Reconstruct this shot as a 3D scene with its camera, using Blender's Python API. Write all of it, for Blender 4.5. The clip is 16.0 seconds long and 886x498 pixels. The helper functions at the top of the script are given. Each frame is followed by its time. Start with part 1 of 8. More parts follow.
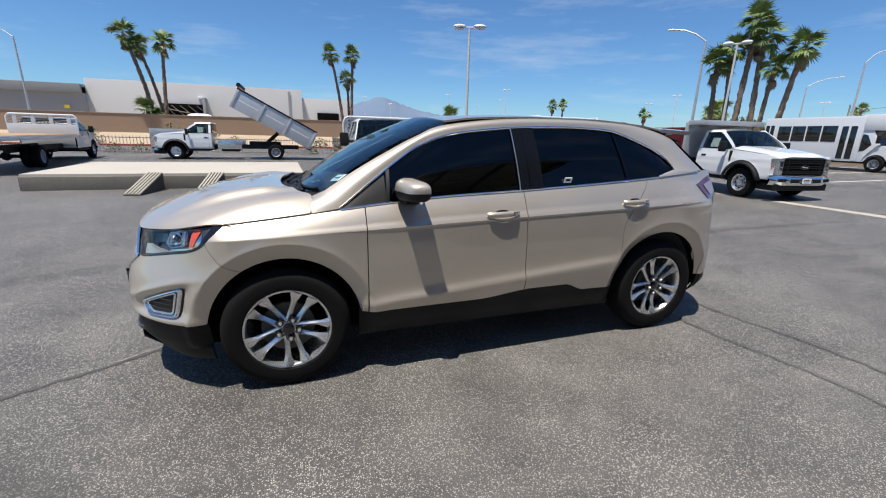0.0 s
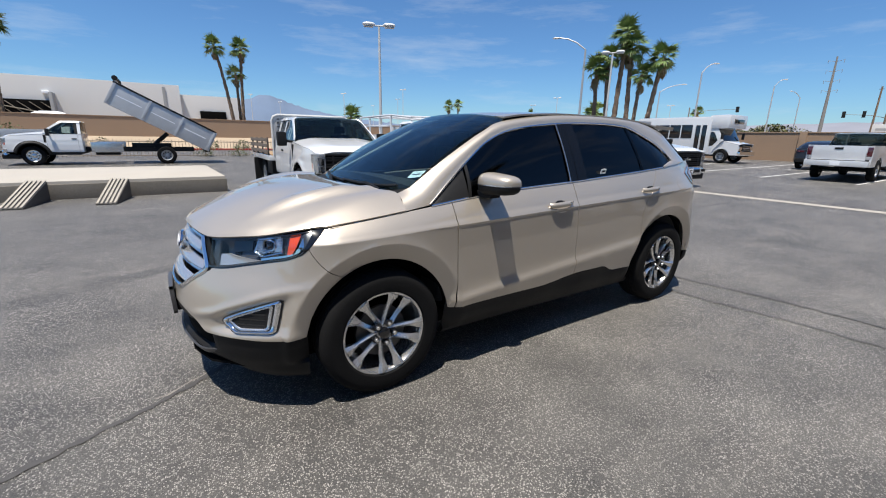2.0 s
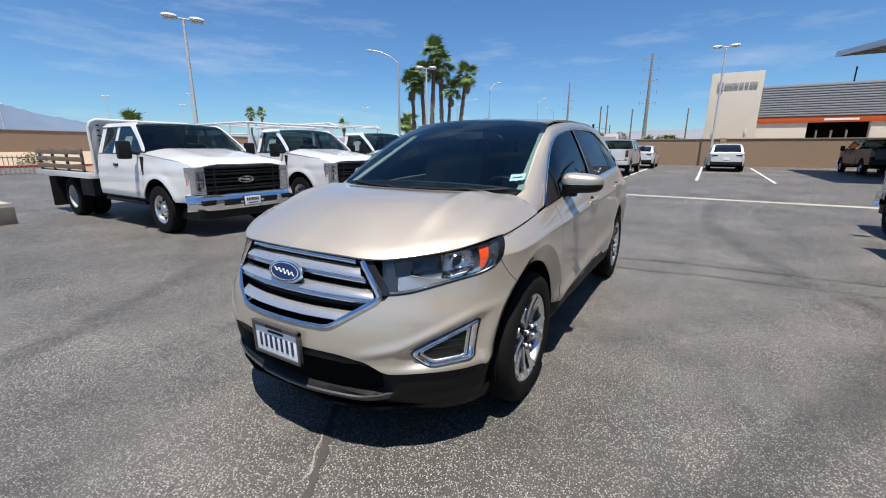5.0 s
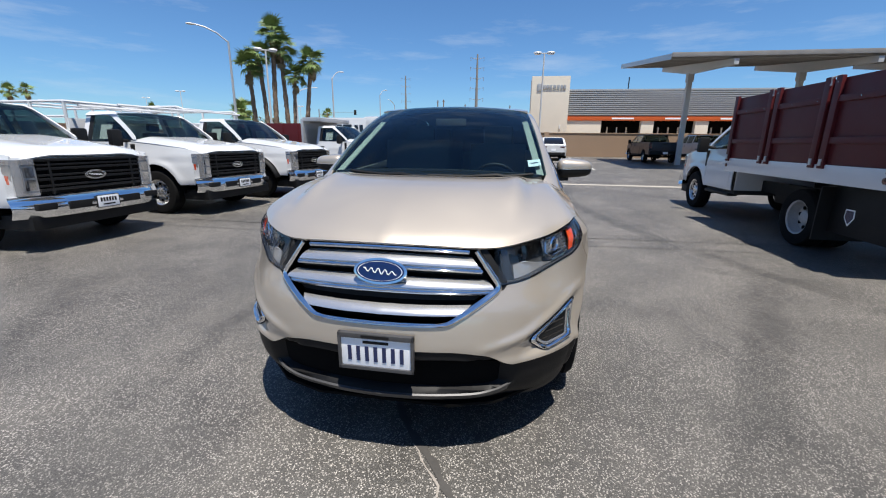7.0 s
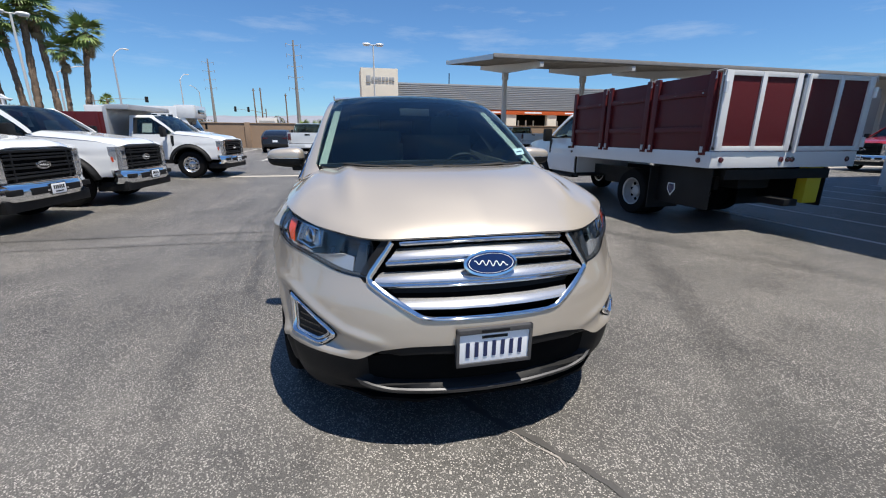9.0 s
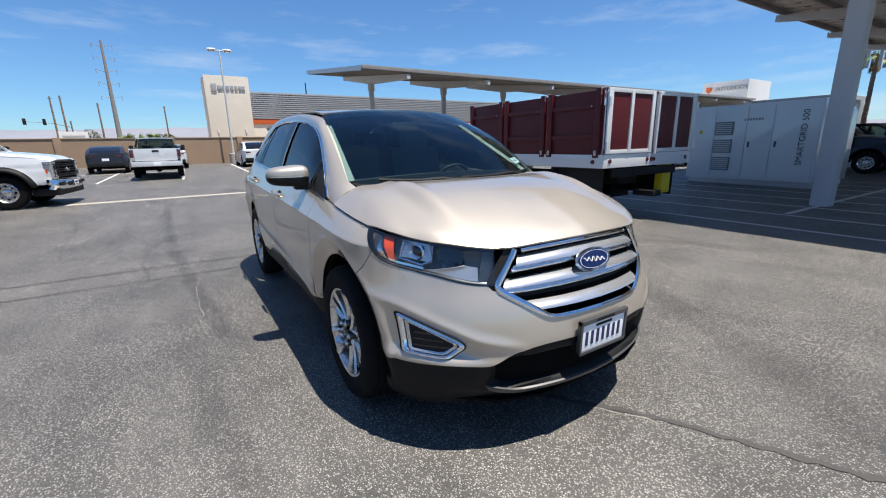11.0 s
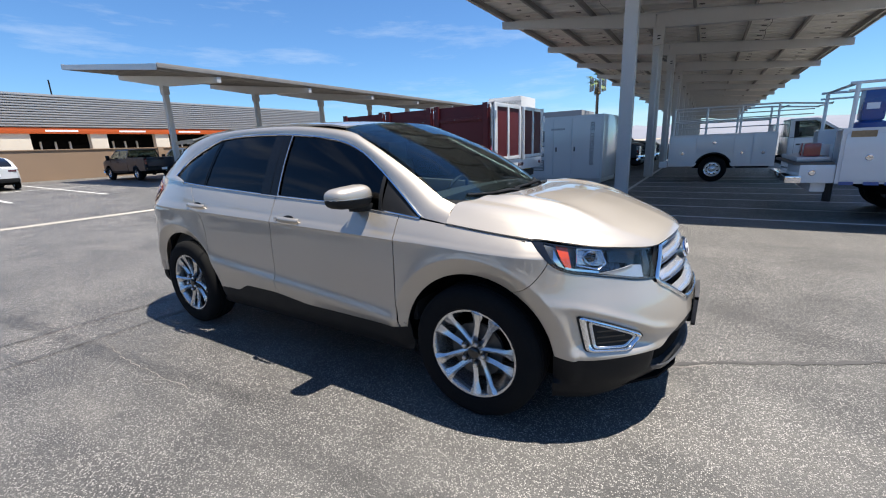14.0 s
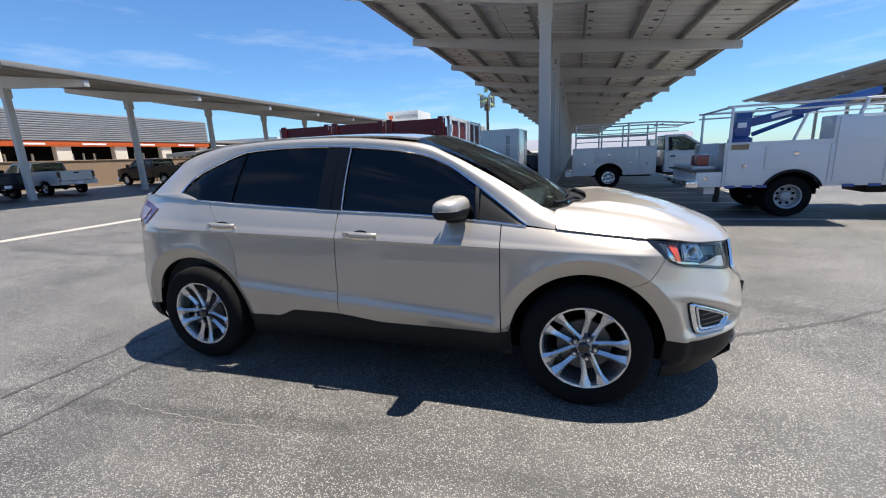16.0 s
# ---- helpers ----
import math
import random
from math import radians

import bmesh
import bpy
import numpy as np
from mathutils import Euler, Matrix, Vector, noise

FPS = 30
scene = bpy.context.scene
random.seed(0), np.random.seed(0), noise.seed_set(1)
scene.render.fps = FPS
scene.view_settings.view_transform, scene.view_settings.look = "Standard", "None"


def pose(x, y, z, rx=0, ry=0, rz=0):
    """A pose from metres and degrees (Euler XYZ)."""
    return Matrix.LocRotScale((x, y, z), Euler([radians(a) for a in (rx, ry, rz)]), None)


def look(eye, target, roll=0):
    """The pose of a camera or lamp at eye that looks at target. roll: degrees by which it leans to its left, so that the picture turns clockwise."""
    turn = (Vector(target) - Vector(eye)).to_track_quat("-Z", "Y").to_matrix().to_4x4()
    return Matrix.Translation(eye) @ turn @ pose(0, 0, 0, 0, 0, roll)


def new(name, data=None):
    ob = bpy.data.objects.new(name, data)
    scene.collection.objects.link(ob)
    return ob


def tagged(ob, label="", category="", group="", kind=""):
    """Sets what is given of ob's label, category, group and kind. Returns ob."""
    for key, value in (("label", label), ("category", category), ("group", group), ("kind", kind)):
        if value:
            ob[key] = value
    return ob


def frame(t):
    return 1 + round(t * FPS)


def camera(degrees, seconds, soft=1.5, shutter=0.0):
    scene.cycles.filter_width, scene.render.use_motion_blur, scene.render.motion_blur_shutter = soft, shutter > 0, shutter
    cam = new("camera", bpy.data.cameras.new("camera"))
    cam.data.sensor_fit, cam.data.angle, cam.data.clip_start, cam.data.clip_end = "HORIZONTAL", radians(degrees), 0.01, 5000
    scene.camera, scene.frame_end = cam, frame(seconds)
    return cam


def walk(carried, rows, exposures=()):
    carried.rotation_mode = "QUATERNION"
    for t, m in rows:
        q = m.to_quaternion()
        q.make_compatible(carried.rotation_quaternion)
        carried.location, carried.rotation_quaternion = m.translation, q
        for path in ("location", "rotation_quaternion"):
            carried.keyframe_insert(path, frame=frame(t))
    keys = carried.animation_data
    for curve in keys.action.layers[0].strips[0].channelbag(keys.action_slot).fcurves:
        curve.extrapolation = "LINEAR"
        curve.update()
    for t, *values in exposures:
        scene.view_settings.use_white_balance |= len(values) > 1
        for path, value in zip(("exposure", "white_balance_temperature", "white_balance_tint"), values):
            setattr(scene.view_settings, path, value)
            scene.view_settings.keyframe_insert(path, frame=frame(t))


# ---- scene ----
cam = camera(93.9, 16.0, soft=1.1)
PATH = [
    (0, (-1.326, -3.353, 1.53), (-0.676, -1.537, 1.001), 1.5),
    (0.5, (-1.604, -3.281, 1.535), (-0.851, -1.504, 1.009), 1.2),
    (1, (-1.872, -3.184, 1.515), (-1.014, -1.455, 0.992), 1.1),
    (1.5, (-2.117, -3.048, 1.506), (-1.155, -1.375, 0.983), 1.1),
    (2, (-2.363, -2.905, 1.479), (-1.296, -1.296, 0.959), 1.1),
    (2.5, (-2.628, -2.74, 1.475), (-1.456, -1.203, 0.961), 1.2),
    (3, (-2.846, -2.551, 1.456), (-1.57, -1.095, 0.954), 1.2),
    (3.5, (-3.073, -2.351, 1.449), (-1.694, -0.987, 0.959), 1.0),
    (4, (-3.258, -2.11, 1.429), (-1.776, -0.857, 0.946), 0.7),
    (4.2, (-3.333, -2.014, 1.438), (-1.811, -0.808, 0.96), 0.6),
    (6.3, (-3.828, -0.909, 1.398), (-1.982, -0.315, 0.912), 0.3),
    (6.5, (-3.863, -0.803, 1.402), (-1.995, -0.283, 0.911), 0.4),
    (7, (-3.918, -0.53, 1.382), (-2.009, -0.205, 0.882), 0.7),
    (7.5, (-3.927, -0.26, 1.385), (-1.997, -0.136, 0.878), 0.9),
    (8, (-3.93, 0.009, 1.369), (-1.999, -0.069, 0.854), 0.8),
    (8.5, (-3.908, 0.286, 1.378), (-1.995, 0.023, 0.856), 0.6),
    (9, (-3.873, 0.563, 1.362), (-1.996, 0.117, 0.833), 0.3),
    (9.2, (-3.825, 0.664, 1.363), (-1.966, 0.151, 0.833), 0.1),
    (11.3, (-3.457, 1.709, 1.401), (-1.873, 0.595, 0.904), -1.4),
    (11.5, (-3.39, 1.804, 1.427), (-1.849, 0.633, 0.922), -1.5),
    (12, (-3.222, 2.008, 1.421), (-1.769, 0.728, 0.921), -1.6),
    (12.5, (-3.01, 2.145, 1.441), (-1.651, 0.765, 0.942), -1.8),
    (13, (-2.849, 2.32, 1.442), (-1.593, 0.846, 0.946), -1.9),
    (13.5, (-2.608, 2.486, 1.438), (-1.458, 0.924, 0.949), -2.1),
    (14, (-2.4, 2.699, 1.471), (-1.362, 1.058, 0.991), -2.3),
    (14.5, (-2.136, 2.861, 1.459), (-1.214, 1.149, 0.99), -2.4),
    (15, (-1.88, 3.032, 1.49), (-1.072, 1.26, 1.032), -2.4),
    (15.5, (-1.603, 3.162, 1.476), (-0.91, 1.34, 1.028), -2.4),
    (16, (-1.341, 3.259, 1.513), (-0.748, 1.401, 1.07), -2.5),
]
walk(cam, [(t, look(e, g, r)) for t, e, g, r in PATH], [(0, 0.63), (4, 0.63), (6.5, 0.68), (9, 0.72), (12.5, 0.94), (15, 1.06), (16, 1.04)])


# ---------------------------------------------------------------- light
SUN_WAY = Vector((-0.24, -0.15, 1.0)).normalized()
SUN_HEIGHT = math.asin(SUN_WAY.z)
world = bpy.data.worlds.new("sky")
scene.world = world
world.use_nodes = True
wn, wl = world.node_tree.nodes, world.node_tree.links
wn.clear()
sky = wn.new("ShaderNodeTexSky")
sky.sky_type, sky.sun_disc = "NISHITA", False
sky.sun_elevation, sky.sun_rotation = SUN_HEIGHT, math.atan2(SUN_WAY.x, SUN_WAY.y)
sky.altitude, sky.air_density, sky.dust_density, sky.ozone_density = 100, 1.0, 0.15, 3.0
wcoord, wmap = wn.new("ShaderNodeTexCoord"), wn.new("ShaderNodeMapping")
wmap.inputs["Scale"].default_value = (1.5, 1.5, 9.0)
wnoise, wramp = wn.new("ShaderNodeTexNoise"), wn.new("ShaderNodeValToRGB")
wnoise.inputs["Scale"].default_value, wnoise.inputs["Detail"].default_value = 1.9, 7
wnoise.inputs["Roughness"].default_value = 0.62
wramp.color_ramp.elements[0].position, wramp.color_ramp.elements[1].position = 0.52, 0.84
wramp.color_ramp.elements[1].color = (0.46, 0.46, 0.46, 1)
wmix = wn.new("ShaderNodeMix")
wmix.data_type = "RGBA"
wmix.inputs["B"].default_value = (8.0, 8.6, 9.2, 1)
wback, wout = wn.new("ShaderNodeBackground"), wn.new("ShaderNodeOutputWorld")
wback.inputs["Strength"].default_value = 0.061
wl.new(wcoord.outputs["Generated"], wmap.inputs["Vector"])
wl.new(wmap.outputs["Vector"], wnoise.inputs["Vector"])
wl.new(wnoise.outputs["Fac"], wramp.inputs["Fac"])
wl.new(wramp.outputs["Color"], wmix.inputs["Factor"])
whue = wn.new("ShaderNodeMix")
whue.data_type, whue.blend_type = "RGBA", "MULTIPLY"
whue.inputs["Factor"].default_value, whue.inputs["B"].default_value = 1.0, (0.68, 1.0, 1.31, 1)
wl.new(sky.outputs["Color"], whue.inputs["A"])
wl.new(whue.outputs["Result"], wmix.inputs["A"])
wl.new(wmix.outputs["Result"], wback.inputs["Color"])
wl.new(wback.outputs["Background"], wout.inputs["Surface"])

sun = new("sun", bpy.data.lights.new("sun", "SUN"))
sun.data.energy, sun.data.angle, sun.data.color = 5.0, radians(0.53), (1.0, 0.945, 0.855)
sun.matrix_world = look(SUN_WAY * 60, (0, 0, 0))


# ---------------------------------------------------------------- materials
def material(name, color, rough=0.5, metal=0.0, coat=0.0, vary=0.06, scale=3.0, fine=60.0, bump=0.0, stain=0.0,
             stain_color=(0.1, 0.08, 0.06), spec=0.5, alpha=1.0, rand=0.0, emit=0.0, coat_ior=1.5):
    """A painted, metal, stone or cloth surface: two scales of variation, optional stains and fine relief."""
    m = bpy.data.materials.new(name)
    m.use_nodes = True
    n, l = m.node_tree.nodes, m.node_tree.links
    p = n["Principled BSDF"]
    p.inputs["Metallic"].default_value, p.inputs["Coat Weight"].default_value = metal, coat
    p.inputs["Coat Roughness"].default_value, p.inputs["Coat IOR"].default_value = 0.03, coat_ior
    p.inputs["Specular IOR Level"].default_value = spec
    p.inputs["Alpha"].default_value = alpha
    if emit:
        p.inputs["Emission Color"].default_value, p.inputs["Emission Strength"].default_value = (*color, 1), emit
    co = n.new("ShaderNodeTexCoord")
    big, small = n.new("ShaderNodeTexNoise"), n.new("ShaderNodeTexNoise")
    for t, s, d in ((big, scale, 4), (small, fine, 3)):
        t.inputs["Scale"].default_value, t.inputs["Detail"].default_value = s, d
        l.new(co.outputs["Object"], t.inputs["Vector"])
    add = n.new("ShaderNodeMath")
    add.operation = "ADD"
    l.new(big.outputs["Fac"], add.inputs[0]), l.new(small.outputs["Fac"], add.inputs[1])
    level = n.new("ShaderNodeMapRange")
    level.inputs["From Min"].default_value, level.inputs["From Max"].default_value = 0.6, 1.4
    level.inputs["To Min"].default_value, level.inputs["To Max"].default_value = 1 - vary, 1 + vary
    l.new(add.outputs[0], level.inputs["Value"])
    tint = n.new("ShaderNodeMix")
    tint.data_type, tint.blend_type = "RGBA", "MULTIPLY"
    tint.inputs["Factor"].default_value, tint.inputs["A"].default_value = 1.0, (*color, 1)
    last = level.outputs["Result"]
    if rand:
        info, rr, mul = n.new("ShaderNodeObjectInfo"), n.new("ShaderNodeMapRange"), n.new("ShaderNodeMath")
        rr.inputs["To Min"].default_value, rr.inputs["To Max"].default_value = 1 - rand, 1 + rand
        mul.operation = "MULTIPLY"
        l.new(info.outputs["Random"], rr.inputs["Value"])
        l.new(rr.outputs["Result"], mul.inputs[0]), l.new(last, mul.inputs[1])
        last = mul.outputs[0]
    l.new(last, tint.inputs["B"])
    out = tint.outputs["Result"]
    if stain:
        sn, sr, sm = n.new("ShaderNodeTexNoise"), n.new("ShaderNodeValToRGB"), n.new("ShaderNodeMix")
        sn.inputs["Scale"].default_value, sn.inputs["Detail"].default_value = scale * 0.6, 6
        sr.color_ramp.elements[0].position, sr.color_ramp.elements[1].position = 0.5, 0.72
        sr.color_ramp.elements[1].color = (stain, stain, stain, 1)
        sm.data_type = "RGBA"
        sm.inputs["B"].default_value = (*stain_color, 1)
        l.new(co.outputs["Object"], sn.inputs["Vector"]), l.new(sn.outputs["Fac"], sr.inputs["Fac"])
        l.new(sr.outputs["Color"], sm.inputs["Factor"]), l.new(out, sm.inputs["A"])
        out = sm.outputs["Result"]
    l.new(out, p.inputs["Base Color"])
    ro = n.new("ShaderNodeMapRange")
    ro.inputs["From Min"].default_value, ro.inputs["From Max"].default_value = 0.3, 0.7
    ro.inputs["To Min"].default_value, ro.inputs["To Max"].default_value = rough * 0.88, min(1, rough * 1.12)
    l.new(big.outputs["Fac"], ro.inputs["Value"]), l.new(ro.outputs["Result"], p.inputs["Roughness"])
    if bump:
        b = n.new("ShaderNodeBump")
        b.inputs["Strength"].default_value, b.inputs["Distance"].default_value = 0.6, bump
        l.new(small.outputs["Fac"], b.inputs["Height"]), l.new(b.outputs["Normal"], p.inputs["Normal"])
    return m


def glass(name, tint, clear, rough=0.0):
    """A pane: a mirror-like coat over tinted see-through; clear is the share that lets light pass."""
    m = bpy.data.materials.new(name)
    m.use_nodes = True
    n, l = m.node_tree.nodes, m.node_tree.links
    n.clear()
    out, mix, gl = n.new("ShaderNodeOutputMaterial"), n.new("ShaderNodeMixShader"), n.new("ShaderNodeBsdfGlossy")
    tr, fr = n.new("ShaderNodeBsdfTransparent"), n.new("ShaderNodeLayerWeight")
    fr.inputs["Blend"].default_value = 0.5
    steep, gloss = n.new("ShaderNodeMath"), n.new("ShaderNodeMath")
    steep.operation, gloss.operation = "POWER", "MULTIPLY_ADD"
    steep.inputs[1].default_value, gloss.inputs[1].default_value, gloss.inputs[2].default_value = 5.0, 0.95, 0.045
    l.new(fr.outputs["Facing"], steep.inputs[0]), l.new(steep.outputs[0], gloss.inputs[0])
    gl.inputs["Roughness"].default_value = rough
    tr.inputs["Color"].default_value = (*[c * clear for c in tint], 1)
    l.new(gloss.outputs[0], mix.inputs["Fac"])
    l.new(tr.outputs["BSDF"], mix.inputs[1]), l.new(gl.outputs["BSDF"], mix.inputs[2])
    l.new(mix.outputs["Shader"], out.inputs["Surface"])
    return m


def asphalt(name, low, high, patch, chips, tyre_tracks=()):
    """Bitumen with pale stone chips about 8 mm across, worn lanes and oil marks."""
    m = bpy.data.materials.new(name)
    m.use_nodes = True
    n, l = m.node_tree.nodes, m.node_tree.links
    p = n["Principled BSDF"]
    co = n.new("ShaderNodeTexCoord")
    def noise_at(scale, detail, rough=0.5, stretch=None):
        t = n.new("ShaderNodeTexNoise")
        t.inputs["Scale"].default_value, t.inputs["Detail"].default_value = scale, detail
        t.inputs["Roughness"].default_value = rough
        if stretch:
            mp = n.new("ShaderNodeMapping")
            mp.inputs["Scale"].default_value = stretch
            l.new(co.outputs["Object"], mp.inputs["Vector"]), l.new(mp.outputs["Vector"], t.inputs["Vector"])
        else:
            l.new(co.outputs["Object"], t.inputs["Vector"])
        return t
    def ramp(src, a, b, ca, cb):
        r = n.new("ShaderNodeValToRGB")
        r.color_ramp.elements[0].position, r.color_ramp.elements[1].position = a, b
        r.color_ramp.elements[0].color, r.color_ramp.elements[1].color = (*ca, 1), (*cb, 1)
        l.new(src, r.inputs["Fac"])
        return r
    def mix(kind, fac, a, b):
        x = n.new("ShaderNodeMix")
        x.data_type, x.blend_type = "RGBA", kind
        if isinstance(fac, float):
            x.inputs["Factor"].default_value = fac
        else:
            l.new(fac, x.inputs["Factor"])
        for sock, v in (("A", a), ("B", b)):
            if isinstance(v, tuple):
                x.inputs[sock].default_value = (*v, 1)
            else:
                l.new(v, x.inputs[sock])
        return x.outputs["Result"]
    def band(points, width, strength):
        """A dark tyre track along a gentle curve y(x), broken up by grain: 1 off the track, less on it."""
        sep_ = n.new("ShaderNodeSeparateXYZ")
        l.new(co.outputs["Object"], sep_.inputs[0])
        xs, ys = [p_[0] for p_ in points], [p_[1] for p_ in points]
        c2, c1, c0 = [float(q) for q in np.polyfit(xs, ys, 2)]
        def math_(kind, a_, b_=None, c_=None):
            m_ = n.new("ShaderNodeMath")
            m_.operation = kind
            for i_, q in enumerate((a_, b_, c_)):
                if q is None:
                    continue
                if isinstance(q, (int, float)):
                    m_.inputs[i_].default_value = q
                else:
                    l.new(q, m_.inputs[i_])
            return m_.outputs[0]
        def span(v_, a_, b_):
            r_ = n.new("ShaderNodeMapRange")
            r_.interpolation_type = "SMOOTHSTEP"
            r_.inputs["From Min"].default_value, r_.inputs["From Max"].default_value = a_, b_
            l.new(v_, r_.inputs["Value"])
            return r_.outputs["Result"]
        x_, y_ = sep_.outputs["X"], sep_.outputs["Y"]
        line = math_("MULTIPLY_ADD", math_("MULTIPLY_ADD", x_, c2, c1), x_, c0)
        wob = math_("MULTIPLY_ADD", noise_at(1.3, 3).outputs["Fac"], 0.22, -0.11)
        off = math_("ABSOLUTE", math_("ADD", math_("SUBTRACT", y_, line), wob))
        on = math_("MULTIPLY", span(off, width, width * 0.35), math_("MULTIPLY", span(x_, min(xs) - 0.4, min(xs) + 0.4), span(x_, max(xs) + 0.8, max(xs) - 0.4)))
        on = math_("MULTIPLY", on, span(noise_at(3.2, 6, 0.7).outputs["Fac"], 0.30, 0.56))
        return math_("MULTIPLY_ADD", on, -strength, 1.0)
    base = ramp(noise_at(0.42, 9, 0.66, (1, 0.6, 1)).outputs["Fac"], 0.33, 0.68, low, high).outputs["Color"]
    worn = ramp(noise_at(1.1, 7, 0.68, (0.5, 1.3, 1)).outputs["Fac"], 0.50, 0.76, (0, 0, 0), (0.55, 0.55, 0.55)).outputs["Color"]
    base = mix("MIX", worn, base, patch)
    grime = ramp(noise_at(1.7, 7, 0.66).outputs["Fac"], 0.34, 0.52, (0.62, 0.62, 0.63), (1.08, 1.08, 1.08)).outputs["Color"]
    base = mix("MULTIPLY", 0.9, base, grime)
    swept = ramp(noise_at(0.8, 6, 0.7, (0.25, 2.4, 1)).outputs["Fac"], 0.40, 0.56, (0.70, 0.70, 0.71), (1, 1, 1)).outputs["Color"]
    base = mix("MULTIPLY", 0.6, base, swept)
    tracks = None
    for points, width, strength in tyre_tracks:
        b_ = band(points, width, strength)
        if tracks is None:
            tracks = b_
        else:
            m_ = n.new("ShaderNodeMath")
            m_.operation = "MULTIPLY"
            l.new(tracks, m_.inputs[0]), l.new(b_, m_.inputs[1])
            tracks = m_.outputs[0]
    vor = n.new("ShaderNodeTexVoronoi")
    vor.inputs["Scale"].default_value = 128
    l.new(co.outputs["Object"], vor.inputs["Vector"])
    sep = n.new("ShaderNodeSeparateColor")
    l.new(vor.outputs["Color"], sep.inputs["Color"])
    pick = ramp(sep.outputs["Red"], 0.50, 0.68, (0, 0, 0), (1, 1, 1)).outputs["Color"]
    core = ramp(vor.outputs["Distance"], 0.38, 0.56, (1, 1, 1), (0, 0, 0)).outputs["Color"]
    chip = mix("MULTIPLY", 1.0, pick, core)
    spread = ramp(noise_at(0.9, 4).outputs["Fac"], 0.35, 0.62, (0.46, 0.46, 0.46), (0.88, 0.88, 0.88)).outputs["Color"]
    chip = mix("MULTIPLY", 1.0, chip, spread)
    base = mix("MIX", chip, base, chips)
    if tracks is not None:
        base = mix("MULTIPLY", 1.0, base, tracks)
    pits = ramp(noise_at(160, 3, 0.7).outputs["Fac"], 0.38, 0.56, (0.22, 0.22, 0.22), (1.15, 1.15, 1.15)).outputs["Color"]
    base = mix("MULTIPLY", 0.95, base, pits)
    l.new(base, p.inputs["Base Color"])
    p.inputs["Roughness"].default_value = 0.56
    p.inputs["Specular IOR Level"].default_value = 0.62
    b = n.new("ShaderNodeBump")
    b.inputs["Strength"].default_value, b.inputs["Distance"].default_value = 0.8, 0.006
    l.new(noise_at(120, 4, 0.7).outputs["Fac"], b.inputs["Height"]), l.new(b.outputs["Normal"], p.inputs["Normal"])
    return m


ASPHALT = asphalt("lot_asphalt", (0.0450, 0.0428, 0.0390), (0.108, 0.102, 0.093), (0.178, 0.162, 0.143), (0.486, 0.454, 0.417),
                  [([(9.5, 1.84), (4.3, 1.81), (1.8, 1.62), (0.4, 1.53), (-0.4, 1.36)], 0.11, 0.42), ([(0.3, 1.69), (-1.4, 1.56), (-2.3, 1.46)], 0.10, 0.22),
                   ([(0.4, -3.0), (-3.0, -1.2), (-7.0, 1.4)], 0.22, 0.30), ([(-1.0, 3.4), (-4.5, 1.6), (-8.0, 0.9)], 0.22, 0.32), ([(10.0, -2.2), (3.0, -2.6), (-1.0, -4.4)], 0.20, 0.35)])
SEAM = asphalt("worn_seam", (0.0527, 0.051, 0.0494), (0.0891, 0.0859, 0.081), (0.113, 0.107, 0.1), (0.211, 0.203, 0.19))
GOLD = material("beige_metallic_paint", (0.450, 0.398, 0.334), 0.39, metal=0.5, coat=1.0, vary=0.035, scale=1.2, fine=900, coat_ior=1.75)
BLACK_PLASTIC = material("black_plastic", (0.007, 0.007, 0.0075), 0.6, spec=0.3, vary=0.2, fine=300, bump=0.0006)
TRIM_PLASTIC = material("grey_black_plastic", (0.007, 0.007, 0.0075), 0.55, spec=0.22, vary=0.2, fine=300, bump=0.0006)
BLACK_GLOSS = material("black_gloss", (0.006, 0.006, 0.007), 0.08, coat=0.6, vary=0.1)
PILLAR_BLACK = material("pillar_black", (0.004, 0.004, 0.0045), 0.25, spec=0.3, vary=0.1)
# Near-black for hollows and undersides, their shade put into the colour.
DARK = material("shade_black", (0.003, 0.003, 0.003), 0.95, spec=0.1, vary=0.2)
CHROME = material("chrome", (0.78, 0.79, 0.81), 0.06, metal=1.0, vary=0.02)
SATIN = material("satin_silver", (0.598, 0.606, 0.622), 0.24, metal=0.9, vary=0.03)
ALLOY = material("bright_alloy", (0.66, 0.66, 0.66), 0.25, metal=0.88, vary=0.04)
STEEL = material("dark_cast_iron", (0.0996, 0.0954, 0.0913), 0.55, metal=0.7, vary=0.2)
SILVER_BAR = material("satin_silver_bar", (0.647, 0.647, 0.656), 0.24, metal=0.8, coat=0.3, vary=0.02)
LAMP_SILVER = material("lamp_silver", (0.515, 0.531, 0.548), 0.22, metal=0.65, vary=0.05)
SKID = material("dull_silver_strip", (0.0913, 0.0913, 0.0954), 0.45, metal=0.7)
LAMP_DARK = material("lamp_housing", (0.083, 0.0913, 0.0996), 0.25, metal=0.7, vary=0.05)
RUBBER = material("tyre_rubber", (0.007, 0.007, 0.0073), 0.9, spec=0.15, vary=0.25, scale=6, fine=120, bump=0.001)
PRIVACY = glass("privacy_glass", (0.75, 0.8, 0.9), 0.09)
SCREEN_GLASS = glass("windscreen_glass", (0.78, 0.97, 1.0), 0.76)
CLEAR = glass("clear_lens", (1, 1, 1), 0.93)
TRUCK_GLASS = glass("truck_glass", (0.84, 0.97, 0.95), 0.58)
AMBER = material("amber_reflector", (0.56, 0.062, 0.014), 0.15, coat=1, vary=0.15, fine=200)
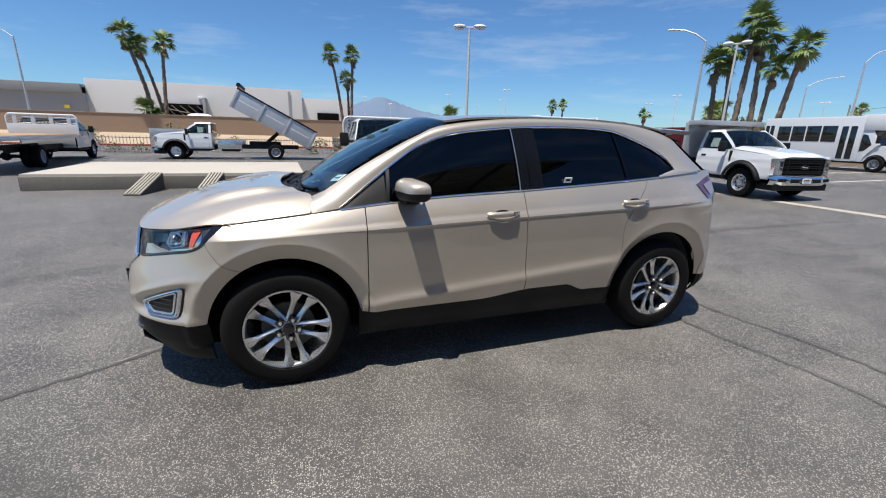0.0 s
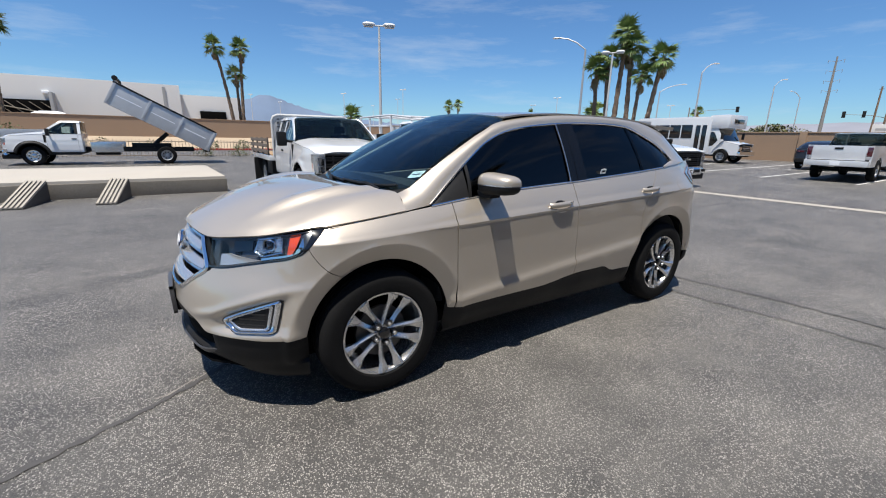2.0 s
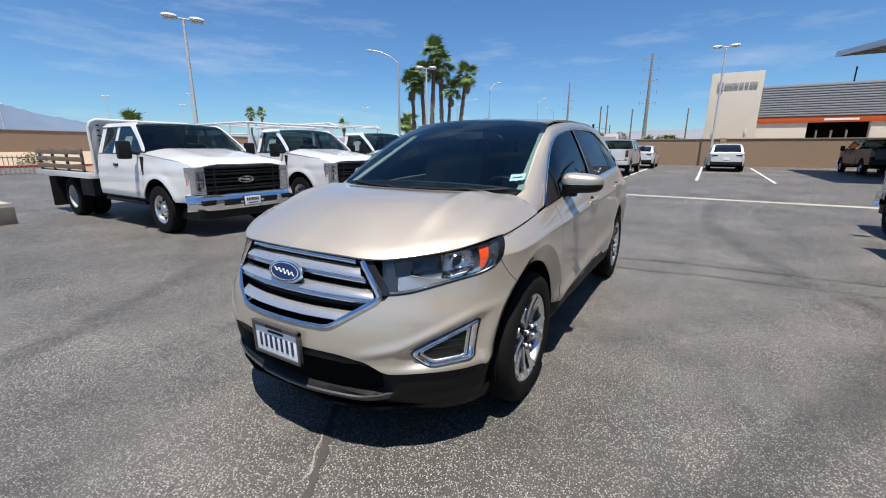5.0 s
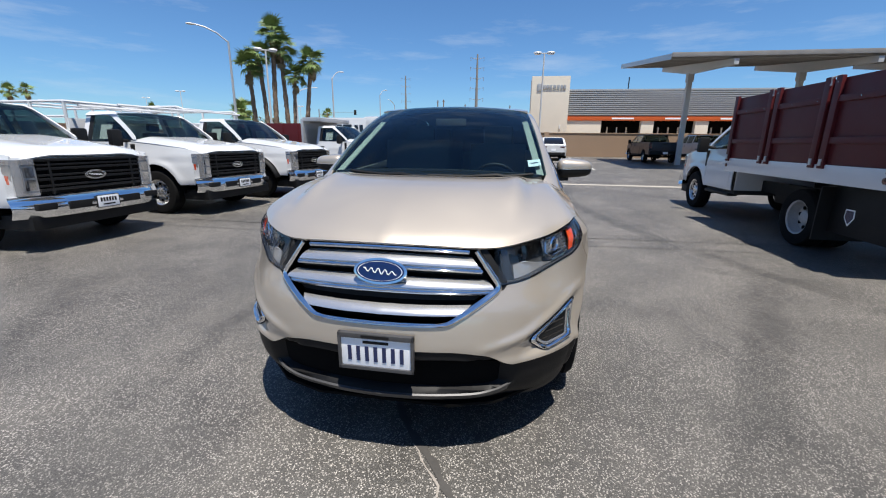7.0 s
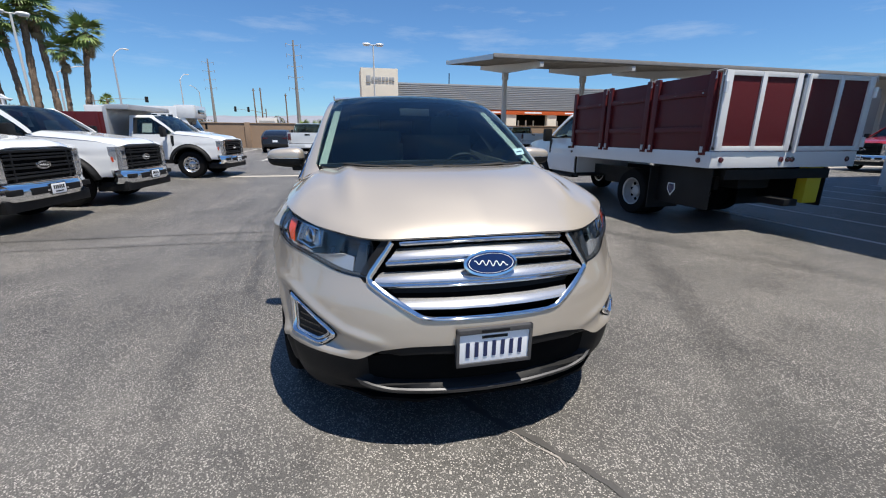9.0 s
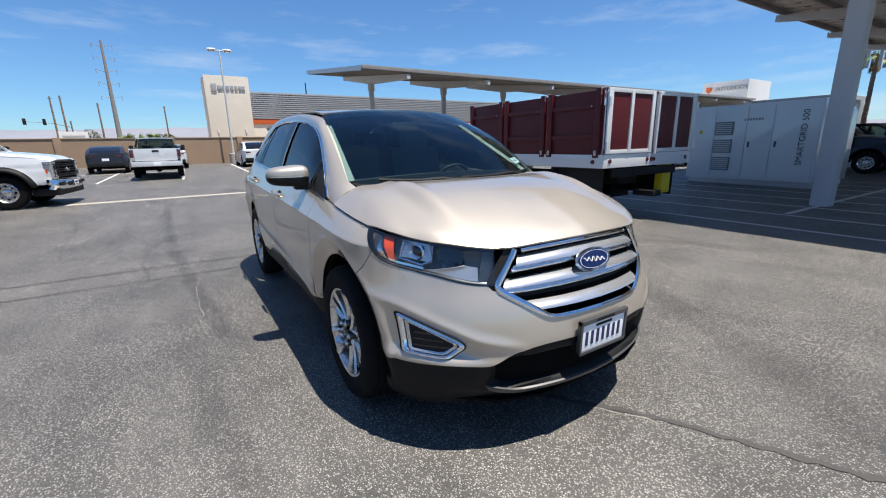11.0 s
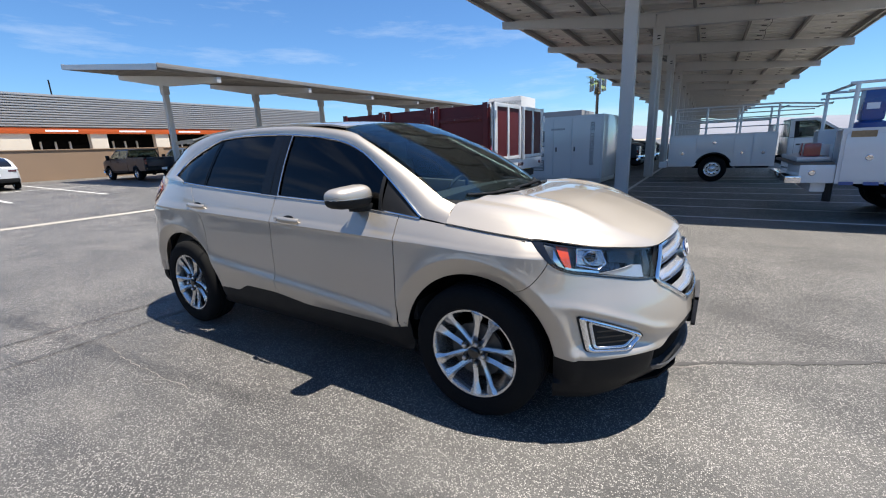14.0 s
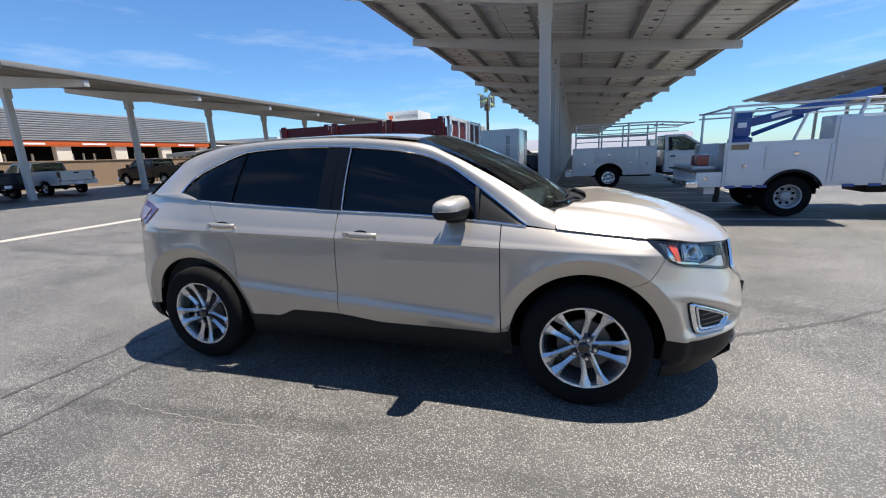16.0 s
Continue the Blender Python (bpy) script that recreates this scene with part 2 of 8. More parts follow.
RED_LENS = material("red_lens", (0.07, 0.006, 0.012), 0.08, coat=1, vary=0.1)
TAIL_PALE = material("pale_lamp_glint", (0.30, 0.26, 0.31), 0.25, metal=0.4, vary=0.1)
BADGE_BLUE = material("badge_blue", (0.005, 0.015, 0.072), 0.25, coat=0.3, vary=0.1)
WHITE_PAINT = material("white_vehicle_paint", (0.63, 0.64, 0.65), 0.22, coat=0.8, vary=0.02, scale=1.5)
FABRIC = material("dark_cabin_trim", (0.0249, 0.0249, 0.0257), 0.85, vary=0.2)
SEAT_GREY = material("grey_seat_cloth", (0.116, 0.116, 0.116), 0.9, vary=0.15)
TRIM_BEIGE = material("pale_cabin_trim", (0.349, 0.349, 0.299), 0.8, vary=0.05)
PAPER = material("paper", (0.82, 0.83, 0.85), 0.7, vary=0.03)
PLATE_BLUE = material("plate_blue", (0.0166, 0.0249, 0.083), 0.5)
GALV = material("galvanised_steel", (0.498, 0.502, 0.51), 0.42, metal=0.5, vary=0.10, scale=4, fine=40)
PALE_STEEL = material("pale_painted_steel", (0.498, 0.498, 0.49), 0.5, vary=0.06, scale=1.5, stain=0.15, stain_color=(0.42, 0.40, 0.37))
OXBLOOD = material("oxblood_paint", (0.083, 0.0083, 0.0108), 0.5, spec=0.35, coat=0.0, vary=0.10, scale=2, fine=40)
STUCCO = material("beige_stucco", (0.60, 0.555, 0.475), 0.9, vary=0.05, scale=0.8, fine=90, bump=0.003)
BLOCKWORK = material("tan_blockwork", (0.315, 0.215, 0.142), 0.92, vary=0.08, scale=0.7, fine=30, bump=0.004, rand=0.06)
MORTAR = material("mortar", (0.285, 0.197, 0.132), 0.95, vary=0.1)
RAMP_TAN = material("worn_tan_metal", (0.299, 0.27, 0.224), 0.6, vary=0.2, scale=5, fine=60)
SKIRT = material("worn_skirt_board", (0.166, 0.149, 0.124), 0.85, vary=0.2, scale=2, fine=40)
CONCRETE = material("pale_concrete", (0.357, 0.328, 0.286), 0.88, vary=0.10, scale=0.9, fine=70, bump=0.002, stain=0.4, stain_color=(0.33, 0.30, 0.26))
LINE_WHITE = material("line_paint", (0.548, 0.539, 0.515), 0.75, vary=0.12, scale=2.5, fine=50, stain=0.5, stain_color=(0.35, 0.33, 0.31))
TAR = material("crack_filler", (0.056, 0.053, 0.050), 0.55, vary=0.2, scale=4)
DIRT = material("desert_ground", (0.349, 0.274, 0.195), 0.95, vary=0.14, scale=0.25, fine=6, bump=0.01, stain=0.5, stain_color=(0.27, 0.215, 0.15))
BARK = material("palm_bark", (0.166, 0.116, 0.0789), 0.95, vary=0.6, scale=5.0, fine=14, bump=0.02)
FROND = material("palm_leaf", (0.13, 0.19, 0.05), 0.6, vary=0.3, scale=1.5, fine=10)
FROND_DRY = material("dry_palm_leaf", (0.216, 0.158, 0.083), 0.9, vary=0.25)
PYLON = material("weathered_pylon_steel", (0.207, 0.203, 0.195), 0.7, metal=0.2, vary=0.1)
OLIVE_LEAF = material("olive_tree_leaf", (0.115, 0.115, 0.045), 0.8, vary=0.4, scale=1.0, fine=6)
LEAF = material("shrub_leaf", (0.0706, 0.0954, 0.0332), 0.75, vary=0.35, scale=2, fine=9)
ORANGE = material("orange_fascia", (0.515, 0.0954, 0.0166), 0.5, vary=0.04)
GREY_RIB = material("grey_ribbed_metal", (0.37, 0.375, 0.38), 0.45, metal=0.3, vary=0.05)
WHITE_WALL = material("white_wall", (0.581, 0.581, 0.573), 0.85, vary=0.03, scale=0.3)
GREY_WALL = material("grey_wall", (0.299, 0.307, 0.315), 0.85, vary=0.04, scale=0.3)
WEATHERED = material("weathered_stake_timber", (0.13, 0.105, 0.085), 0.85, vary=0.3, scale=4, fine=25, bump=0.002)
TIMBER = material("deck_timber", (0.299, 0.199, 0.108), 0.75, vary=0.25, scale=3, fine=25, bump=0.002)
BLUE_PAINT = material("crane_blue", (0.012, 0.065, 0.26), 0.3, coat=0.5, vary=0.06)
GREY_PAINT = material("dark_grey_metallic", (0.022, 0.029, 0.043), 0.35, metal=0.1, coat=0.25, spec=0.3)
SILVER_PAINT = material("silver_metallic", (0.60, 0.61, 0.62), 0.35, metal=0.15, coat=1)
BLACK_PAINT = material("black_vehicle_paint", (0.010, 0.011, 0.013), 0.3, coat=0.25, spec=0.3)
RED_PAINT = material("red_vehicle_paint", (0.232, 0.00996, 0.0116), 0.25, coat=1)
RED_KERB = material("red_kerb_paint", (0.332, 0.0373, 0.0291), 0.8, vary=0.15, scale=1)
YELLOW = material("yellow_paint", (0.515, 0.415, 0.0166), 0.5)
# Haze of distance is mixed into both ridge colours, pale and bluish.
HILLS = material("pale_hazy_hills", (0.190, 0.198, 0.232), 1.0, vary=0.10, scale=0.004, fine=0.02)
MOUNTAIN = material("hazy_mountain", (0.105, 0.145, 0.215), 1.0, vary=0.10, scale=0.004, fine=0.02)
PANEL_BACK = material("solar_panel_back", (0.70, 0.68, 0.64), 0.7, vary=0.05, scale=1, rand=0.05)


# ---------------------------------------------------------------- mesh tools
def finish(bm, name, mat, smooth=38):
    bmesh.ops.recalc_face_normals(bm, faces=bm.faces)
    me = bpy.data.meshes.new(name)
    bm.to_mesh(me)
    bm.free()
    me.materials.append(mat)
    me.polygons.foreach_set("use_smooth", [True] * len(me.polygons))
    me.set_sharp_from_angle(angle=radians(smooth))
    return me


def part(name, bm, mat, parent, label="", smooth=38):
    """Link a bmesh as one mesh object under a thing or under a part."""
    ob = new(name, bm if isinstance(bm, bpy.types.Mesh) else finish(bm, name, mat, smooth))
    ob.parent = parent
    if label:
        tagged(ob, label)
    return ob


def thing(name, label, category, m=None, group="", kind=""):
    e = tagged(new(name), label, category, group, kind)
    e.empty_display_size = 0.2
    if m is not None:
        e.matrix_world = m
    return e


def solo(name, bm, mat, label, category, group="", kind="", m=None, smooth=38):
    ob = tagged(new(name, finish(bm, name, mat, smooth)), label, category, group, kind)
    if m is not None:
        ob.matrix_world = m
    return ob


def box(bm, x0, x1, y0, y1, z0, z1, bevel=0.0, m=None):
    vs = bmesh.ops.create_cube(bm, size=1)["verts"]
    for v in vs:
        v.co = Vector((x0 + (v.co.x + 0.5) * (x1 - x0), y0 + (v.co.y + 0.5) * (y1 - y0), z0 + (v.co.z + 0.5) * (z1 - z0)))
    if bevel:
        es = list({e for v in vs for e in v.link_edges})
        r = bmesh.ops.bevel(bm, geom=es, offset=bevel, segments=2, affect="EDGES", profile=0.7)
        vs = list({v for f in r["faces"] for v in f.verts} | {v for v in vs if v.is_valid})
    if m is not None:
        for v in vs:
            v.co = m @ v.co
    return bm


def boxed(*a, **k):
    return box(bmesh.new(), *a, **k)


def lathe(bm, profile, n=32, axis="y", centre=(0, 0, 0), close=False, caps=True):
    """Turn (radius, along) pairs about an axis."""
    rows = []
    c = Vector(centre)
    for i in range(n):
        a = 2 * math.pi * i / n
        ring = []
        for r, h in profile:
            p = (r * math.cos(a), h, r * math.sin(a)) if axis == "y" else (r * math.cos(a), r * math.sin(a), h) if axis == "z" else (h, r * math.cos(a), r * math.sin(a))
            ring.append(bm.verts.new(c + Vector(p)))
        rows.append(ring)
    k = len(profile)
    for i in range(n):
        a, b = rows[i], rows[(i + 1) % n]
        for j in range(k if close else k - 1):
            bm.faces.new((a[j], a[(j + 1) % k], b[(j + 1) % k], b[j]))
    if caps and not close:
        for j in (0, k - 1):
            if profile[j][0] > 1e-4:
                bm.faces.new([rows[i][j] for i in range(n)])
    bmesh.ops.remove_doubles(bm, verts=[v for r in rows for v in r], dist=1e-5)
    return bm


def tube(bm, points, radius, n=8, taper=None):
    """A round bar along points; taper gives the radius at its end."""
    pts = [Vector(p) for p in points]
    rows = []
    for i, p in enumerate(pts):
        d = (pts[min(i + 1, len(pts) - 1)] - pts[max(i - 1, 0)]).normalized()
        side = d.cross(Vector((0, 0, 1)))
        side = side.normalized() if side.length > 1e-3 else Vector((1, 0, 0))
        up = side.cross(d)
        r = radius if taper is None else radius + (taper - radius) * i / (len(pts) - 1)
        rows.append([bm.verts.new(p + r * (math.cos(2 * math.pi * k / n) * side + math.sin(2 * math.pi * k / n) * up)) for k in range(n)])
    for a, b in zip(rows, rows[1:]):
        for k in range(n):
            bm.faces.new((a[k], a[(k + 1) % n], b[(k + 1) % n], b[k]))
    bm.faces.new(rows[0]), bm.faces.new(rows[-1])
    return bm


def sheet(f, nu, nv, thick=0.0, us=None, vs=None, bm=None):
    """A panel over the surface f(u, v), u and v from 0 to 1, with a thickness behind it (towards the negative side of du x dv)."""
    bm = bm or bmesh.new()
    us = us or [i / nu for i in range(nu + 1)]
    vs = vs or [j / nv for j in range(nv + 1)]
    nu, nv = len(us) - 1, len(vs) - 1
    p = np.array([[f(u, v) for v in vs] for u in us], float)
    du, dv = np.gradient(p, axis=0), np.gradient(p, axis=1)
    nrm = np.cross(du, dv)
    nrm /= np.maximum(np.linalg.norm(nrm, axis=2, keepdims=True), 1e-9)
    front = [[bm.verts.new(p[i, j]) for j in range(nv + 1)] for i in range(nu + 1)]
    for i in range(nu):
        for j in range(nv):
            bm.faces.new((front[i][j], front[i + 1][j], front[i + 1][j + 1], front[i][j + 1]))
    if thick:
        q = p - nrm * thick
        back = [[bm.verts.new(q[i, j]) for j in range(nv + 1)] for i in range(nu + 1)]
        for i in range(nu):
            for j in range(nv):
                bm.faces.new((back[i][j], back[i][j + 1], back[i + 1][j + 1], back[i + 1][j]))
        rim = [(i, 0) for i in range(nu + 1)] + [(nu, j) for j in range(1, nv + 1)] + [(i, nv) for i in range(nu - 1, -1, -1)] + [(0, j) for j in range(nv - 1, 0, -1)]
        for (a, b), (c, d) in zip(rim, rim[1:] + rim[:1]):
            bm.faces.new((front[a][b], back[a][b], back[c][d], front[c][d]))
    return bm


def prism(bm, outline, a, b, axis="y", bevel=0.0):
    """A flat outline drawn out from a to b along an axis. Outlines are (x, z) for y, (x, y) for z, (y, z) for x."""
    def at(p, h):
        return (p[0], h, p[1]) if axis == "y" else (p[0], p[1], h) if axis == "z" else (h, p[0], p[1])
    lo, hi = [bm.verts.new(at(p, a)) for p in outline], [bm.verts.new(at(p, b)) for p in outline]
    fs = [bm.faces.new(lo), bm.faces.new(hi)]
    k = len(outline)
    for i in range(k):
        fs.append(bm.faces.new((lo[i], lo[(i + 1) % k], hi[(i + 1) % k], hi[i])))
    if bevel:
        bmesh.ops.bevel(bm, geom=list({e for f in fs for e in f.edges}), offset=bevel, segments=2, affect="EDGES", profile=0.7)
    return bm


def curve_at(knots):
    """A smooth function through (t, value) pairs."""
    ts = [k[0] for k in knots]
    ps = [k[1] for k in knots]
    n = len(ts)
    sl = [(ps[i + 1] - ps[i]) / (ts[i + 1] - ts[i]) for i in range(n - 1)]
    tg = [sl[0]] + [0.0 if sl[i - 1] * sl[i] <= 0 else 2 * sl[i - 1] * sl[i] / (sl[i - 1] + sl[i]) for i in range(1, n - 1)] + [sl[-1]]
    def f(t):
        if t <= ts[0]:
            return ps[0]
        if t >= ts[-1]:
            return ps[-1]
        i = max(k for k in range(n - 1) if ts[k] <= t)
        h = ts[i + 1] - ts[i]
        x = (t - ts[i]) / h
        return ((1 + 2 * x) * (1 - x) ** 2 * ps[i] + x * (1 - x) ** 2 * h * tg[i] + x * x * (3 - 2 * x) * ps[i + 1] + x * x * (x - 1) * h * tg[i + 1])
    return f


def path_at(points):
    """A smooth line through points, by share of its length."""
    pts = [np.array(p, float) for p in points]
    dense = []
    for i in range(len(pts) - 1):
        a, b = pts[i], pts[i + 1]
        p0, p3 = pts[i - 1] if i else 2 * a - b, pts[i + 2] if i + 2 < len(pts) else 2 * b - a
        for k in range(16):
            t = k / 16
            dense.append(0.5 * (2 * a + (b - p0) * t + (2 * p0 - 5 * a + 4 * b - p3) * t * t + (3 * a - p0 - 3 * b + p3) * t ** 3))
    dense = np.array(dense + [pts[-1]])
    far = np.r_[0, np.cumsum(np.linalg.norm(np.diff(dense, axis=0), axis=1))]
    far /= far[-1]
    return lambda t: np.array([np.interp(t, far, dense[:, k]) for k in range(dense.shape[1])])


def ease(a, b, x):
    t = min(1.0, max(0.0, (x - a) / (b - a)))
    return t * t * (3 - 2 * t)


def mixed(a, b, t):
    return a + (b - a) * t


# ---------------------------------------------------------------- ground
def ground_z(x, y):
    """The lot is level round the car, rises a little to the east, and climbs in a bank beyond the north kerb."""
    z = 0.012 * max(0.0, min(x, 60) - 8 - 2 * math.exp(-max(0.0, x - 8) / 2)) if x > 8 else 0.0
    return z + 1.05 * ease(40.5, 46, y)


def spaced(edges):
    out = []
    for a, b, n in edges:
        out += [a + (b - a) * i / n for i in range(n)]
    return out + [edges[-1][1]]


gx = spaced([(-1600, -200, 3), (-200, -40, 8), (-40, 8, 12), (8, 60, 26), (60, 200, 6), (200, 1600, 4)])
gy = spaced([(-1600, -200, 3), (-200, -60, 6), (-60, 40, 20), (40, 47, 14), (47, 200, 6), (200, 1600, 4)])
bm = bmesh.new()
gv = [[bm.verts.new((x, y, ground_z(x, y) - 0.02 * (abs(x) > 400 or abs(y) > 400))) for y in gy] for x in gx]
for i in range(len(gx) - 1):
    for j in range(len(gy) - 1):
        f = bm.faces.new((gv[i][j], gv[i + 1][j], gv[i + 1][j + 1], gv[i][j + 1]))
        cx, cy = (gx[i] + gx[i + 1]) / 2, (gy[j] + gy[j + 1]) / 2
        f.material_index = 0 if (cx < 34 and cy < 40) else 1
ground = solo("ground", bm, ASPHALT, "grey worn asphalt lot with pale stone chips", "ground", kind="structure", smooth=80)
ground.data.materials.append(DIRT)


def strip(name, points, width, mat, label="", z=0.004, parent=None):
    """A flat band on the ground along points."""
    bm = bmesh.new()
    pts = []
    for a, b in zip(points, points[1:]):
        k = max(1, int(math.dist(a, b) / 1.0))
        pts += [(a[0] + (b[0] - a[0]) * i / k, a[1] + (b[1] - a[1]) * i / k) for i in range(k)]
    pts.append(points[-1])
    rows = []
    for i, p in enumerate(pts):
        q, r = pts[max(i - 1, 0)], pts[min(i + 1, len(pts) - 1)]
        d = Vector((r[0] - q[0], r[1] - q[1], 0)).normalized()
        s = Vector((-d.y, d.x, 0)) * width / 2
        rows.append([bm.verts.new((p[0] + k * s.x, p[1] + k * s.y, ground_z(p[0] + k * s.x, p[1] + k * s.y) + z)) for k in (-1, 1)])
    for a, b in zip(rows, rows[1:]):
        bm.faces.new((a[0], b[0], b[1], a[1]))
    if parent:
        return part(name, bm, mat, parent, label, 80)
    return solo(name, bm, mat, label, "marking", kind="structure", smooth=80)


gutter = strip("pavement_gutter", [(10.95, -60), (10.95, 40)], 0.34, CONCRETE, "pale concrete gutter strip across the asphalt", 0.006)


# ---------------------------------------------------------------- the beige car (front towards -x)
AXLE_F, AXLE_R = -1.425, 1.425
OUTLINE = path_at([(-2.42, 0), (-2.405, 0.20), (-2.345, 0.44), (-2.235, 0.64), (-2.11, 0.765), (-1.97, 0.855), (-1.80, 0.905), (-1.55, 0.925), (-1.1, 0.922),
                   (-0.5, 0.915), (0.3, 0.915), (1.0, 0.922), (1.5, 0.93), (1.80, 0.915), (2.03, 0.84), (2.22, 0.66), (2.32, 0.38), (2.35, 0)])
_s = np.linspace(0, 1, 1500)
_o = np.array([OUTLINE(s) for s in _s])
_n = np.gradient(_o, axis=0)
_n = np.stack([-_n[:, 1], _n[:, 0]], 1) * -1
_n[:, 0], _n[:, 1] = np.where(True, _n[:, 0], 0), _n[:, 1]
_n /= np.linalg.norm(_n, axis=1, keepdims=True)
if _n[750, 1] < 0:
    _n = -_n
S_AT_X = lambda x: float(np.interp(x, _o[:, 0], _s))
_half = _o[:, 0] < -1.6
S_AT_Y = lambda y: float(np.interp(y, _o[_half, 1], _s[_half]))
FRONT_IN = curve_at([(0.18, -0.16), (0.26, -0.07), (0.34, -0.015), (0.44, 0.0), (0.54, 0.0), (0.60, -0.006), (0.68, -0.022), (0.80, -0.068), (0.92, -0.105), (1.0, -0.135), (1.08, -0.17)])
REAR_IN = curve_at([(0.25, -0.08), (0.38, 0.0), (0.60, 0.0), (0.75, -0.015), (0.95, -0.03), (1.1, -0.045), (1.2, -0.07), (1.3, -0.105)])
BELT = curve_at([(-1.73, 1.018), (-1.4, 1.052), (-1.1, 1.085), (-0.74, 1.124), (-0.37, 1.153), (0.05, 1.172), (0.5, 1.198), (1.0, 1.232), (1.4, 1.264), (1.95, 1.30)])


CREASE = lambda x: 1.003 + 0.035 * x


def side_in(x, z):
    """How far the flank stands out from the plan outline: sill tuck, lower ridge, door, crease, shoulder."""
    zc, zl, zb = CREASE(x), 0.565 + 0.08 * x, BELT(x)
    door = ease(-1.02, -0.85, x) * (1 - ease(0.80, 1.15, x))
    lip = 0.0058 * ease(-1.32, -0.75, x) * (1 - ease(1.6, 1.9, x))
    ridge = 0.004 + 0.022 * door
    if z < zl:
        return mixed(-0.012, ridge, ease(0.40, zl, z)) if z > 0.40 else -0.012 - 0.10 * ((0.40 - z) / 0.15) ** 1.6 * 0.7
    if z < zc:
        share = (z - zl) / (zc - zl)
        return 0.001 + 0.006 * math.sin(math.pi * share) + (ridge - 0.001) * math.exp(-(((z - zl) / 0.032) ** 1.2)) + lip * math.exp(-(zc - z) / 0.007)
    t = (z - zc) / max(zb - zc, 0.02)
    return 0.001 + lip - (0.004 + 0.008 * ease(-1.5, -0.75, x)) * min(1.0, t * 4) - 0.072 * min(t, 1.25) ** 1.35


def nose_form(y, z):
    """The carved pocket round the fog lamp, its upper ledge and the lower lip of the painted bumper."""
    zc, w = 0.527 + 0.27 * (y - 0.62), 0.030 + 0.17 * max(0.0, y - 0.60)
    pocket = -0.030 * ease(0.555, 0.70, y) * (1 - ease(0.862, 0.885, y)) * math.exp(-abs((z - zc) / (w * 1.25)) ** 4)
    ledge = 0.010 * ease(0.36, 0.55, y) * math.exp(-(((z - zc - w * 1.25 - 0.022) / 0.022) ** 2))
    return pocket + ledge + 0.007 * ease(0.35, 0.6, y) * math.exp(-(((z - 0.468) / 0.022) ** 2))


def skin(s, z, out=0.0, k=1):
    """A place on the car's flank, nose or tail; k is 1 for the right flank and -1 for the left."""
    p = np.array([np.interp(s, _s, _o[:, 0]), np.interp(s, _s, _o[:, 1])])
    nn = np.array([np.interp(s, _s, _n[:, 0]), np.interp(s, _s, _n[:, 1])])
    x = p[0]
    wf, wr = ease(1.66, 2.12, -x), ease(1.7, 2.1, x)
    d = (1 - wf - wr) * side_in(x, z) + wf * FRONT_IN(z) + wr * REAR_IN(z)
    for ax in (AXLE_F, AXLE_R):
        r = math.hypot(x - ax, z - 0.375)
        if z > 0.3 and abs(x) < 1.97:
            ridge_r = 0.528 + 0.012 * math.cos(math.atan2(z - 0.375, x - ax) - 1.57)
            d += 0.012 * math.exp(-max(0.0, r - ridge_r) / 0.050)
            d -= 0.046 * max(0.0, (ridge_r - r) / 0.085) ** 1.1 if r < ridge_r else 0.0
    if wf > 0:
        d += wf * nose_form(p[1], z)
    q = p + nn * (d + out)
    if x > 1.3:
        q[1] -= 0.078 * ease(1.25, 1.95, x) * (1 - 0.55 * ease(1.95, 2.15, x)) * min(1.0, max(0.0, (z - 1.03) / 0.20)) * max(0.0, nn[1]) ** 2
    return (q[0], k * max(q[1], 0.0) if abs(q[1]) > 1e-6 else 0.0, z)


def arch(x):
    """Lower edge of the paint along the flank."""
    for ax, r in ((AXLE_F, 0.446), (AXLE_R, 0.457)):
        if abs(x - ax) < r:
            return max(0.385, 0.375 + math.sqrt(r * r - (x - ax) ** 2))
    if x < AXLE_F:
        return 0.455
    if x < AXLE_R:
        return mixed(0.437, 0.482, ease(-0.2, 0.25, x)) - 0.058 * ease(0.52, 0.70, x)
    return 0.43


def level(za, zb, zc, v):
    """Height of row v between za and zb, with one row lying on the crease zc."""
    if not za + 0.05 < zc < zb - 0.02:
        return mixed(za, zb, v)
    if v < 0.72:
        return mixed(za, zc, 1 - (1 - v / 0.72) ** 1.5)
    return mixed(zc, zb, (v - 0.72) / 0.28)


def row_of(za, zb, zc, z):
    if not za + 0.05 < zc < zb - 0.02:
        return (z - za) / (zb - za)
    if z < zc:
        return 0.72 * (1 - (1 - min(1.0, (z - za) / (zc - za))) ** (1 / 1.5))
    return 0.72 + 0.28 * (z - zc) / (zb - zc)


def flank(xa, xb, za, zb, k, nu=40, nv=14, thick=0.012, out=0.0):
    """A body panel between two cut lines xa(v), xb(v) and two heights za(x), zb(x)."""
    def f(u, v):
        x = mixed(xa(v), xb(v), u)
        return skin(S_AT_X(x), level(za(x), zb(x), CREASE(x), v), out, k)
    g = f if k > 0 else (lambda u, v: f(1 - u, v))
    return sheet(lambda u, v: g(1 - u, v), nu, nv, thick)


car = thing("beige_suv", "beige metallic five-door SUV with tinted glass, parked on the asphalt", "car")

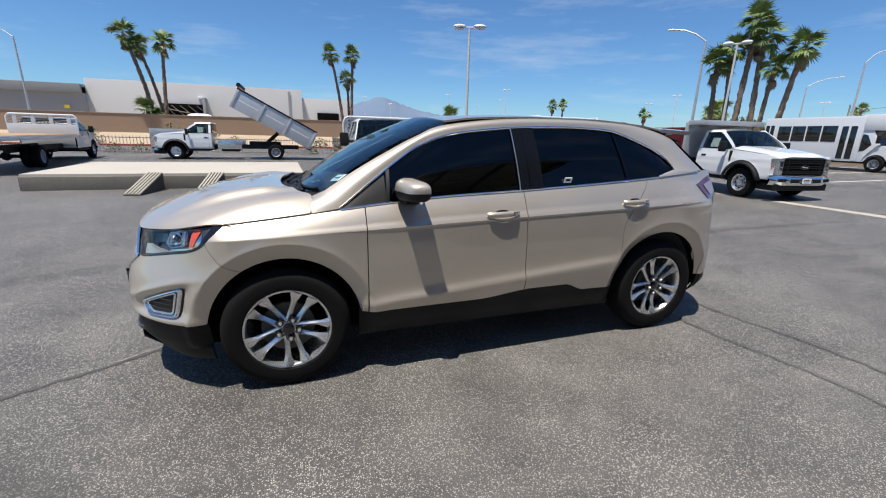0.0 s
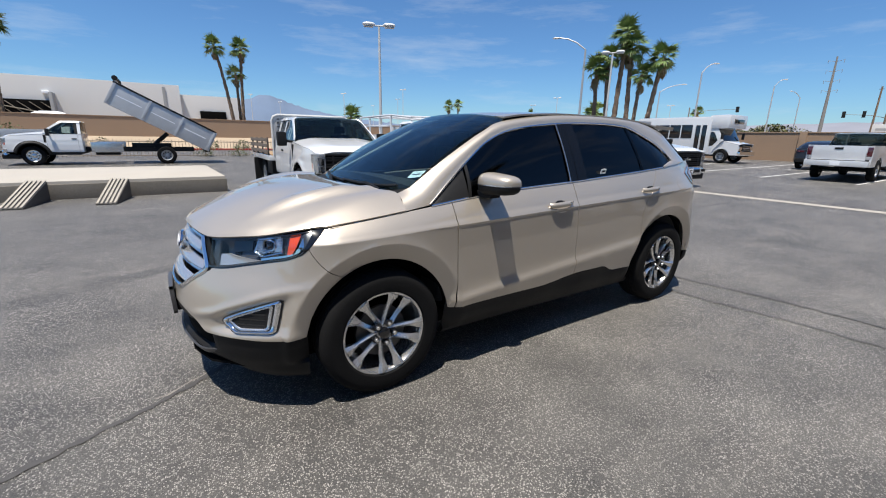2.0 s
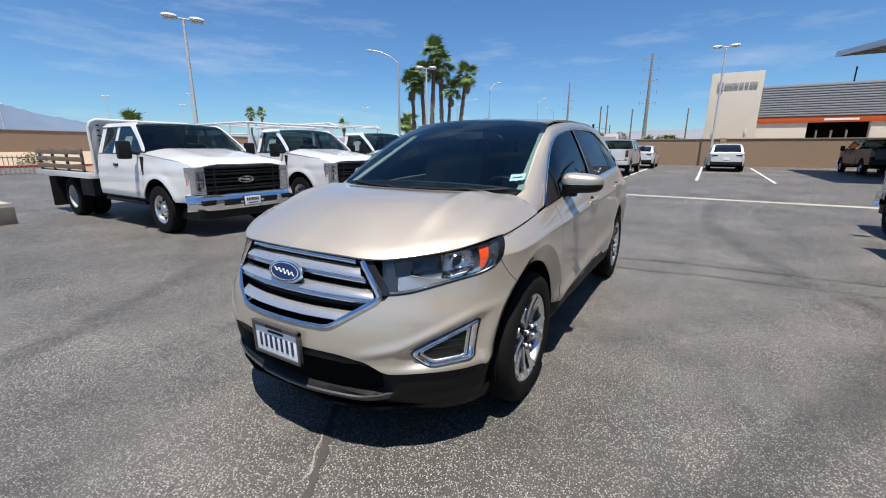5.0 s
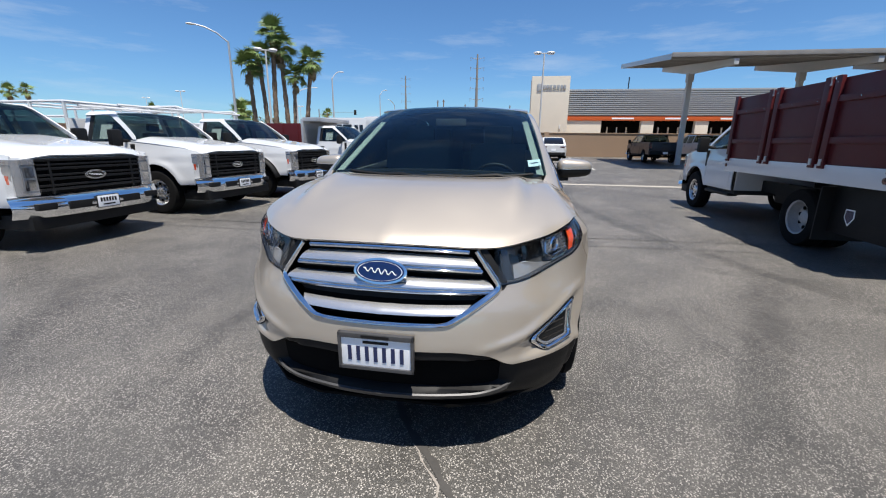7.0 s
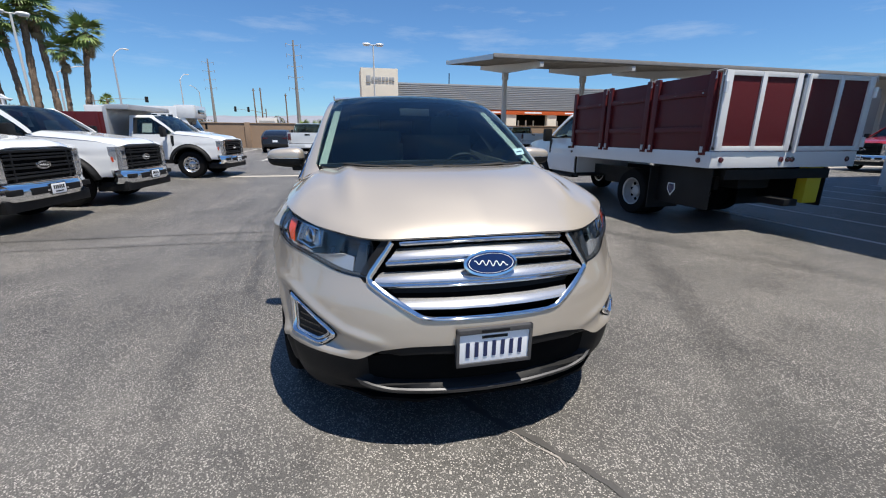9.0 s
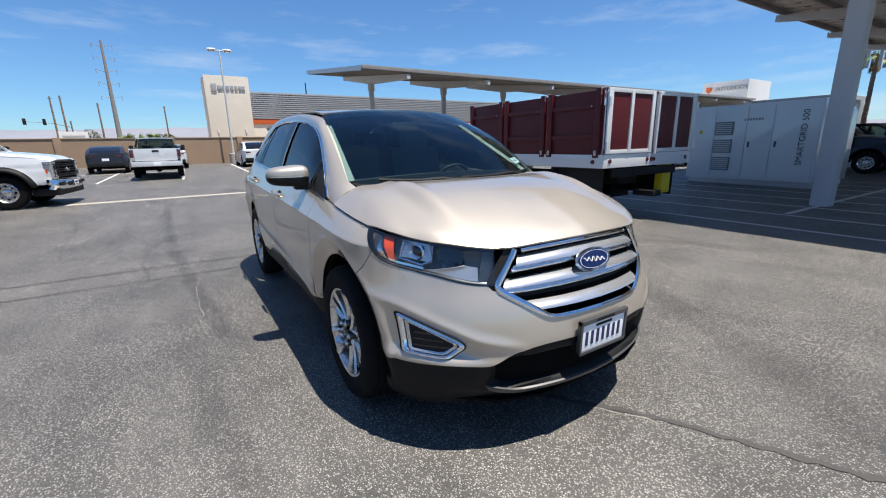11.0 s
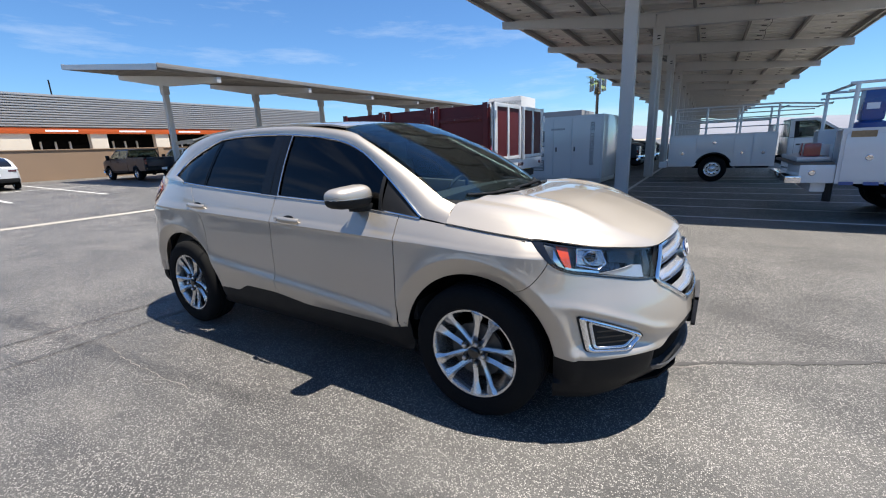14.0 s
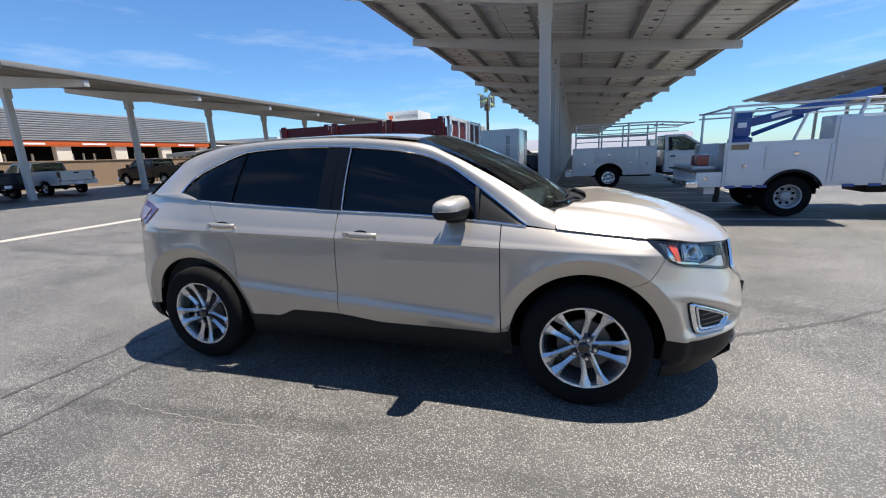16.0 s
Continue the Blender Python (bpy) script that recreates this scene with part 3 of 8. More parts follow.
# nose: lower edges in terms of y
PAINT_LOW = curve_at([(0, 0.545), (0.30, 0.538), (0.44, 0.518), (0.57, 0.462), (0.66, 0.464), (0.80, 0.455), (0.92, 0.452)])
GRILLE_SIDE = lambda z: float(np.interp(z, [0.655, 0.68, 0.73, 0.775, 0.81, 0.83, 0.885, 0.955], [0.27, 0.33, 0.418, 0.498, 0.506, 0.494, 0.454, 0.40]))
LAMP_LO = curve_at([(0.085, 0.80), (0.100, 0.803), (0.140, 0.836), (0.160, 0.855), (0.175, 0.869), (0.190, 0.899), (0.2016, 0.962), (0.2115, 1.018)])
LAMP_HI = curve_at([(0.088, 0.944), (0.131, 0.965), (0.157, 0.980), (0.180, 0.993), (0.2016, 1.011), (0.2115, 1.021)])
S_SEAM = S_AT_X(-1.827)
SEAM_TOP = LAMP_LO(S_SEAM) - 0.003


def nose_top(s, y, x):
    if x > -1.827:
        return SEAM_TOP
    if y < 0.535:
        return float(np.interp(y, [0.0, 0.27, 0.32, 0.42, 0.535], [0.644, 0.646, 0.663, 0.720, 0.782]))
    return mixed(0.778, LAMP_LO(s) - 0.003, ease(0.535, 0.56, y))


seam_x = lambda v: mixed(-1.655, -1.827, v)
bm = bmesh.new()
for k in (1, -1):
    def f(u, v, k=k):
        s = S_AT_X(seam_x(v)) * (u if k > 0 else 1 - u)
        y, x = float(np.interp(s, _s, _o[:, 1])), float(np.interp(s, _s, _o[:, 0]))
        lo = PAINT_LOW(y) if x < -1.862 else max(0.455, arch(x))
        return skin(s, mixed(lo, nose_top(s, y, x), v), 0, k)
    sheet(lambda u, v: f(1 - u, v), 120, 44, 0.005, bm=bm)
bmesh.ops.remove_doubles(bm, verts=bm.verts, dist=0.0004)
part("front_bumper", bm, GOLD, car)
edge = [(seam_x(v), mixed(max(0.455, arch(seam_x(v))), SEAM_TOP, v)) for v in np.linspace(0, 1, 20)]
edge += [(float(np.interp(s, _s, _o[:, 0])), LAMP_LO(s)) for s in np.linspace(S_SEAM + 0.001, 0.2115, 16)]
edge_share = [row_of(arch(x), BELT(x) - 0.003, CREASE(x), z) for x, z in edge]
edge_x = [x + 0.0035 for x, z in edge]
wing_front = lambda v: float(np.interp(v, edge_share, edge_x))

for k, side in ((1, "right"), (-1, "left")):
    part("front_wing", flank(wing_front, lambda v: mixed(-0.945, -0.942, v), arch, lambda x: BELT(x) - 0.003, k, 84, 52, 0.005), GOLD, car)
    part("front_door", flank(lambda v: mixed(-0.938, -0.936, v), lambda v: mixed(0.168, 0.150, v), arch, BELT, k, 50, 57), GOLD, car)
    part("rear_door", flank(lambda v: mixed(0.174, 0.156, v), lambda v: 0.99 + 0.10 * ease(0.35, 0.8, v) + 0.12 * ease(0.7, 1, v), arch, BELT, k, 50, 57), GOLD, car)
    part("rear_wing", flank(lambda v: 0.995 + 0.10 * ease(0.35, 0.8, v) + 0.12 * ease(0.7, 1, v), lambda v: mixed(1.90, 1.93, v), arch, BELT, k, 84, 52, 0.005), GOLD, car)
    part("sill_cladding", flank(lambda v: -0.995, lambda v: 0.985, lambda x: 0.25, lambda x: arch(x) - 0.004, k, 40, 8, 0.02, -0.004), BLACK_PLASTIC, car, "matt black plastic sill cladding")

# tail: bumper, tailgate
bm, bm2, bm3 = bmesh.new(), bmesh.new(), bmesh.new()
for k in (1, -1):
    s0, s1 = S_AT_X(1.905), 1.0
    for b, za, zb, o in ((bm, 0.43, 0.80, 0.0), (bm2, 0.26, 0.426, -0.004), (bm3, 0.805, 1.30, 0.0)):
        def f(u, v, k=k, za=za, zb=zb, o=o):
            return skin(mixed(s0, s1, u if k < 0 else 1 - u), mixed(za, zb, v), o, k)
        sheet(f, 30, 10, 0.012, bm=b)
part("rear_bumper", bm, GOLD, car)
part("rear_valance", bm2, BLACK_PLASTIC, car)
part("tailgate", bm3, GOLD, car)

# black lower nose
bm, bm2 = bmesh.new(), bmesh.new()
for k in (1, -1):
    s1 = S_AT_X(-1.86)
    def f(u, v, k=k):
        s = s1 * (u if k < 0 else 1 - u)
        y = float(np.interp(s, _s, _o[:, 1]))
        z = mixed(0.262 - 0.060 * ease(0.50, 0.84, y), PAINT_LOW(y) - 0.004, v)
        scoop = -0.075 * (1 - ease(0.46, 0.60, y)) * ease(0.340, 0.365, z) * (1 - ease(0.470, 0.495, z))
        return skin(s, z, -0.006 + scoop + 0.058 * (1 - ease(0.18, 0.33, z)) * ease(0.55, 0.84, y), k)
    sheet(f, 50, 16, 0.015, bm=bm)
    def g(u, v, k=k):
        s = S_AT_Y(0.60) * (u if k < 0 else 1 - u)
        y = float(np.interp(s, _s, _o[:, 1]))
        return skin(s, mixed(0.300, 0.326, v) + 0.03 * ease(0.40, 0.60, y), 0.006 - 0.02 * ease(0.5, 0.6, y), k)
    sheet(g, 24, 4, 0.01, bm=bm2)
part("lower_bumper", bm, TRIM_PLASTIC, car, "matt black plastic lower bumper")
# Near-black sheet across the mouth, standing in for the shade inside it.
part("lower_grille", sheet(lambda u, v: (lambda y: skin(S_AT_Y(abs(y)), mixed(0.352, 0.482, v) - 0.02 * ease(0.40, 0.52, abs(y)) * v, -0.045, 1 if y > 0 else -1))(mixed(0.53, -0.53, u)), 30, 6, 0.01), DARK, car, "dark lower grille opening")
for i in range(3):
    part("lower_grille_slat", sheet(lambda u, v, i=i: (lambda y: skin(S_AT_Y(abs(y)), 0.378 + 0.036 * i + 0.005 * v, -0.060, 1 if y > 0 else -1))(mixed(0.50, -0.50, u)), 24, 1, 0.01), BLACK_PLASTIC, car)
part("skid_strip", bm2, SKID, car, "satin silver skid strip")

# grille
def grille_face(y, z, out):
    return skin(S_AT_Y(abs(y)), z, out, 1 if y > 0 else -1)


grille = part("grille", sheet(lambda u, v: (lambda z: grille_face(mixed(1, -1, u) * (GRILLE_SIDE(z) + 0.02), z, -0.06))(mixed(0.650, 0.955, v)), 24, 12, 0.01), DARK, car, "black grille with broad silver bars")


def grille_bar(z0, z1, proud, mat, name, label="", inset=0.012, tilt=0.0, swell=0.006):
    def f(u, v):
        z = mixed(z0, z1, v)
        y = mixed(1, -1, u) * (GRILLE_SIDE(z) - inset)
        zz = z - 0.024 * (abs(y) / 0.5) ** 2 * ease(0.66, 0.90, z)
        return grille_face(y, zz, proud - tilt * v + swell * math.sin(math.pi * v))
    return part(name, sheet(f, 32, 6, 0.012), mat, grille, label)


for z0, z1 in ((0.892, 0.928), (0.800, 0.834), (0.692, 0.724)):
    grille_bar(z0, z1, 0.004, SILVER_BAR, "grille_bar", "broad satin silver bar", tilt=0.034, swell=0.009)
for z0 in (0.948, 0.883, 0.872, 0.789, 0.778):
    grille_bar(z0, z0 + 0.0045, -0.004, CHROME, "grille_lip", "thin chrome lip", swell=0.003)
for z0, z1 in ((0.934, 0.944), (0.846, 0.860), (0.738, 0.760)):
    grille_bar(z0, z1, -0.050, BLACK_PLASTIC, "grille_mesh", swell=0.0)
bm, bm2 = bmesh.new(), bmesh.new()
for k in (1, -1):
    edge = [(0, 0.655), (0.15, 0.655), (0.265, 0.656), (0.305, 0.664), (0.345, 0.686), (0.42, 0.729), (0.48, 0.763), (0.512, 0.784), (0.516, 0.806), (0.482, 0.862), (0.428, 0.945)]
    line = path_at([(y, z) for y, z in edge])
    def f(u, v, k=k, w0=-0.011, w1=0.011, out=0.002, crown=0.010):
        y, z = line(u)
        y2, z2 = line(min(1, u + 0.01))
        y1, z1 = line(max(0, u - 0.01))
        d = np.array([y2 - y1, z2 - z1])
        d /= np.linalg.norm(d)
        wide = 0.45 + 0.75 * ease(0.28, 0.52, u)
        w = mixed(w0, w1, v) * wide
        y, z = max(0.0, y - d[1] * w), z + d[0] * w
        return skin(S_AT_Y(y), z, out + crown * math.sin(math.pi * v), k)
    sheet(f if k < 0 else (lambda u, v: f(u, 1 - v)), 56, 6, 0.012, bm=bm)
    g = lambda u, v, k=k: f(u, v, k, -0.036, -0.009, -0.006, 0.0)
    sheet(g if k < 0 else (lambda u, v: g(u, 1 - v)), 56, 3, 0.01, bm=bm2)
part("grille_surround", bm, CHROME, grille, "chrome surround")
part("grille_seal", bm2, BLACK_PLASTIC, grille)


def oval(a, b, n=40):
    return [(a * math.cos(2 * math.pi * i / n), b * math.sin(2 * math.pi * i / n)) for i in range(n)]


def badge(parent, m, a, b, field=BADGE_BLUE):
    ring = part("badge", prism(bmesh.new(), oval(a, b), 0, 0.012, "x", 0.003), CHROME, parent, "oval blue badge in a chrome ring")
    ring.matrix_local = m
    part("badge_field", prism(bmesh.new(), oval(a * 0.90, b * 0.82), -0.004, 0.004, "x"), field, ring)
    part("badge_line", lathe(bmesh.new(), [(0.972, -0.0048), (0.995, -0.0048), (0.995, -0.0035), (0.972, -0.0035)], 40, "x", close=True), PAPER, ring).matrix_local = Matrix.Diagonal((1, a * 0.84, b * 0.74, 1))
    script = [(0.0, 0.62 * a * t, b * (0.22 * math.sin(15 * t) * (1 - 0.5 * abs(t)) + 0.12 * t)) for t in np.linspace(-1, 1, 41)]
    part("badge_mark", tube(bmesh.new(), [(-0.0045, y, z) for x, y, z in script], 0.0019 * a / 0.115, 5), PAPER, ring)
    return ring


badge(grille, pose(-2.350, 0, 0.862, 0, 16, 0), 0.115, 0.055)

# number plate
plate = part("number_plate", boxed(-0.006, 0.006, -0.155, 0.155, -0.077, 0.077, 0.004), PAPER, car, "white number plate in a dark grey frame")
plate.matrix_local = pose(-2.424, 0.001, 0.533, 0, -2, 0)
bm = bmesh.new()
for a in ((-0.163, 0.163, 0.062, 0.084), (-0.163, 0.163, -0.084, -0.068), (-0.163, -0.150, -0.084, 0.084), (0.150, 0.163, -0.084, 0.084)):
    box(bm, -0.014, 0.008, a[0], a[1], a[2], a[3], 0.003)
part("plate_frame", bm, material("plate_frame_grey", (0.10, 0.10, 0.105), 0.35, metal=0.5, vary=0.15), plate)
for i in range(7):
    y = -0.122 + i * 0.0375
    part("plate_character", boxed(-0.0085, -0.006, y + 0.003, y + 0.019, -0.044, 0.024), PLATE_BLUE, plate)
bm = bmesh.new()
box(bm, -0.0155, -0.013, -0.06, 0.06, 0.067, 0.079), box(bm, -0.0085, -0.006, -0.055, 0.055, 0.038, 0.050)
part("plate_frame_mark", bm, BLACK_PLASTIC, plate)
part("plate_holder", boxed(-2.416, -2.33, -0.15, 0.15, 0.46, 0.60, 0.01), BLACK_PLASTIC, car)

def fog_outline(corners, radii, n=6):
    """A four-sided outline with rounded corners, as evenly placed points."""
    out = []
    pts = [np.array(c, float) for c in corners]
    for i, p in enumerate(pts):
        a, b = pts[i - 1] - p, pts[(i + 1) % 4] - p
        a, b = p + a / np.linalg.norm(a) * radii[i], p + b / np.linalg.norm(b) * radii[i]
        out += [(1 - t) ** 2 * a + 2 * t * (1 - t) * p + t * t * b for t in np.linspace(0, 1, n)]
        c = pts[(i + 1) % 4] - p
        e = pts[(i + 1) % 4] - c / np.linalg.norm(c) * radii[(i + 1) % 4]
        out += [mixed(b, e, t) for t in np.linspace(0, 1, 8)[1:-1]]
    return out


# headlamps
for k in (1, -1):
    s0, s1 = 0.0905, 0.2108
    flip = (lambda f: f) if k < 0 else (lambda f: (lambda u, v: f(1 - u, v)))
    def lampf(s, v, out, k=k):
        return skin(s, mixed(LAMP_LO(s), LAMP_HI(s), v), out, k)
    def plate_of(sa, sb, va, vb, out, nu=8, nv=5, bow=0.0):
        """A facet inside the lamp between two stations and two heights."""
        return sheet(flip(lambda u, v: lampf(mixed(sa(v), sb(v), u), mixed(va, vb, v), out - bow * math.sin(math.pi * u))), nu, nv, 0.004)
    c_ = lambda x: (lambda v: x)
    lamp = part("headlamp", sheet(flip(lambda u, v: lampf(mixed(s0, s1, u), v, -0.045 * math.sin(math.pi * v) ** 0.5 * math.sin(math.pi * min(1, 0.15 + u)) ** 0.4 - 0.004)), 40, 10, 0.01), LAMP_DARK, car, "clear headlamp with amber reflector")
    part("lens", sheet(flip(lambda u, v: lampf(mixed(s0, s1, u), v, 0.0)), 40, 8, 0.0), CLEAR, lamp).visible_shadow = False
    part("lamp_edge", plate_of(c_(s0), c_(s1), 0.0, 0.045, 0.003, 40, 2), BLACK_GLOSS, lamp)
    part("lamp_edge", plate_of(c_(s0), c_(s1), 0.95, 1.0, 0.003, 40, 2), BLACK_GLOSS, lamp)
    part("lamp_edge", plate_of(lambda v: 0.2015 - 0.012 * (1 - v) ** 1.5, c_(s1), 0.06, 0.96, 0.0025, 6, 8), BLACK_GLOSS, lamp)
    part("amber_reflector", plate_of(lambda v: 0.1765 + 0.004 * v, lambda v: 0.1812 + 0.0100 * v ** 0.8, 0.14, 0.92, -0.010, 8, 8), AMBER, lamp, "amber side reflector")
    part("chrome_strip", plate_of(lambda v: 0.1822 + 0.0125 * v ** 0.8, lambda v: 0.1885 + 0.0125 * v ** 0.8, 0.12, 0.93, -0.006, 4, 8), CHROME, lamp)
    part("chrome_reflector", plate_of(lambda v: 0.0935, lambda v: 0.104 - 0.004 * v, 0.07, 0.92, -0.012, 4, 8, 0.004), LAMP_DARK, lamp)
    part("chrome_reflector", plate_of(lambda v: 0.104, lambda v: 0.150 - 0.034 * v, 0.07, 0.46, -0.012, 10, 5, 0.006), LAMP_SILVER, lamp)
    part("chrome_reflector", plate_of(c_(0.150), c_(0.182), 0.09, 0.17, -0.008, 8, 3), CHROME, lamp)
    part("inner_bezel", plate_of(c_(0.117), c_(0.139), 0.48, 0.86, -0.026, 8, 5, 0.008), BLACK_GLOSS, lamp)
    frame_line = [(0.143, 0.44), (0.147, 0.88), (0.171, 0.90), (0.1725, 0.30), (0.152, 0.22), (0.143, 0.44)]
    part("projector_frame", tube(bmesh.new(), [lampf(s, v, -0.010) for s, v in frame_line], 0.0055, 6), CHROME, lamp)
    part("projector_shelf", plate_of(c_(0.144), c_(0.172), 0.32, 0.86, -0.024, 8, 6), SATIN, lamp)
    for i in range(5):
        part("reflector_rib", plate_of(c_(0.166), c_(0.1725), 0.36 + i * 0.11, 0.40 + i * 0.11, -0.008, 3, 1), SATIN, lamp)
        part("reflector_rib", plate_of(c_(0.1445), c_(0.151), 0.42 + i * 0.09, 0.455 + i * 0.09, -0.008, 3, 1), SATIN, lamp)
    c = Vector(lampf(0.158, 0.58, -0.02))
    n2 = (Vector(lampf(0.158, 0.58, 0.0)) - c).normalized()
    m = n2.to_track_quat("Y", "Z").to_matrix().to_4x4()
    o = part("projector", lathe(bmesh.new(), [(0.026, 0.004), (0.032, 0.012), (0.037, 0.006), (0.037, -0.02)], 28, caps=False), CHROME, lamp)
    o.matrix_local = Matrix.Translation(c) @ m
    o = part("projector_lens", lathe(bmesh.new(), [(0.0, 0.010), (0.016, 0.006), (0.027, -0.004)], 24, caps=False), BLACK_GLOSS, lamp)
    o.matrix_local = Matrix.Translation(c) @ m
    # fog lamp
    rounded = fog_outline([(0.700, 0.490), (0.640, 0.548), (0.852, 0.664), (0.834, 0.498)], (0.022, 0.030, 0.014, 0.016))
    cen = sum(rounded) / len(rounded)
    def fogf(u, w, out, k=k, rounded=rounded, cen=cen):
        q = cen + (rounded[int(round(u * len(rounded))) % len(rounded)] - cen) * w
        return skin(S_AT_Y(min(q[0], 0.9)), q[1], out, k)
    n_ = len(rounded)
    def fog_ring(w0, w1, o0, o1, crown, nv):
        return sheet(flip(lambda u, v: fogf(u, mixed(w0, w1, v), mixed(o0, o1, v) + crown * math.sin(math.pi * v))), n_, nv, 0.004)
    fog = part("fog_lamp", fog_ring(1.09, 0.98, 0.001, 0.003, 0.0, 2), BLACK_PLASTIC, car, "dark fog lamp recess in a chrome frame")
    part("fog_frame", fog_ring(1.02, 0.86, 0.004, 0.004, 0.009, 6), CHROME, fog, "chrome frame")
    part("fog_groove", fog_ring(0.87, 0.78, 0.004, 0.003, 0.0, 2), BLACK_GLOSS, fog)
    part("fog_bezel", fog_ring(0.79, 0.70, 0.005, 0.004, 0.002, 3), SATIN, fog, "satin silver inner bezel")
    part("fog_back", fog_ring(0.72, 0.02, 0.003, 0.0025, 0.0, 5), BLACK_PLASTIC, fog)
    for i in range(3):
        z = 0.528 + 0.028 * i
        part("fog_slat", sheet(flip(lambda u, v, z=z, i=i: skin(S_AT_Y(mixed(0.700 + 0.018 * i, 0.808, u)), z + 0.008 * v, 0.008, k)), 8, 1, 0.005), BLACK_GLOSS, fog)
    # tail lamp
    def tailf(u, v, k=k):
        x = mixed(1.885 - 0.108 * v, mixed(2.16, 2.08, v), u)
        return skin(S_AT_X(x), mixed(1.088, mixed(1.198, 1.262, u), v), 0.008, k)
    tail_lamp = part("tail_lamp", sheet(flip(tailf), 16, 8, 0.006), RED_LENS, car, "dark red tail lamp")
    # Raised pale patch: the lamp's inside, with its glint put in as colour.
    part("tail_glint", sheet(flip(lambda u, v: (lambda p: (p[0], p[1] + k * 0.006, p[2]))(tailf(mixed(0.30, 0.93, u), mixed(0.20, 0.80, v)))), 6, 4, 0.002), TAIL_PALE, tail_lamp, "pale tail lamp inside with a painted glint")

# bonnet
F_EDGE = path_at([(-2.300, 0, 0.964), (-2.272, 0.25, 0.957), (-2.213, 0.462, 0.947), (-2.085, 0.632, 0.967), (-1.965, 0.726, 0.983), (-1.853, 0.795, 1.006), (-1.715, 0.841, 1.021)])
R_EDGE = path_at([(-1.435, 0, 1.157), (-1.420, 0.25, 1.157), (-1.375, 0.47, 1.158), (-1.305, 0.62, 1.160), (-1.245, 0.70, 1.150), (-1.248, 0.770, 1.114), (-1.262, 0.846, 1.069)])


def bonnet(u, v):
    t = abs(2 * u - 1)
    a, b = F_EDGE(t), R_EDGE(t)
    p = mixed(a, b, v)
    lift = 0.016 * (1 - math.exp(-v / 0.035)) * (1 - t ** 6) * (1 - v ** 3) + 0.125 * (1 - t ** 3.2) * ((1 - (1 - v) ** 2.7) - v) + 0.007 * math.sin(math.pi * v) * math.exp(-(((t - 0.80) / 0.14) ** 2))
    edge = 0.50 + 0.10 * v
    lift += (0.030 * (1 - ease(edge - 0.01, edge + 0.11, t)) + 0.012 * math.exp(-(((t - edge) / 0.05) ** 2))) * ease(0.05, 0.55, v) * (1 - 0.55 * ease(0.75, 1.0, v))
    p = p + np.array([0, 0, lift])
    if t > 0.86:
        p = mixed(p, np.array([p[0], skin(S_AT_X(p[0]), BELT(p[0]) - 0.003)[1] - 0.0045, BELT(p[0]) - 0.001]), ease(0.86, 1.0, t))
    return (p[0], p[1] if u < 0.5 else -p[1], p[2])


part("bonnet", sheet(lambda u, v: bonnet(1 - u, v), 72, 40, 0.012), GOLD, car)
for k in (1, -1):
    part("wing_flange", sheet(lambda u, v, k=k: (lambda x: (x, k * mixed(0.790, 0.8545, v if k < 0 else 1 - v), BELT(x) - 0.009))(mixed(-1.70, -1.25, u)), 20, 2, 0.004), GOLD, car)

# greenhouse
W_LOW = path_at([(-1.330, 0, 1.146), (-1.312, 0.30, 1.149), (-1.268, 0.52, 1.158), (-1.208, 0.66, 1.172), (-1.165, 0.725, 1.187)])
_t = np.linspace(0, 1, 200)
_w, _r = np.array([W_LOW(t) for t in _t]), np.array([R_EDGE(t) for t in _t])
_r = _r[: int(np.argmax(_r[:, 1] > 0.695))]
base_at = lambda a, y: np.array([np.interp(abs(y), a[:, 1], a[:, 0]), y, np.interp(abs(y), a[:, 1], a[:, 2])])
part("scuttle", sheet(lambda u, v: mixed(base_at(_r, mixed(-0.69, 0.69, u)) + np.array([-0.02, 0, -0.022]), base_at(_w, mixed(-0.69, 0.69, u)) + np.array([0.03, 0, -0.012]), v), 40, 6, 0.01), BLACK_PLASTIC, car)
W_TOP = path_at([(-0.395, 0, 1.658), (-0.385, 0.3, 1.650), (-0.36, 0.52, 1.628), (-0.345, 0.60, 1.608)])


def two_sided(f):
    """A function of (t, v), t from the middle outwards, on both sides."""
    def g(u, v):
        p = f(abs(2 * u - 1), v)
        return (p[0], p[1] if u < 0.5 else -p[1], p[2])
    return g


def screen(t, v):
    p = mixed(W_LOW(t), W_TOP(t), v)
    return p + np.array([-0.035, 0, 0.045]) * math.sin(math.pi * v) * 0.8


windscreen = part("windscreen", sheet(lambda u, v: two_sided(screen)(1 - u, v), 36, 16, 0.005), SCREEN_GLASS, car, "dark tinted windscreen")
windscreen.visible_shadow = False
part("screen_band", sheet(lambda u, v: (lambda p: (p[0] + 0.008, p[1], p[2] - 0.006))(two_sided(screen)(1 - u, mixed(0.90, 1.0, v))), 30, 3, 0.003), BLACK_GLOSS, car)
ROOF_Z = curve_at([(-0.40, 1.608), (-0.14, 1.643), (0.35, 1.664), (0.84, 1.664), (1.28, 1.640), (1.65, 1.585), (1.95, 1.525)])


def roof(t, v, y1=0.60, x0=-0.40, x1=1.76):
    y = t * y1
    x = mixed(x0 + 0.055 * t * t, x1 - 0.10 * t ** 3, v)
    return np.array([x, y, ROOF_Z(x) + 0.034 * (1 - (y / 0.60) ** 2)])


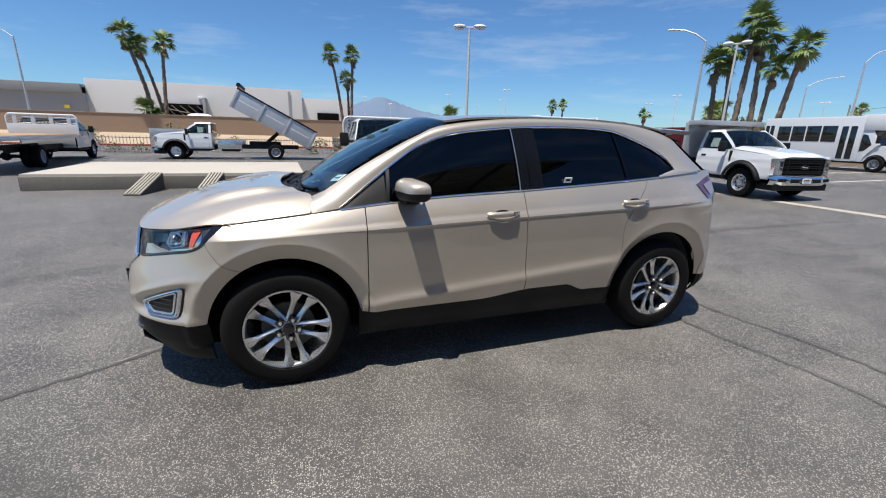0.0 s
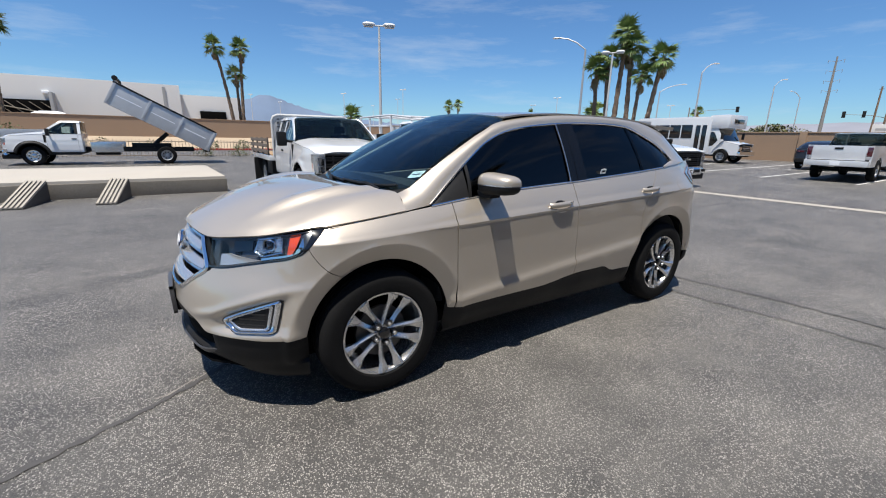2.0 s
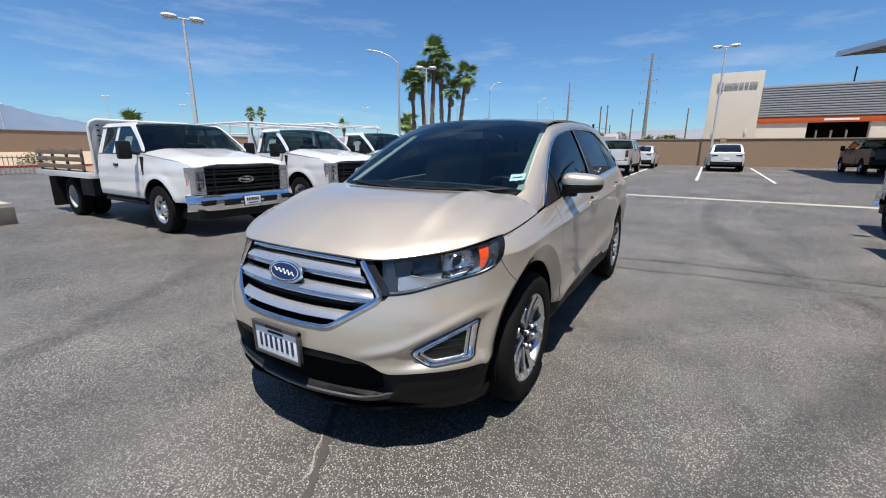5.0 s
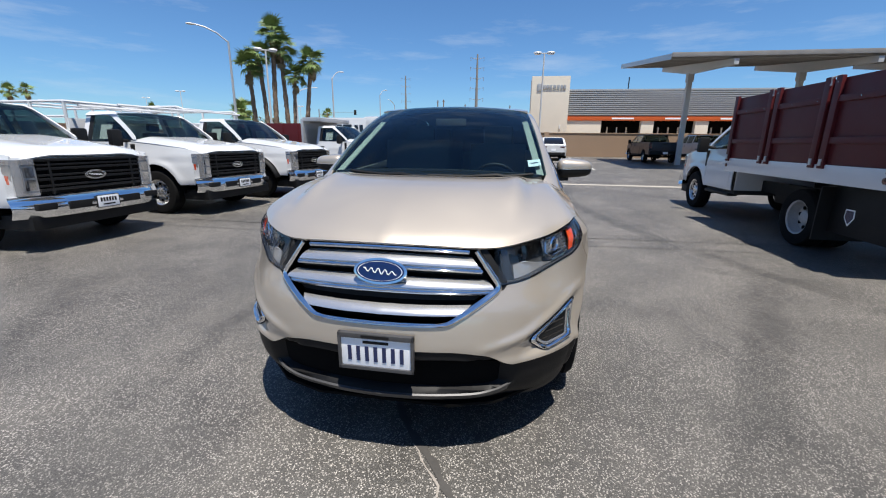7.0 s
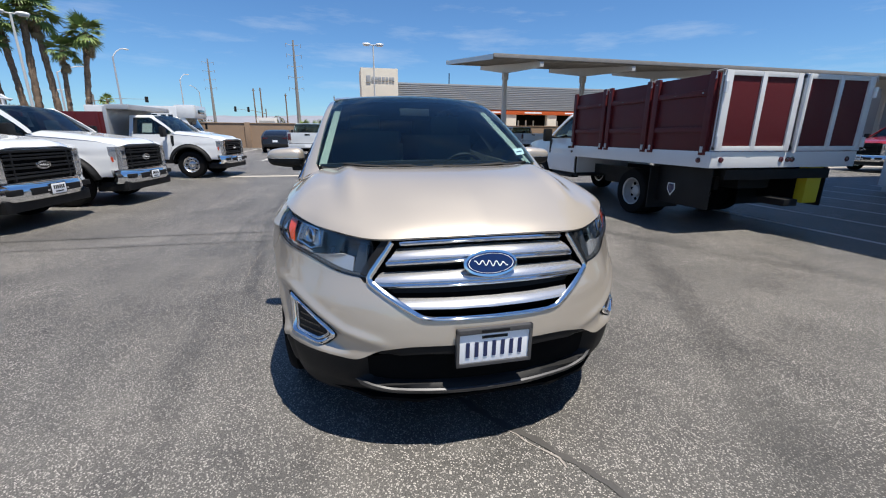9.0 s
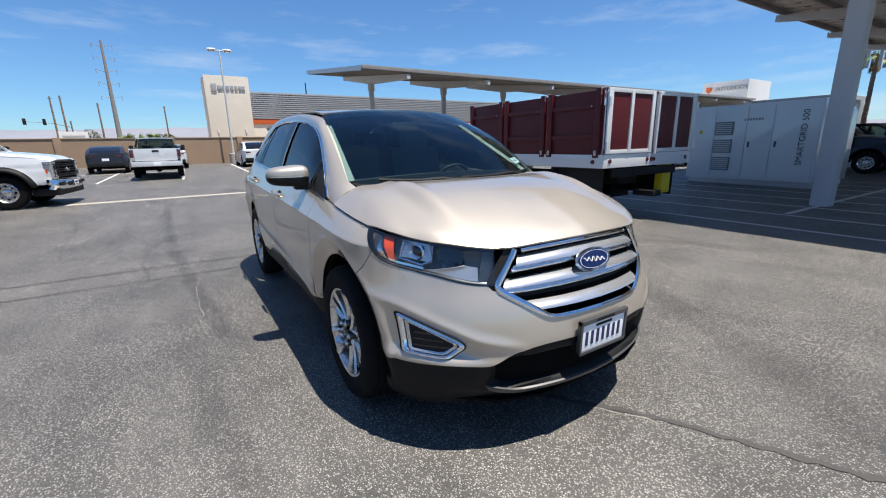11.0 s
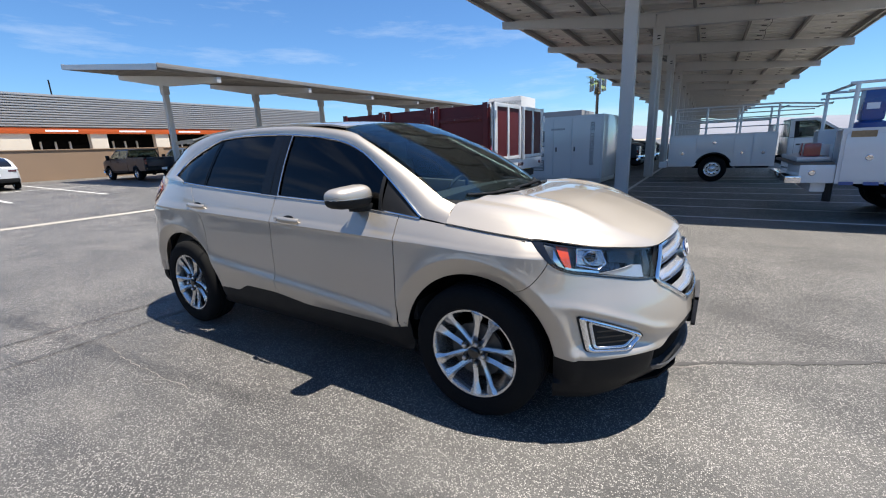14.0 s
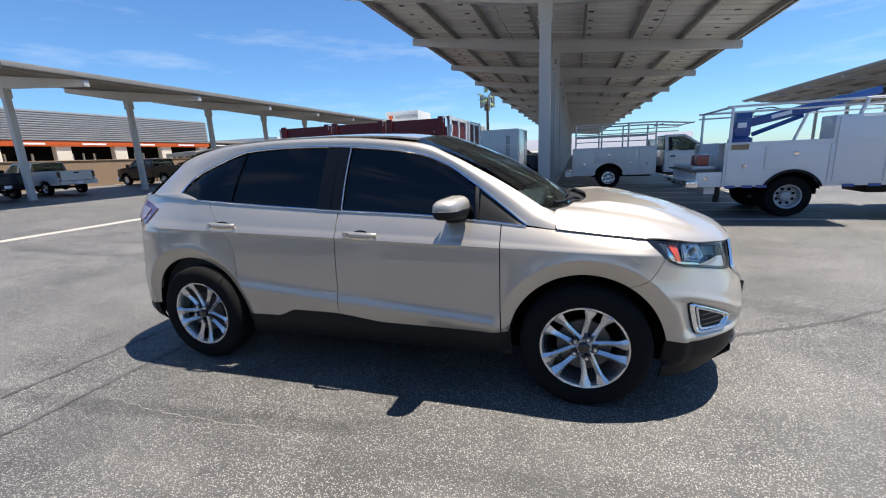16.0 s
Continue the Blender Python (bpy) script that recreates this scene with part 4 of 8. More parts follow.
part("roof", sheet(lambda u, v: two_sided(lambda t, v: roof(t, v) - np.array([0, 0, 0.004 if (t < 0.80 and 0.01 < v < 0.72) else 0]))(1 - u, v), 48, 40, 0.012), GOLD, car)
part("glass_roof", sheet(lambda u, v: two_sided(lambda t, v: roof(t, v, 0.515, -0.395, 1.22) + np.array([0, 0, 0.0035]))(1 - u, v), 30, 20, 0.004), BLACK_GLOSS, car, "black panoramic glass roof")
part("roof_spoiler", sheet(lambda u, v: two_sided(lambda t, v: np.array([mixed(1.60 - 0.06 * t ** 3, 1.935 - 0.08 * t ** 4, v), t * 0.600, mixed(ROOF_Z(1.60) + 0.002, 1.574, v) + 0.034 * (1 - t * t) + 0.010 * v]))(1 - u, v), 24, 4, 0.03), GOLD, car)
part("antenna_fin", prism(bmesh.new(), [(1.52, 1.655), (1.74, 1.63), (1.72, 1.69), (1.66, 1.70)], -0.018, 0.018, "y", 0.006), GOLD, car)

DLO = path_at([(-1.085, 0.832, 1.092), (-0.90, 0.775, 1.232), (-0.705, 0.722, 1.372), (-0.55, 0.690, 1.466), (-0.32, 0.665, 1.542), (0.10, 0.655, 1.592), (0.56, 0.652, 1.610), (0.92, 0.655, 1.600), (1.09, 0.668, 1.566), (1.37, 0.708, 1.462), (1.485, 0.752, 1.380), (1.520, 0.803, 1.312)])
RIM = path_at([(-1.163, 0.727, 1.189), (-0.965, 0.698, 1.312), (-0.75, 0.665, 1.430), (-0.56, 0.635, 1.524), (-0.36, 0.606, 1.598), (0.10, 0.598, 1.654), (0.56, 0.597, 1.668), (0.95, 0.597, 1.662), (1.30, 0.600, 1.636), (1.62, 0.610, 1.562), (1.74, 0.640, 1.480), (1.87, 0.680, 1.375), (1.965, 0.705, 1.30)])
rear_screen = part("rear_screen", sheet(two_sided(lambda t, v: (lambda c, e: np.array([mixed(c[0], e[0], t ** 3), e[1] * t, mixed(c[2], e[2], t * t)]))(mixed(np.array([2.27, 0, 1.22]), np.array([1.95, 0, 1.565]), v), RIM(mixed(1.0, 0.80, v)) - np.array([-0.004, 0.004, 0.0]))), 28, 12, 0.005), PRIVACY, car)
TIP = DLO(1.0)


def glass_foot(x):
    """Height of the side glass's lower edge: the belt, then up to the pointed rear corner."""
    return mixed(BELT(x) + 0.004, TIP[2] - 0.004, min(1.0, max(0.0, (x - 1.335) / (TIP[0] - 1.335))))


def quarter_edge(v):
    """Where the rear pillar runs into the flank, from the glass's corner to the rear screen."""
    x = mixed(TIP[0], 1.965, v)
    q = np.array(skin(S_AT_X(x), BELT(x) - 0.002, 0.0015, 1))
    start = np.array(skin(S_AT_X(TIP[0]), BELT(TIP[0]) - 0.002, 0.0015, 1))
    return q + (TIP - start) * (1 - ease(0.0, 0.95, v))


for k in (1, -1):
    def rail(u, v, k=k):
        if u < 0.10:
            a, b = mixed(np.array([-1.256, 0.836, 1.068]), DLO(0), u / 0.10), mixed(np.array([-1.238, 0.702, 1.153]), RIM(0), u / 0.10)
        else:
            a, b = DLO((u - 0.10) / 0.90), RIM((u - 0.10) / 0.90)
        p = mixed(a, b, v) + np.array([0, 0.55, 0.45]) * 0.030 * math.sin(math.pi * v) * (1 - 0.8 * ease(0.86, 1.0, u))
        p = p + (quarter_edge(v) - mixed(DLO(1.0), RIM(1.0), v)) * ease(0.80, 1.0, u)
        return (p[0], k * p[1], p[2])
    part("side_rail", sheet(rail if k < 0 else (lambda u, v: rail(u, 1 - v)), 90, 8, 0.01), GOLD, car, "body-coloured roof rail and pillars")
    def shoulder(u, v, k=k):
        x = mixed(1.335, 1.93, u)
        a = np.array(skin(S_AT_X(x), BELT(x), 0, 1))
        if x < TIP[0]:
            b = np.array([x, mixed(a[1], TIP[1], (x - 1.335) / (TIP[0] - 1.335)), max(glass_foot(x), a[2])])
        else:
            b = quarter_edge((x - TIP[0]) / (1.965 - TIP[0])) - np.array([0, 0.001, 0])
        p = mixed(a, b, v) + np.array([0, 0.004 * math.sin(math.pi * v), 0])
        return (p[0], k * p[1], p[2])
    part("quarter_shoulder", sheet(shoulder if k > 0 else (lambda u, v: shoulder(1 - u, v)), 24, 5, 0.008), GOLD, car)
    def pane(u, v, k=k, inset=0.004):
        top = DLO(u)
        x = top[0]
        zb = glass_foot(x)
        y0 = mixed(skin(S_AT_X(x), BELT(x), 0, 1)[1], TIP[1], min(1.0, max(0.0, (x - 1.335) / (TIP[0] - 1.335))))
        p = mixed(np.array([x, y0 - inset, zb]), np.array([x, top[1] - inset, max(top[2] - 0.004, zb)]), v)
        p[1] += 0.012 * math.sin(math.pi * v) * min(1, (top[2] - zb) / 0.3)
        return (p[0], k * p[1], p[2])
    part("side_glass", sheet(pane if k < 0 else (lambda u, v: pane(u, 1 - v)), 60, 8, 0.004), PRIVACY, car, "black tinted side glass").visible_shadow = False
    # bright trim round the glass
    bm = bmesh.new()
    pts = [np.array(pane(u, 1.0)) + np.array([0, k * 0.007, 0.004]) for u in np.linspace(0.0, 1.0, 60)]
    tube(bm, pts, 0.008, 6)
    bm2 = bmesh.new()
    tube(bm2, [np.array(pane(u, 0.0)) + np.array([0, k * 0.006, -0.002]) for u in np.linspace(0.0, 1.0, 60)], 0.006, 6)
    part("window_trim", bm, CHROME, car, "chrome window trim")
    part("belt_trim", bm2, CHROME, car, "chrome belt trim")
    # pillars between the panes
    def post(xa, xb, w, k=k, top=1.0, o=0.0025):
        def f(u, v):
            x = mixed(xa, xb, v) + (u - 0.5) * w
            lo, hi = BELT(x) + 0.004, float(np.interp(x, [DLO(t)[0] for t in np.linspace(0, 1, 60)], [DLO(t)[2] for t in np.linspace(0, 1, 60)])) - 0.004
            yl = skin(S_AT_X(x), BELT(x), 0, 1)[1]
            yh = float(np.interp(x, [DLO(t)[0] for t in np.linspace(0, 1, 60)], [DLO(t)[1] for t in np.linspace(0, 1, 60)]))
            vv = v * top
            return (x, k * (mixed(yl, yh, vv) + o + 0.012 * math.sin(math.pi * vv)), mixed(lo, hi, vv))
        return sheet(f if k > 0 else (lambda u, v: f(1 - u, v)), 3, 10, 0.006)
    part("door_pillar", post(0.168, 0.150, 0.075), PILLAR_BLACK, car, "gloss black pillar")
    part("door_pillar", post(0.262, 0.238, 0.10), PILLAR_BLACK, car, "gloss black pillar")
    part("glass_divider", post(1.035, 0.985, 0.006), PILLAR_BLACK, car)
    part("pillar_edge", post(0.126, 0.110, 0.007, o=0.005), SATIN, car)
    part("glass_divider", post(-0.80, -0.78, 0.022, top=0.97), BLACK_PLASTIC, car)
    # mirror
    def ball(u, v, k=k, grow=1.0, lo=-1.0, hi=1.0):
        """The mirror's housing between two shares of its height; square-shouldered, tapering outwards."""
        a, zz = 2 * math.pi * u, mixed(lo, hi, v)
        e = lambda q, pw: math.copysign(abs(q) ** pw, q)
        round_in = max(0.0, 1 - abs(zz) ** 3.4) ** 0.42
        x, y = 0.092 * e(math.cos(a), 0.62) * round_in * grow, 0.128 * e(math.sin(a), 0.60) * (0.35 + 0.65 * round_in if abs(zz) < 1 else 0.35) * grow
        x = x * (0.62 if x > 0 else 1.0)
        z = 0.068 * zz * grow * (1 - 0.16 * y / 0.128)
        return (-0.655 + x + 0.22 * y, k * (0.958 + y), 1.205 + z)
    mir = part("door_mirror", sheet(lambda u, v, k=k: ball(u if k > 0 else 1 - u, v, k, 1.0, 0.0, 1.0), 36, 14, 0), GOLD, car, "body-coloured door mirror with a black lower half")
    part("mirror_base", sheet(lambda u, v, k=k: ball(u if k > 0 else 1 - u, v, k, 0.985, -1.0, -0.04), 36, 10, 0), BLACK_PLASTIC, mir, "black lower housing")
    part("mirror_line", sheet(lambda u, v, k=k: ball(u if k > 0 else 1 - u, v, k, 1.012, -0.07, 0.01), 36, 1, 0), SATIN, mir)
    part("mirror_stalk", prism(bmesh.new(), [(-0.74, k * 0.80), (-0.60, k * 0.80), (-0.62, k * 0.92), (-0.70, k * 0.92)], 1.115, 1.160, "z", 0.01), BLACK_PLASTIC, mir)
    part("mirror_glass", boxed(-0.602, -0.594, min(k * 0.87, k * 1.04), max(k * 0.87, k * 1.04), 1.160, 1.25, 0.003), CHROME, mir)
    part("sail_panel", sheet(lambda u, v, k=k: (lambda p: (p[0], p[1] + k * 0.004, p[2]))(pane(mixed(0.0, 0.125, u), v)) if k < 0 else (lambda p: (p[0], p[1] + 0.004, p[2]))(pane(mixed(0.0, 0.125, u), 1 - v)), 8, 4, 0.004), BLACK_PLASTIC, car)
    # handles
    for hx, hz in ((-0.03, 1.034), (1.078, 1.086)):
        y0 = skin(S_AT_X(hx), hz, 0, 1)[1]
        hd = part("door_handle", sheet(lambda u, v, hx=hx, hz=hz, k=k, y0=y0: (
            hx + (u - 0.5) * 0.236, k * (y0 + 0.006 + 0.026 * math.sin(math.pi * u) ** 0.4 + 0.012 * math.sin(math.pi * v)), hz + (v - 0.5) * 0.040 * (1 - 0.25 * abs(2 * u - 1) ** 2) + 0.008 * (u - 0.5)), 16, 6, 0.008 * -k), GOLD, car, "body-coloured handle with a chrome cap")
        part("handle_cup", sheet(lambda u, v, hx=hx, hz=hz, k=k: (lambda a, r: skin(S_AT_X(hx + 0.01 + r * 0.085 * math.cos(a)), hz - 0.022 + r * 0.042 * math.sin(a), 0.0025 - 0.006 * (1 - r), k))(2 * math.pi * u * (1 if k < 0 else -1), v), 24, 5, 0), GOLD, hd)
        # Black oval on the uncut skin paints the shaded gap behind the handle.
        part("handle_shade", sheet(lambda u, v, hx=hx, hz=hz, k=k: (lambda a, r: skin(S_AT_X(hx + 0.000 + r * 0.052 * math.cos(a)), hz + 0.008 + r * 0.017 * math.sin(a), 0.0035, k))(2 * math.pi * u * (1 if k < 0 else -1), v), 20, 3, 0), BLACK_PLASTIC, hd)
        part("handle_cap", sheet(lambda u, v, hx=hx, hz=hz, k=k, y0=y0: (hx + mixed(0.060, 0.115, u), k * (y0 + 0.042 * (1 - 0.50 * u * u)), hz + (v - 0.5) * 0.026 + 0.004), 5, 3, 0.006), SATIN, hd)

# fuel flap, stickers
part("fuel_flap", sheet(lambda u, v: (lambda a, r: skin(S_AT_X(1.585 + r * 0.078 * math.cos(a)), 1.105 + r * 0.068 * math.sin(a), 0.003 * (1 - r ** 8), -1))(2 * math.pi * u, v), 32, 5, 0), GOLD, car)
st = part("window_sticker", boxed(-0.03, 0.03, -0.002, 0.002, -0.02, 0.02), PAPER, car, "small white paper sticker")
st.matrix_local = pose(0.51, -0.836, 1.245, 17, 0, 0)
o = part("sticker_print", boxed(-0.018, 0.018, -0.0035, -0.002, -0.006, 0.008), BLACK_PLASTIC, st)
st = part("windscreen_sticker", sheet(lambda u, v: (lambda p: (p[0] + 0.006, -p[1], p[2] - 0.006))(screen(mixed(0.845, 0.975, u), mixed(0.125, 0.195, v))), 4, 3, 0.001), PAPER, car, "white paper sticker inside the windscreen")
part("sticker_print", sheet(lambda u, v: (lambda p: (p[0] + 0.0045, -p[1], p[2] - 0.0045))(screen(mixed(0.87, 0.95, u), mixed(0.152, 0.163, v))), 3, 1, 0.0005), PLATE_BLUE, st)

# wipers
for y0, y1 in ((-0.64, 0.02), (-0.04, 0.56)):
    pts = [tuple(base_at(_w, y) + np.array([0.012 + 0.02 * (y - y0), 0, 0.024 + 0.012 * (y - y0)])) for y in np.linspace(y0, y1, 10)]
    wiper = part("wiper", tube(bmesh.new(), pts, 0.009, 6), BLACK_PLASTIC, car)
    part("wiper_arm", tube(bmesh.new(), [tuple(base_at(_r, y0 + 0.08) + np.array([0.05, 0, 0.004])), tuple(base_at(_w, y0 + 0.22) + np.array([-0.02, 0, 0.036])), pts[5]], 0.012, 6), BLACK_PLASTIC, wiper)

# inside and underneath
part("floor_pan", boxed(-2.1, 2.1, -0.68, 0.68, 0.24, 0.44, 0.02), DARK, car)
part("nose_pan", prism(bmesh.new(), [(-2.36, -0.30), (-2.29, -0.50), (-2.12, -0.68), (-1.98, -0.74), (-1.98, 0.74), (-2.12, 0.68), (-2.29, 0.50), (-2.36, 0.30)], 0.262, 0.276, "z"), DARK, car)
part("cabin_tub", boxed(-1.0, 1.9, -0.80, 0.80, 0.44, 0.98, 0.03), FABRIC, car)
part("engine_bay", boxed(-2.12, -1.0, -0.60, 0.60, 0.44, 0.90, 0.03), DARK, car)
part("dashboard", sheet(lambda u, v: (mixed(-1.14, -0.62, v), mixed(-0.70, 0.70, u), 1.135 - 0.10 * v * v + 0.02 * math.sin(math.pi * u)), 16, 8, 0.05), FABRIC, car)
part("headliner", sheet(lambda u, v: (mixed(-0.34, 1.8, v), mixed(-0.56, 0.56, u), ROOF_Z(mixed(-0.34, 1.8, v)) - 0.03 + 0.03 * (1 - (2 * u - 1) ** 2)), 12, 12, 0.01), FABRIC, car)
for k in (1, -1):
    part("pillar_trim", sheet(lambda u, v, k=k: (lambda a: (a[0] + 0.03, k * (a[1] - 0.012 - 0.045 * (1 - v)), a[2] - 0.012))(mixed(W_LOW(1.0), W_TOP(1.0), u)), 10, 3, 0.008), TRIM_BEIGE, car, "pale windscreen pillar trim")
    for sx in (-0.15, 0.85):
        seat = part("seat", sheet(lambda u, v, k=k, sx=sx: (sx + 0.16 * v + 0.06 * math.cos(math.pi * (2 * u - 1) / 2) * -1, k * (0.36 + (u - 0.5) * 0.50), 0.75 + 0.62 * v), 10, 8, 0.12), SEAT_GREY, car)
        part("headrest", boxed(sx + 0.12, sx + 0.22, k * 0.36 - 0.13, k * 0.36 + 0.13, 1.36, 1.53, 0.03), SEAT_GREY, seat)
bm = bmesh.new()
lathe(bm, [(0.185 + 0.014 * math.cos(a), 0.014 * math.sin(a)) for a in np.linspace(0, 2 * math.pi, 9)[:-1]], 32, "x", close=True)
box(bm, -0.02, 0.01, -0.17, 0.17, -0.02, 0.03), box(bm, -0.03, 0.015, -0.06, 0.06, -0.06, 0.06, 0.01)
o = part("steering_wheel", bm, BLACK_PLASTIC, car)
o.matrix_local = pose(-0.60, -0.37, 1.05, 0, -22, 0)
o = part("rear_view_mirror", boxed(-0.02, 0.02, -0.12, 0.12, -0.03, 0.03, 0.01), BLACK_PLASTIC, car)
o.matrix_local = pose(-0.50, 0, 1.53, 0, 20, 8)

# wheels
def tyre_mesh(R, W, rim):
    h = W / 2
    pr = [(rim, -h * 0.78), (rim + 0.012, -h * 0.95), (R - 0.055, -h * 1.0), (R - 0.022, -h * 0.93), (R - 0.004, -h * 0.74)]
    for y in (-0.5, -0.18, 0.18, 0.5):
        pr += [(R, h * (y - 0.06)), (R - 0.008, h * (y - 0.03)), (R - 0.008, h * (y + 0.03)), (R, h * (y + 0.06))]
    pr += [(r, -y) for r, y in reversed(pr[:5])]
    return finish(lathe(bmesh.new(), pr, 56, caps=False), "tyre", RUBBER)


def wheel_ring(rim):
    bm = bmesh.new()
    lathe(bm, [(rim - 0.034, 0.10), (rim - 0.022, -0.060), (rim - 0.016, -0.086), (rim - 0.009, -0.100), (rim + 0.003, -0.104), (rim + 0.006, -0.098), (rim + 0.004, 0.10)], 60, close=True)
    return finish(bm, "rim", ALLOY)


def spoke_arm(rim, k):
    """One of the twin arms of a spoke, upright from the hub to the rim: a ridged bar that flares into the rim."""
    def f(u, v):
        r = mixed(0.040, rim - 0.010, v)
        mid = k * mixed(0.0215, 0.0535, ((r - 0.04) / (rim - 0.05)) ** 1.15)
        w = 0.0185 - 0.003 * math.sin(math.pi * min(1, v * 1.25)) + 0.016 * ease(0.62, 1.0, v) ** 1.5
        side = (u - 0.5) * 2
        y = -mixed(0.070, 0.097, v ** 1.8) - 0.016 * (1 - abs(side - 0.25 * k) / 1.25) + 0.006 * math.sin(math.pi * v)
        return (mid + side * w, y, math.sqrt(max(r * r - mid * mid, 1e-5)))
    return finish(sheet(f, 8, 16, 0.026), "spoke", ALLOY, 20)


HUB = finish(lathe(bmesh.new(), [(0.0, -0.076), (0.060, -0.078), (0.072, -0.070), (0.076, -0.03)], 32), "hub", ALLOY)
ARMS = [spoke_arm(0.250, k) for k in (-1, 1)]


def car_wheel(parent, m):
    """An alloy wheel with five twin spokes."""
    w = new("wheel", RIM_MESH)
    w.parent = parent
    w.matrix_local = m
    for i in range(5):
        for me in ARMS:
            part("spoke", me, None, w).matrix_local = pose(0, 0, 0, 0, 72 * i, 0)
    part("hub", HUB, None, w)
    part("tyre", TYRE, None, w)
    return w


TYRE, RIM_MESH = tyre_mesh(0.375, 0.235, 0.250), wheel_ring(0.250)
DISC = finish(lathe(bmesh.new(), [(0.0, 0.0), (0.155, 0.0), (0.155, 0.024), (0.0, 0.024)], 36), "brake_disc", STEEL)
CAP = finish(lathe(bmesh.new(), [(0.0, -0.104), (0.026, -0.103), (0.034, -0.097), (0.034, -0.06)], 24), "hub_cap", BLACK_GLOSS)
NUT = finish(lathe(bmesh.new(), [(0.0, -0.112), (0.009, -0.1115), (0.0125, -0.104), (0.0125, -0.06)], 10, centre=(0.0, 0, 0.062)), "wheel_nut", ALLOY)
SOCKET = finish(lathe(bmesh.new(), [(0.0, -0.101), (0.018, -0.101), (0.0205, -0.097), (0.0205, -0.06)], 20, centre=(0.0, 0, 0.062)), "nut_socket", BLACK_GLOSS)
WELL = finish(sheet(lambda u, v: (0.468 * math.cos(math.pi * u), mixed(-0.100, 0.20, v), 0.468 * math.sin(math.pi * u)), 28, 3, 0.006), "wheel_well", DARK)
WHEEL_TURN = {(True, -1): 171, (True, 1): 164, (False, -1): 188, (False, 1): 186}
for x in (AXLE_F, AXLE_R):
    for k in (1, -1):
        w = car_wheel(car, pose(x, k * 0.800, 0.375, 0, WHEEL_TURN[x < 0, k], 180 if k > 0 else 0))
        part("hub_cap", CAP, None, w)
        for i in range(5):
            part("wheel_nut", NUT, None, w).matrix_local = pose(0, 0, 0, 0, 72 * i, 0)
            part("nut_socket", SOCKET, None, w).matrix_local = pose(0, 0, 0, 0, 72 * i, 0)
        o = part("brake_disc", DISC, None, w)
        o.location = (0, -0.045, 0)
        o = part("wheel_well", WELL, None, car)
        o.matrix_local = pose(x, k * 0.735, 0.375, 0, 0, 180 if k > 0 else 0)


# ---------------------------------------------------------------- work trucks (front towards +x of their own frame, origin under the front axle)
TRUCK_TYRE = tyre_mesh(0.405, 0.25, 0.235)
bm = bmesh.new()
lathe(bm, [(0.205, 0.10), (0.215, -0.085), (0.238, -0.105), (0.242, -0.10), (0.242, 0.10)], 36, close=True)
lathe(bm, [(0.216, -0.05), (0.17, -0.062), (0.10, -0.045), (0.085, -0.085), (0.06, -0.095), (0.0, -0.097)], 32, caps=False)
for i in range(8):
    a = 2 * math.pi * (i + 0.5) / 8
    lathe(bm, [(0.0, -0.078), (0.012, -0.077), (0.013, -0.05)], 8, centre=(0.075 * math.cos(a), 0, 0.075 * math.sin(a)))
for i in range(8):
    a = 2 * math.pi * i / 8
    lathe(bm, [(0.0, -0.061), (0.026, -0.060)], 12, centre=(0.158 * math.cos(a), 0, 0.158 * math.sin(a)))
TRUCK_RIM = finish(bm, "steel_wheel", ALLOY)
HOLE = finish(lathe(bmesh.new(), [(0.0, -0.0655), (0.024, -0.065), (0.024, -0.05)], 14, centre=(0.158, 0, 0)), "rim_hole", DARK)
DUAL_HOLE = finish(lathe(bmesh.new(), [(0.0, 0.012), (0.027, 0.0125), (0.027, 0.03)], 14, centre=(0.150, 0, 0)), "rim_hole", DARK)
bm = bmesh.new()
lathe(bm, [(0.205, 0.05), (0.218, -0.10), (0.240, -0.112), (0.242, 0.05)], 36, close=True)
lathe(bm, [(0.212, -0.06), (0.19, 0.02), (0.11, 0.04), (0.09, -0.02), (0.065, -0.035), (0.0, -0.037)], 32, caps=False)
DUAL_RIM = finish(bm, "dual_wheel", material("dull_grey_wheel", (0.40, 0.40, 0.40), 0.5, metal=0.25, vary=0.2, scale=8))
FLARE_MAT = BLACK_PLASTIC


def truck_wheel(parent, x, y, rim=None, twin=False):
    w = new("wheel", rim or TRUCK_RIM)
    w.parent = parent
    w.matrix_local = pose(x, y, 0.405, 0, 33 * x, 180 if y > 0 else 0)
    part("tyre", TRUCK_TYRE, None, w)
    for i in range(8):
        part("rim_hole", DUAL_HOLE if rim is DUAL_RIM else HOLE, None, w).matrix_local = pose(0, 0, 0, 0, 45 * i, 0)
    if twin:
        o = part("inner_tyre", TRUCK_TYRE, None, w)
        o.location = (0, 0.30, 0)
    return w


def truck_side(x, z, nose):
    """Half width of the body along its length and height."""
    taper = 0.075 * ease(0.25, nose, x) ** 1.3
    tuck = 0.045 * (ease(0.95, 1.36, z)) + 0.05 * (1 - ease(0.45, 0.62, z))
    swell = 0.018 * math.exp(-(((math.hypot(x, z - 0.405) - 0.55) / 0.07) ** 2)) if z > 0.4 else 0
    return 1.0 - taper - tuck + swell - 0.010 * math.exp(-(((z - 0.98) / 0.05) ** 2))


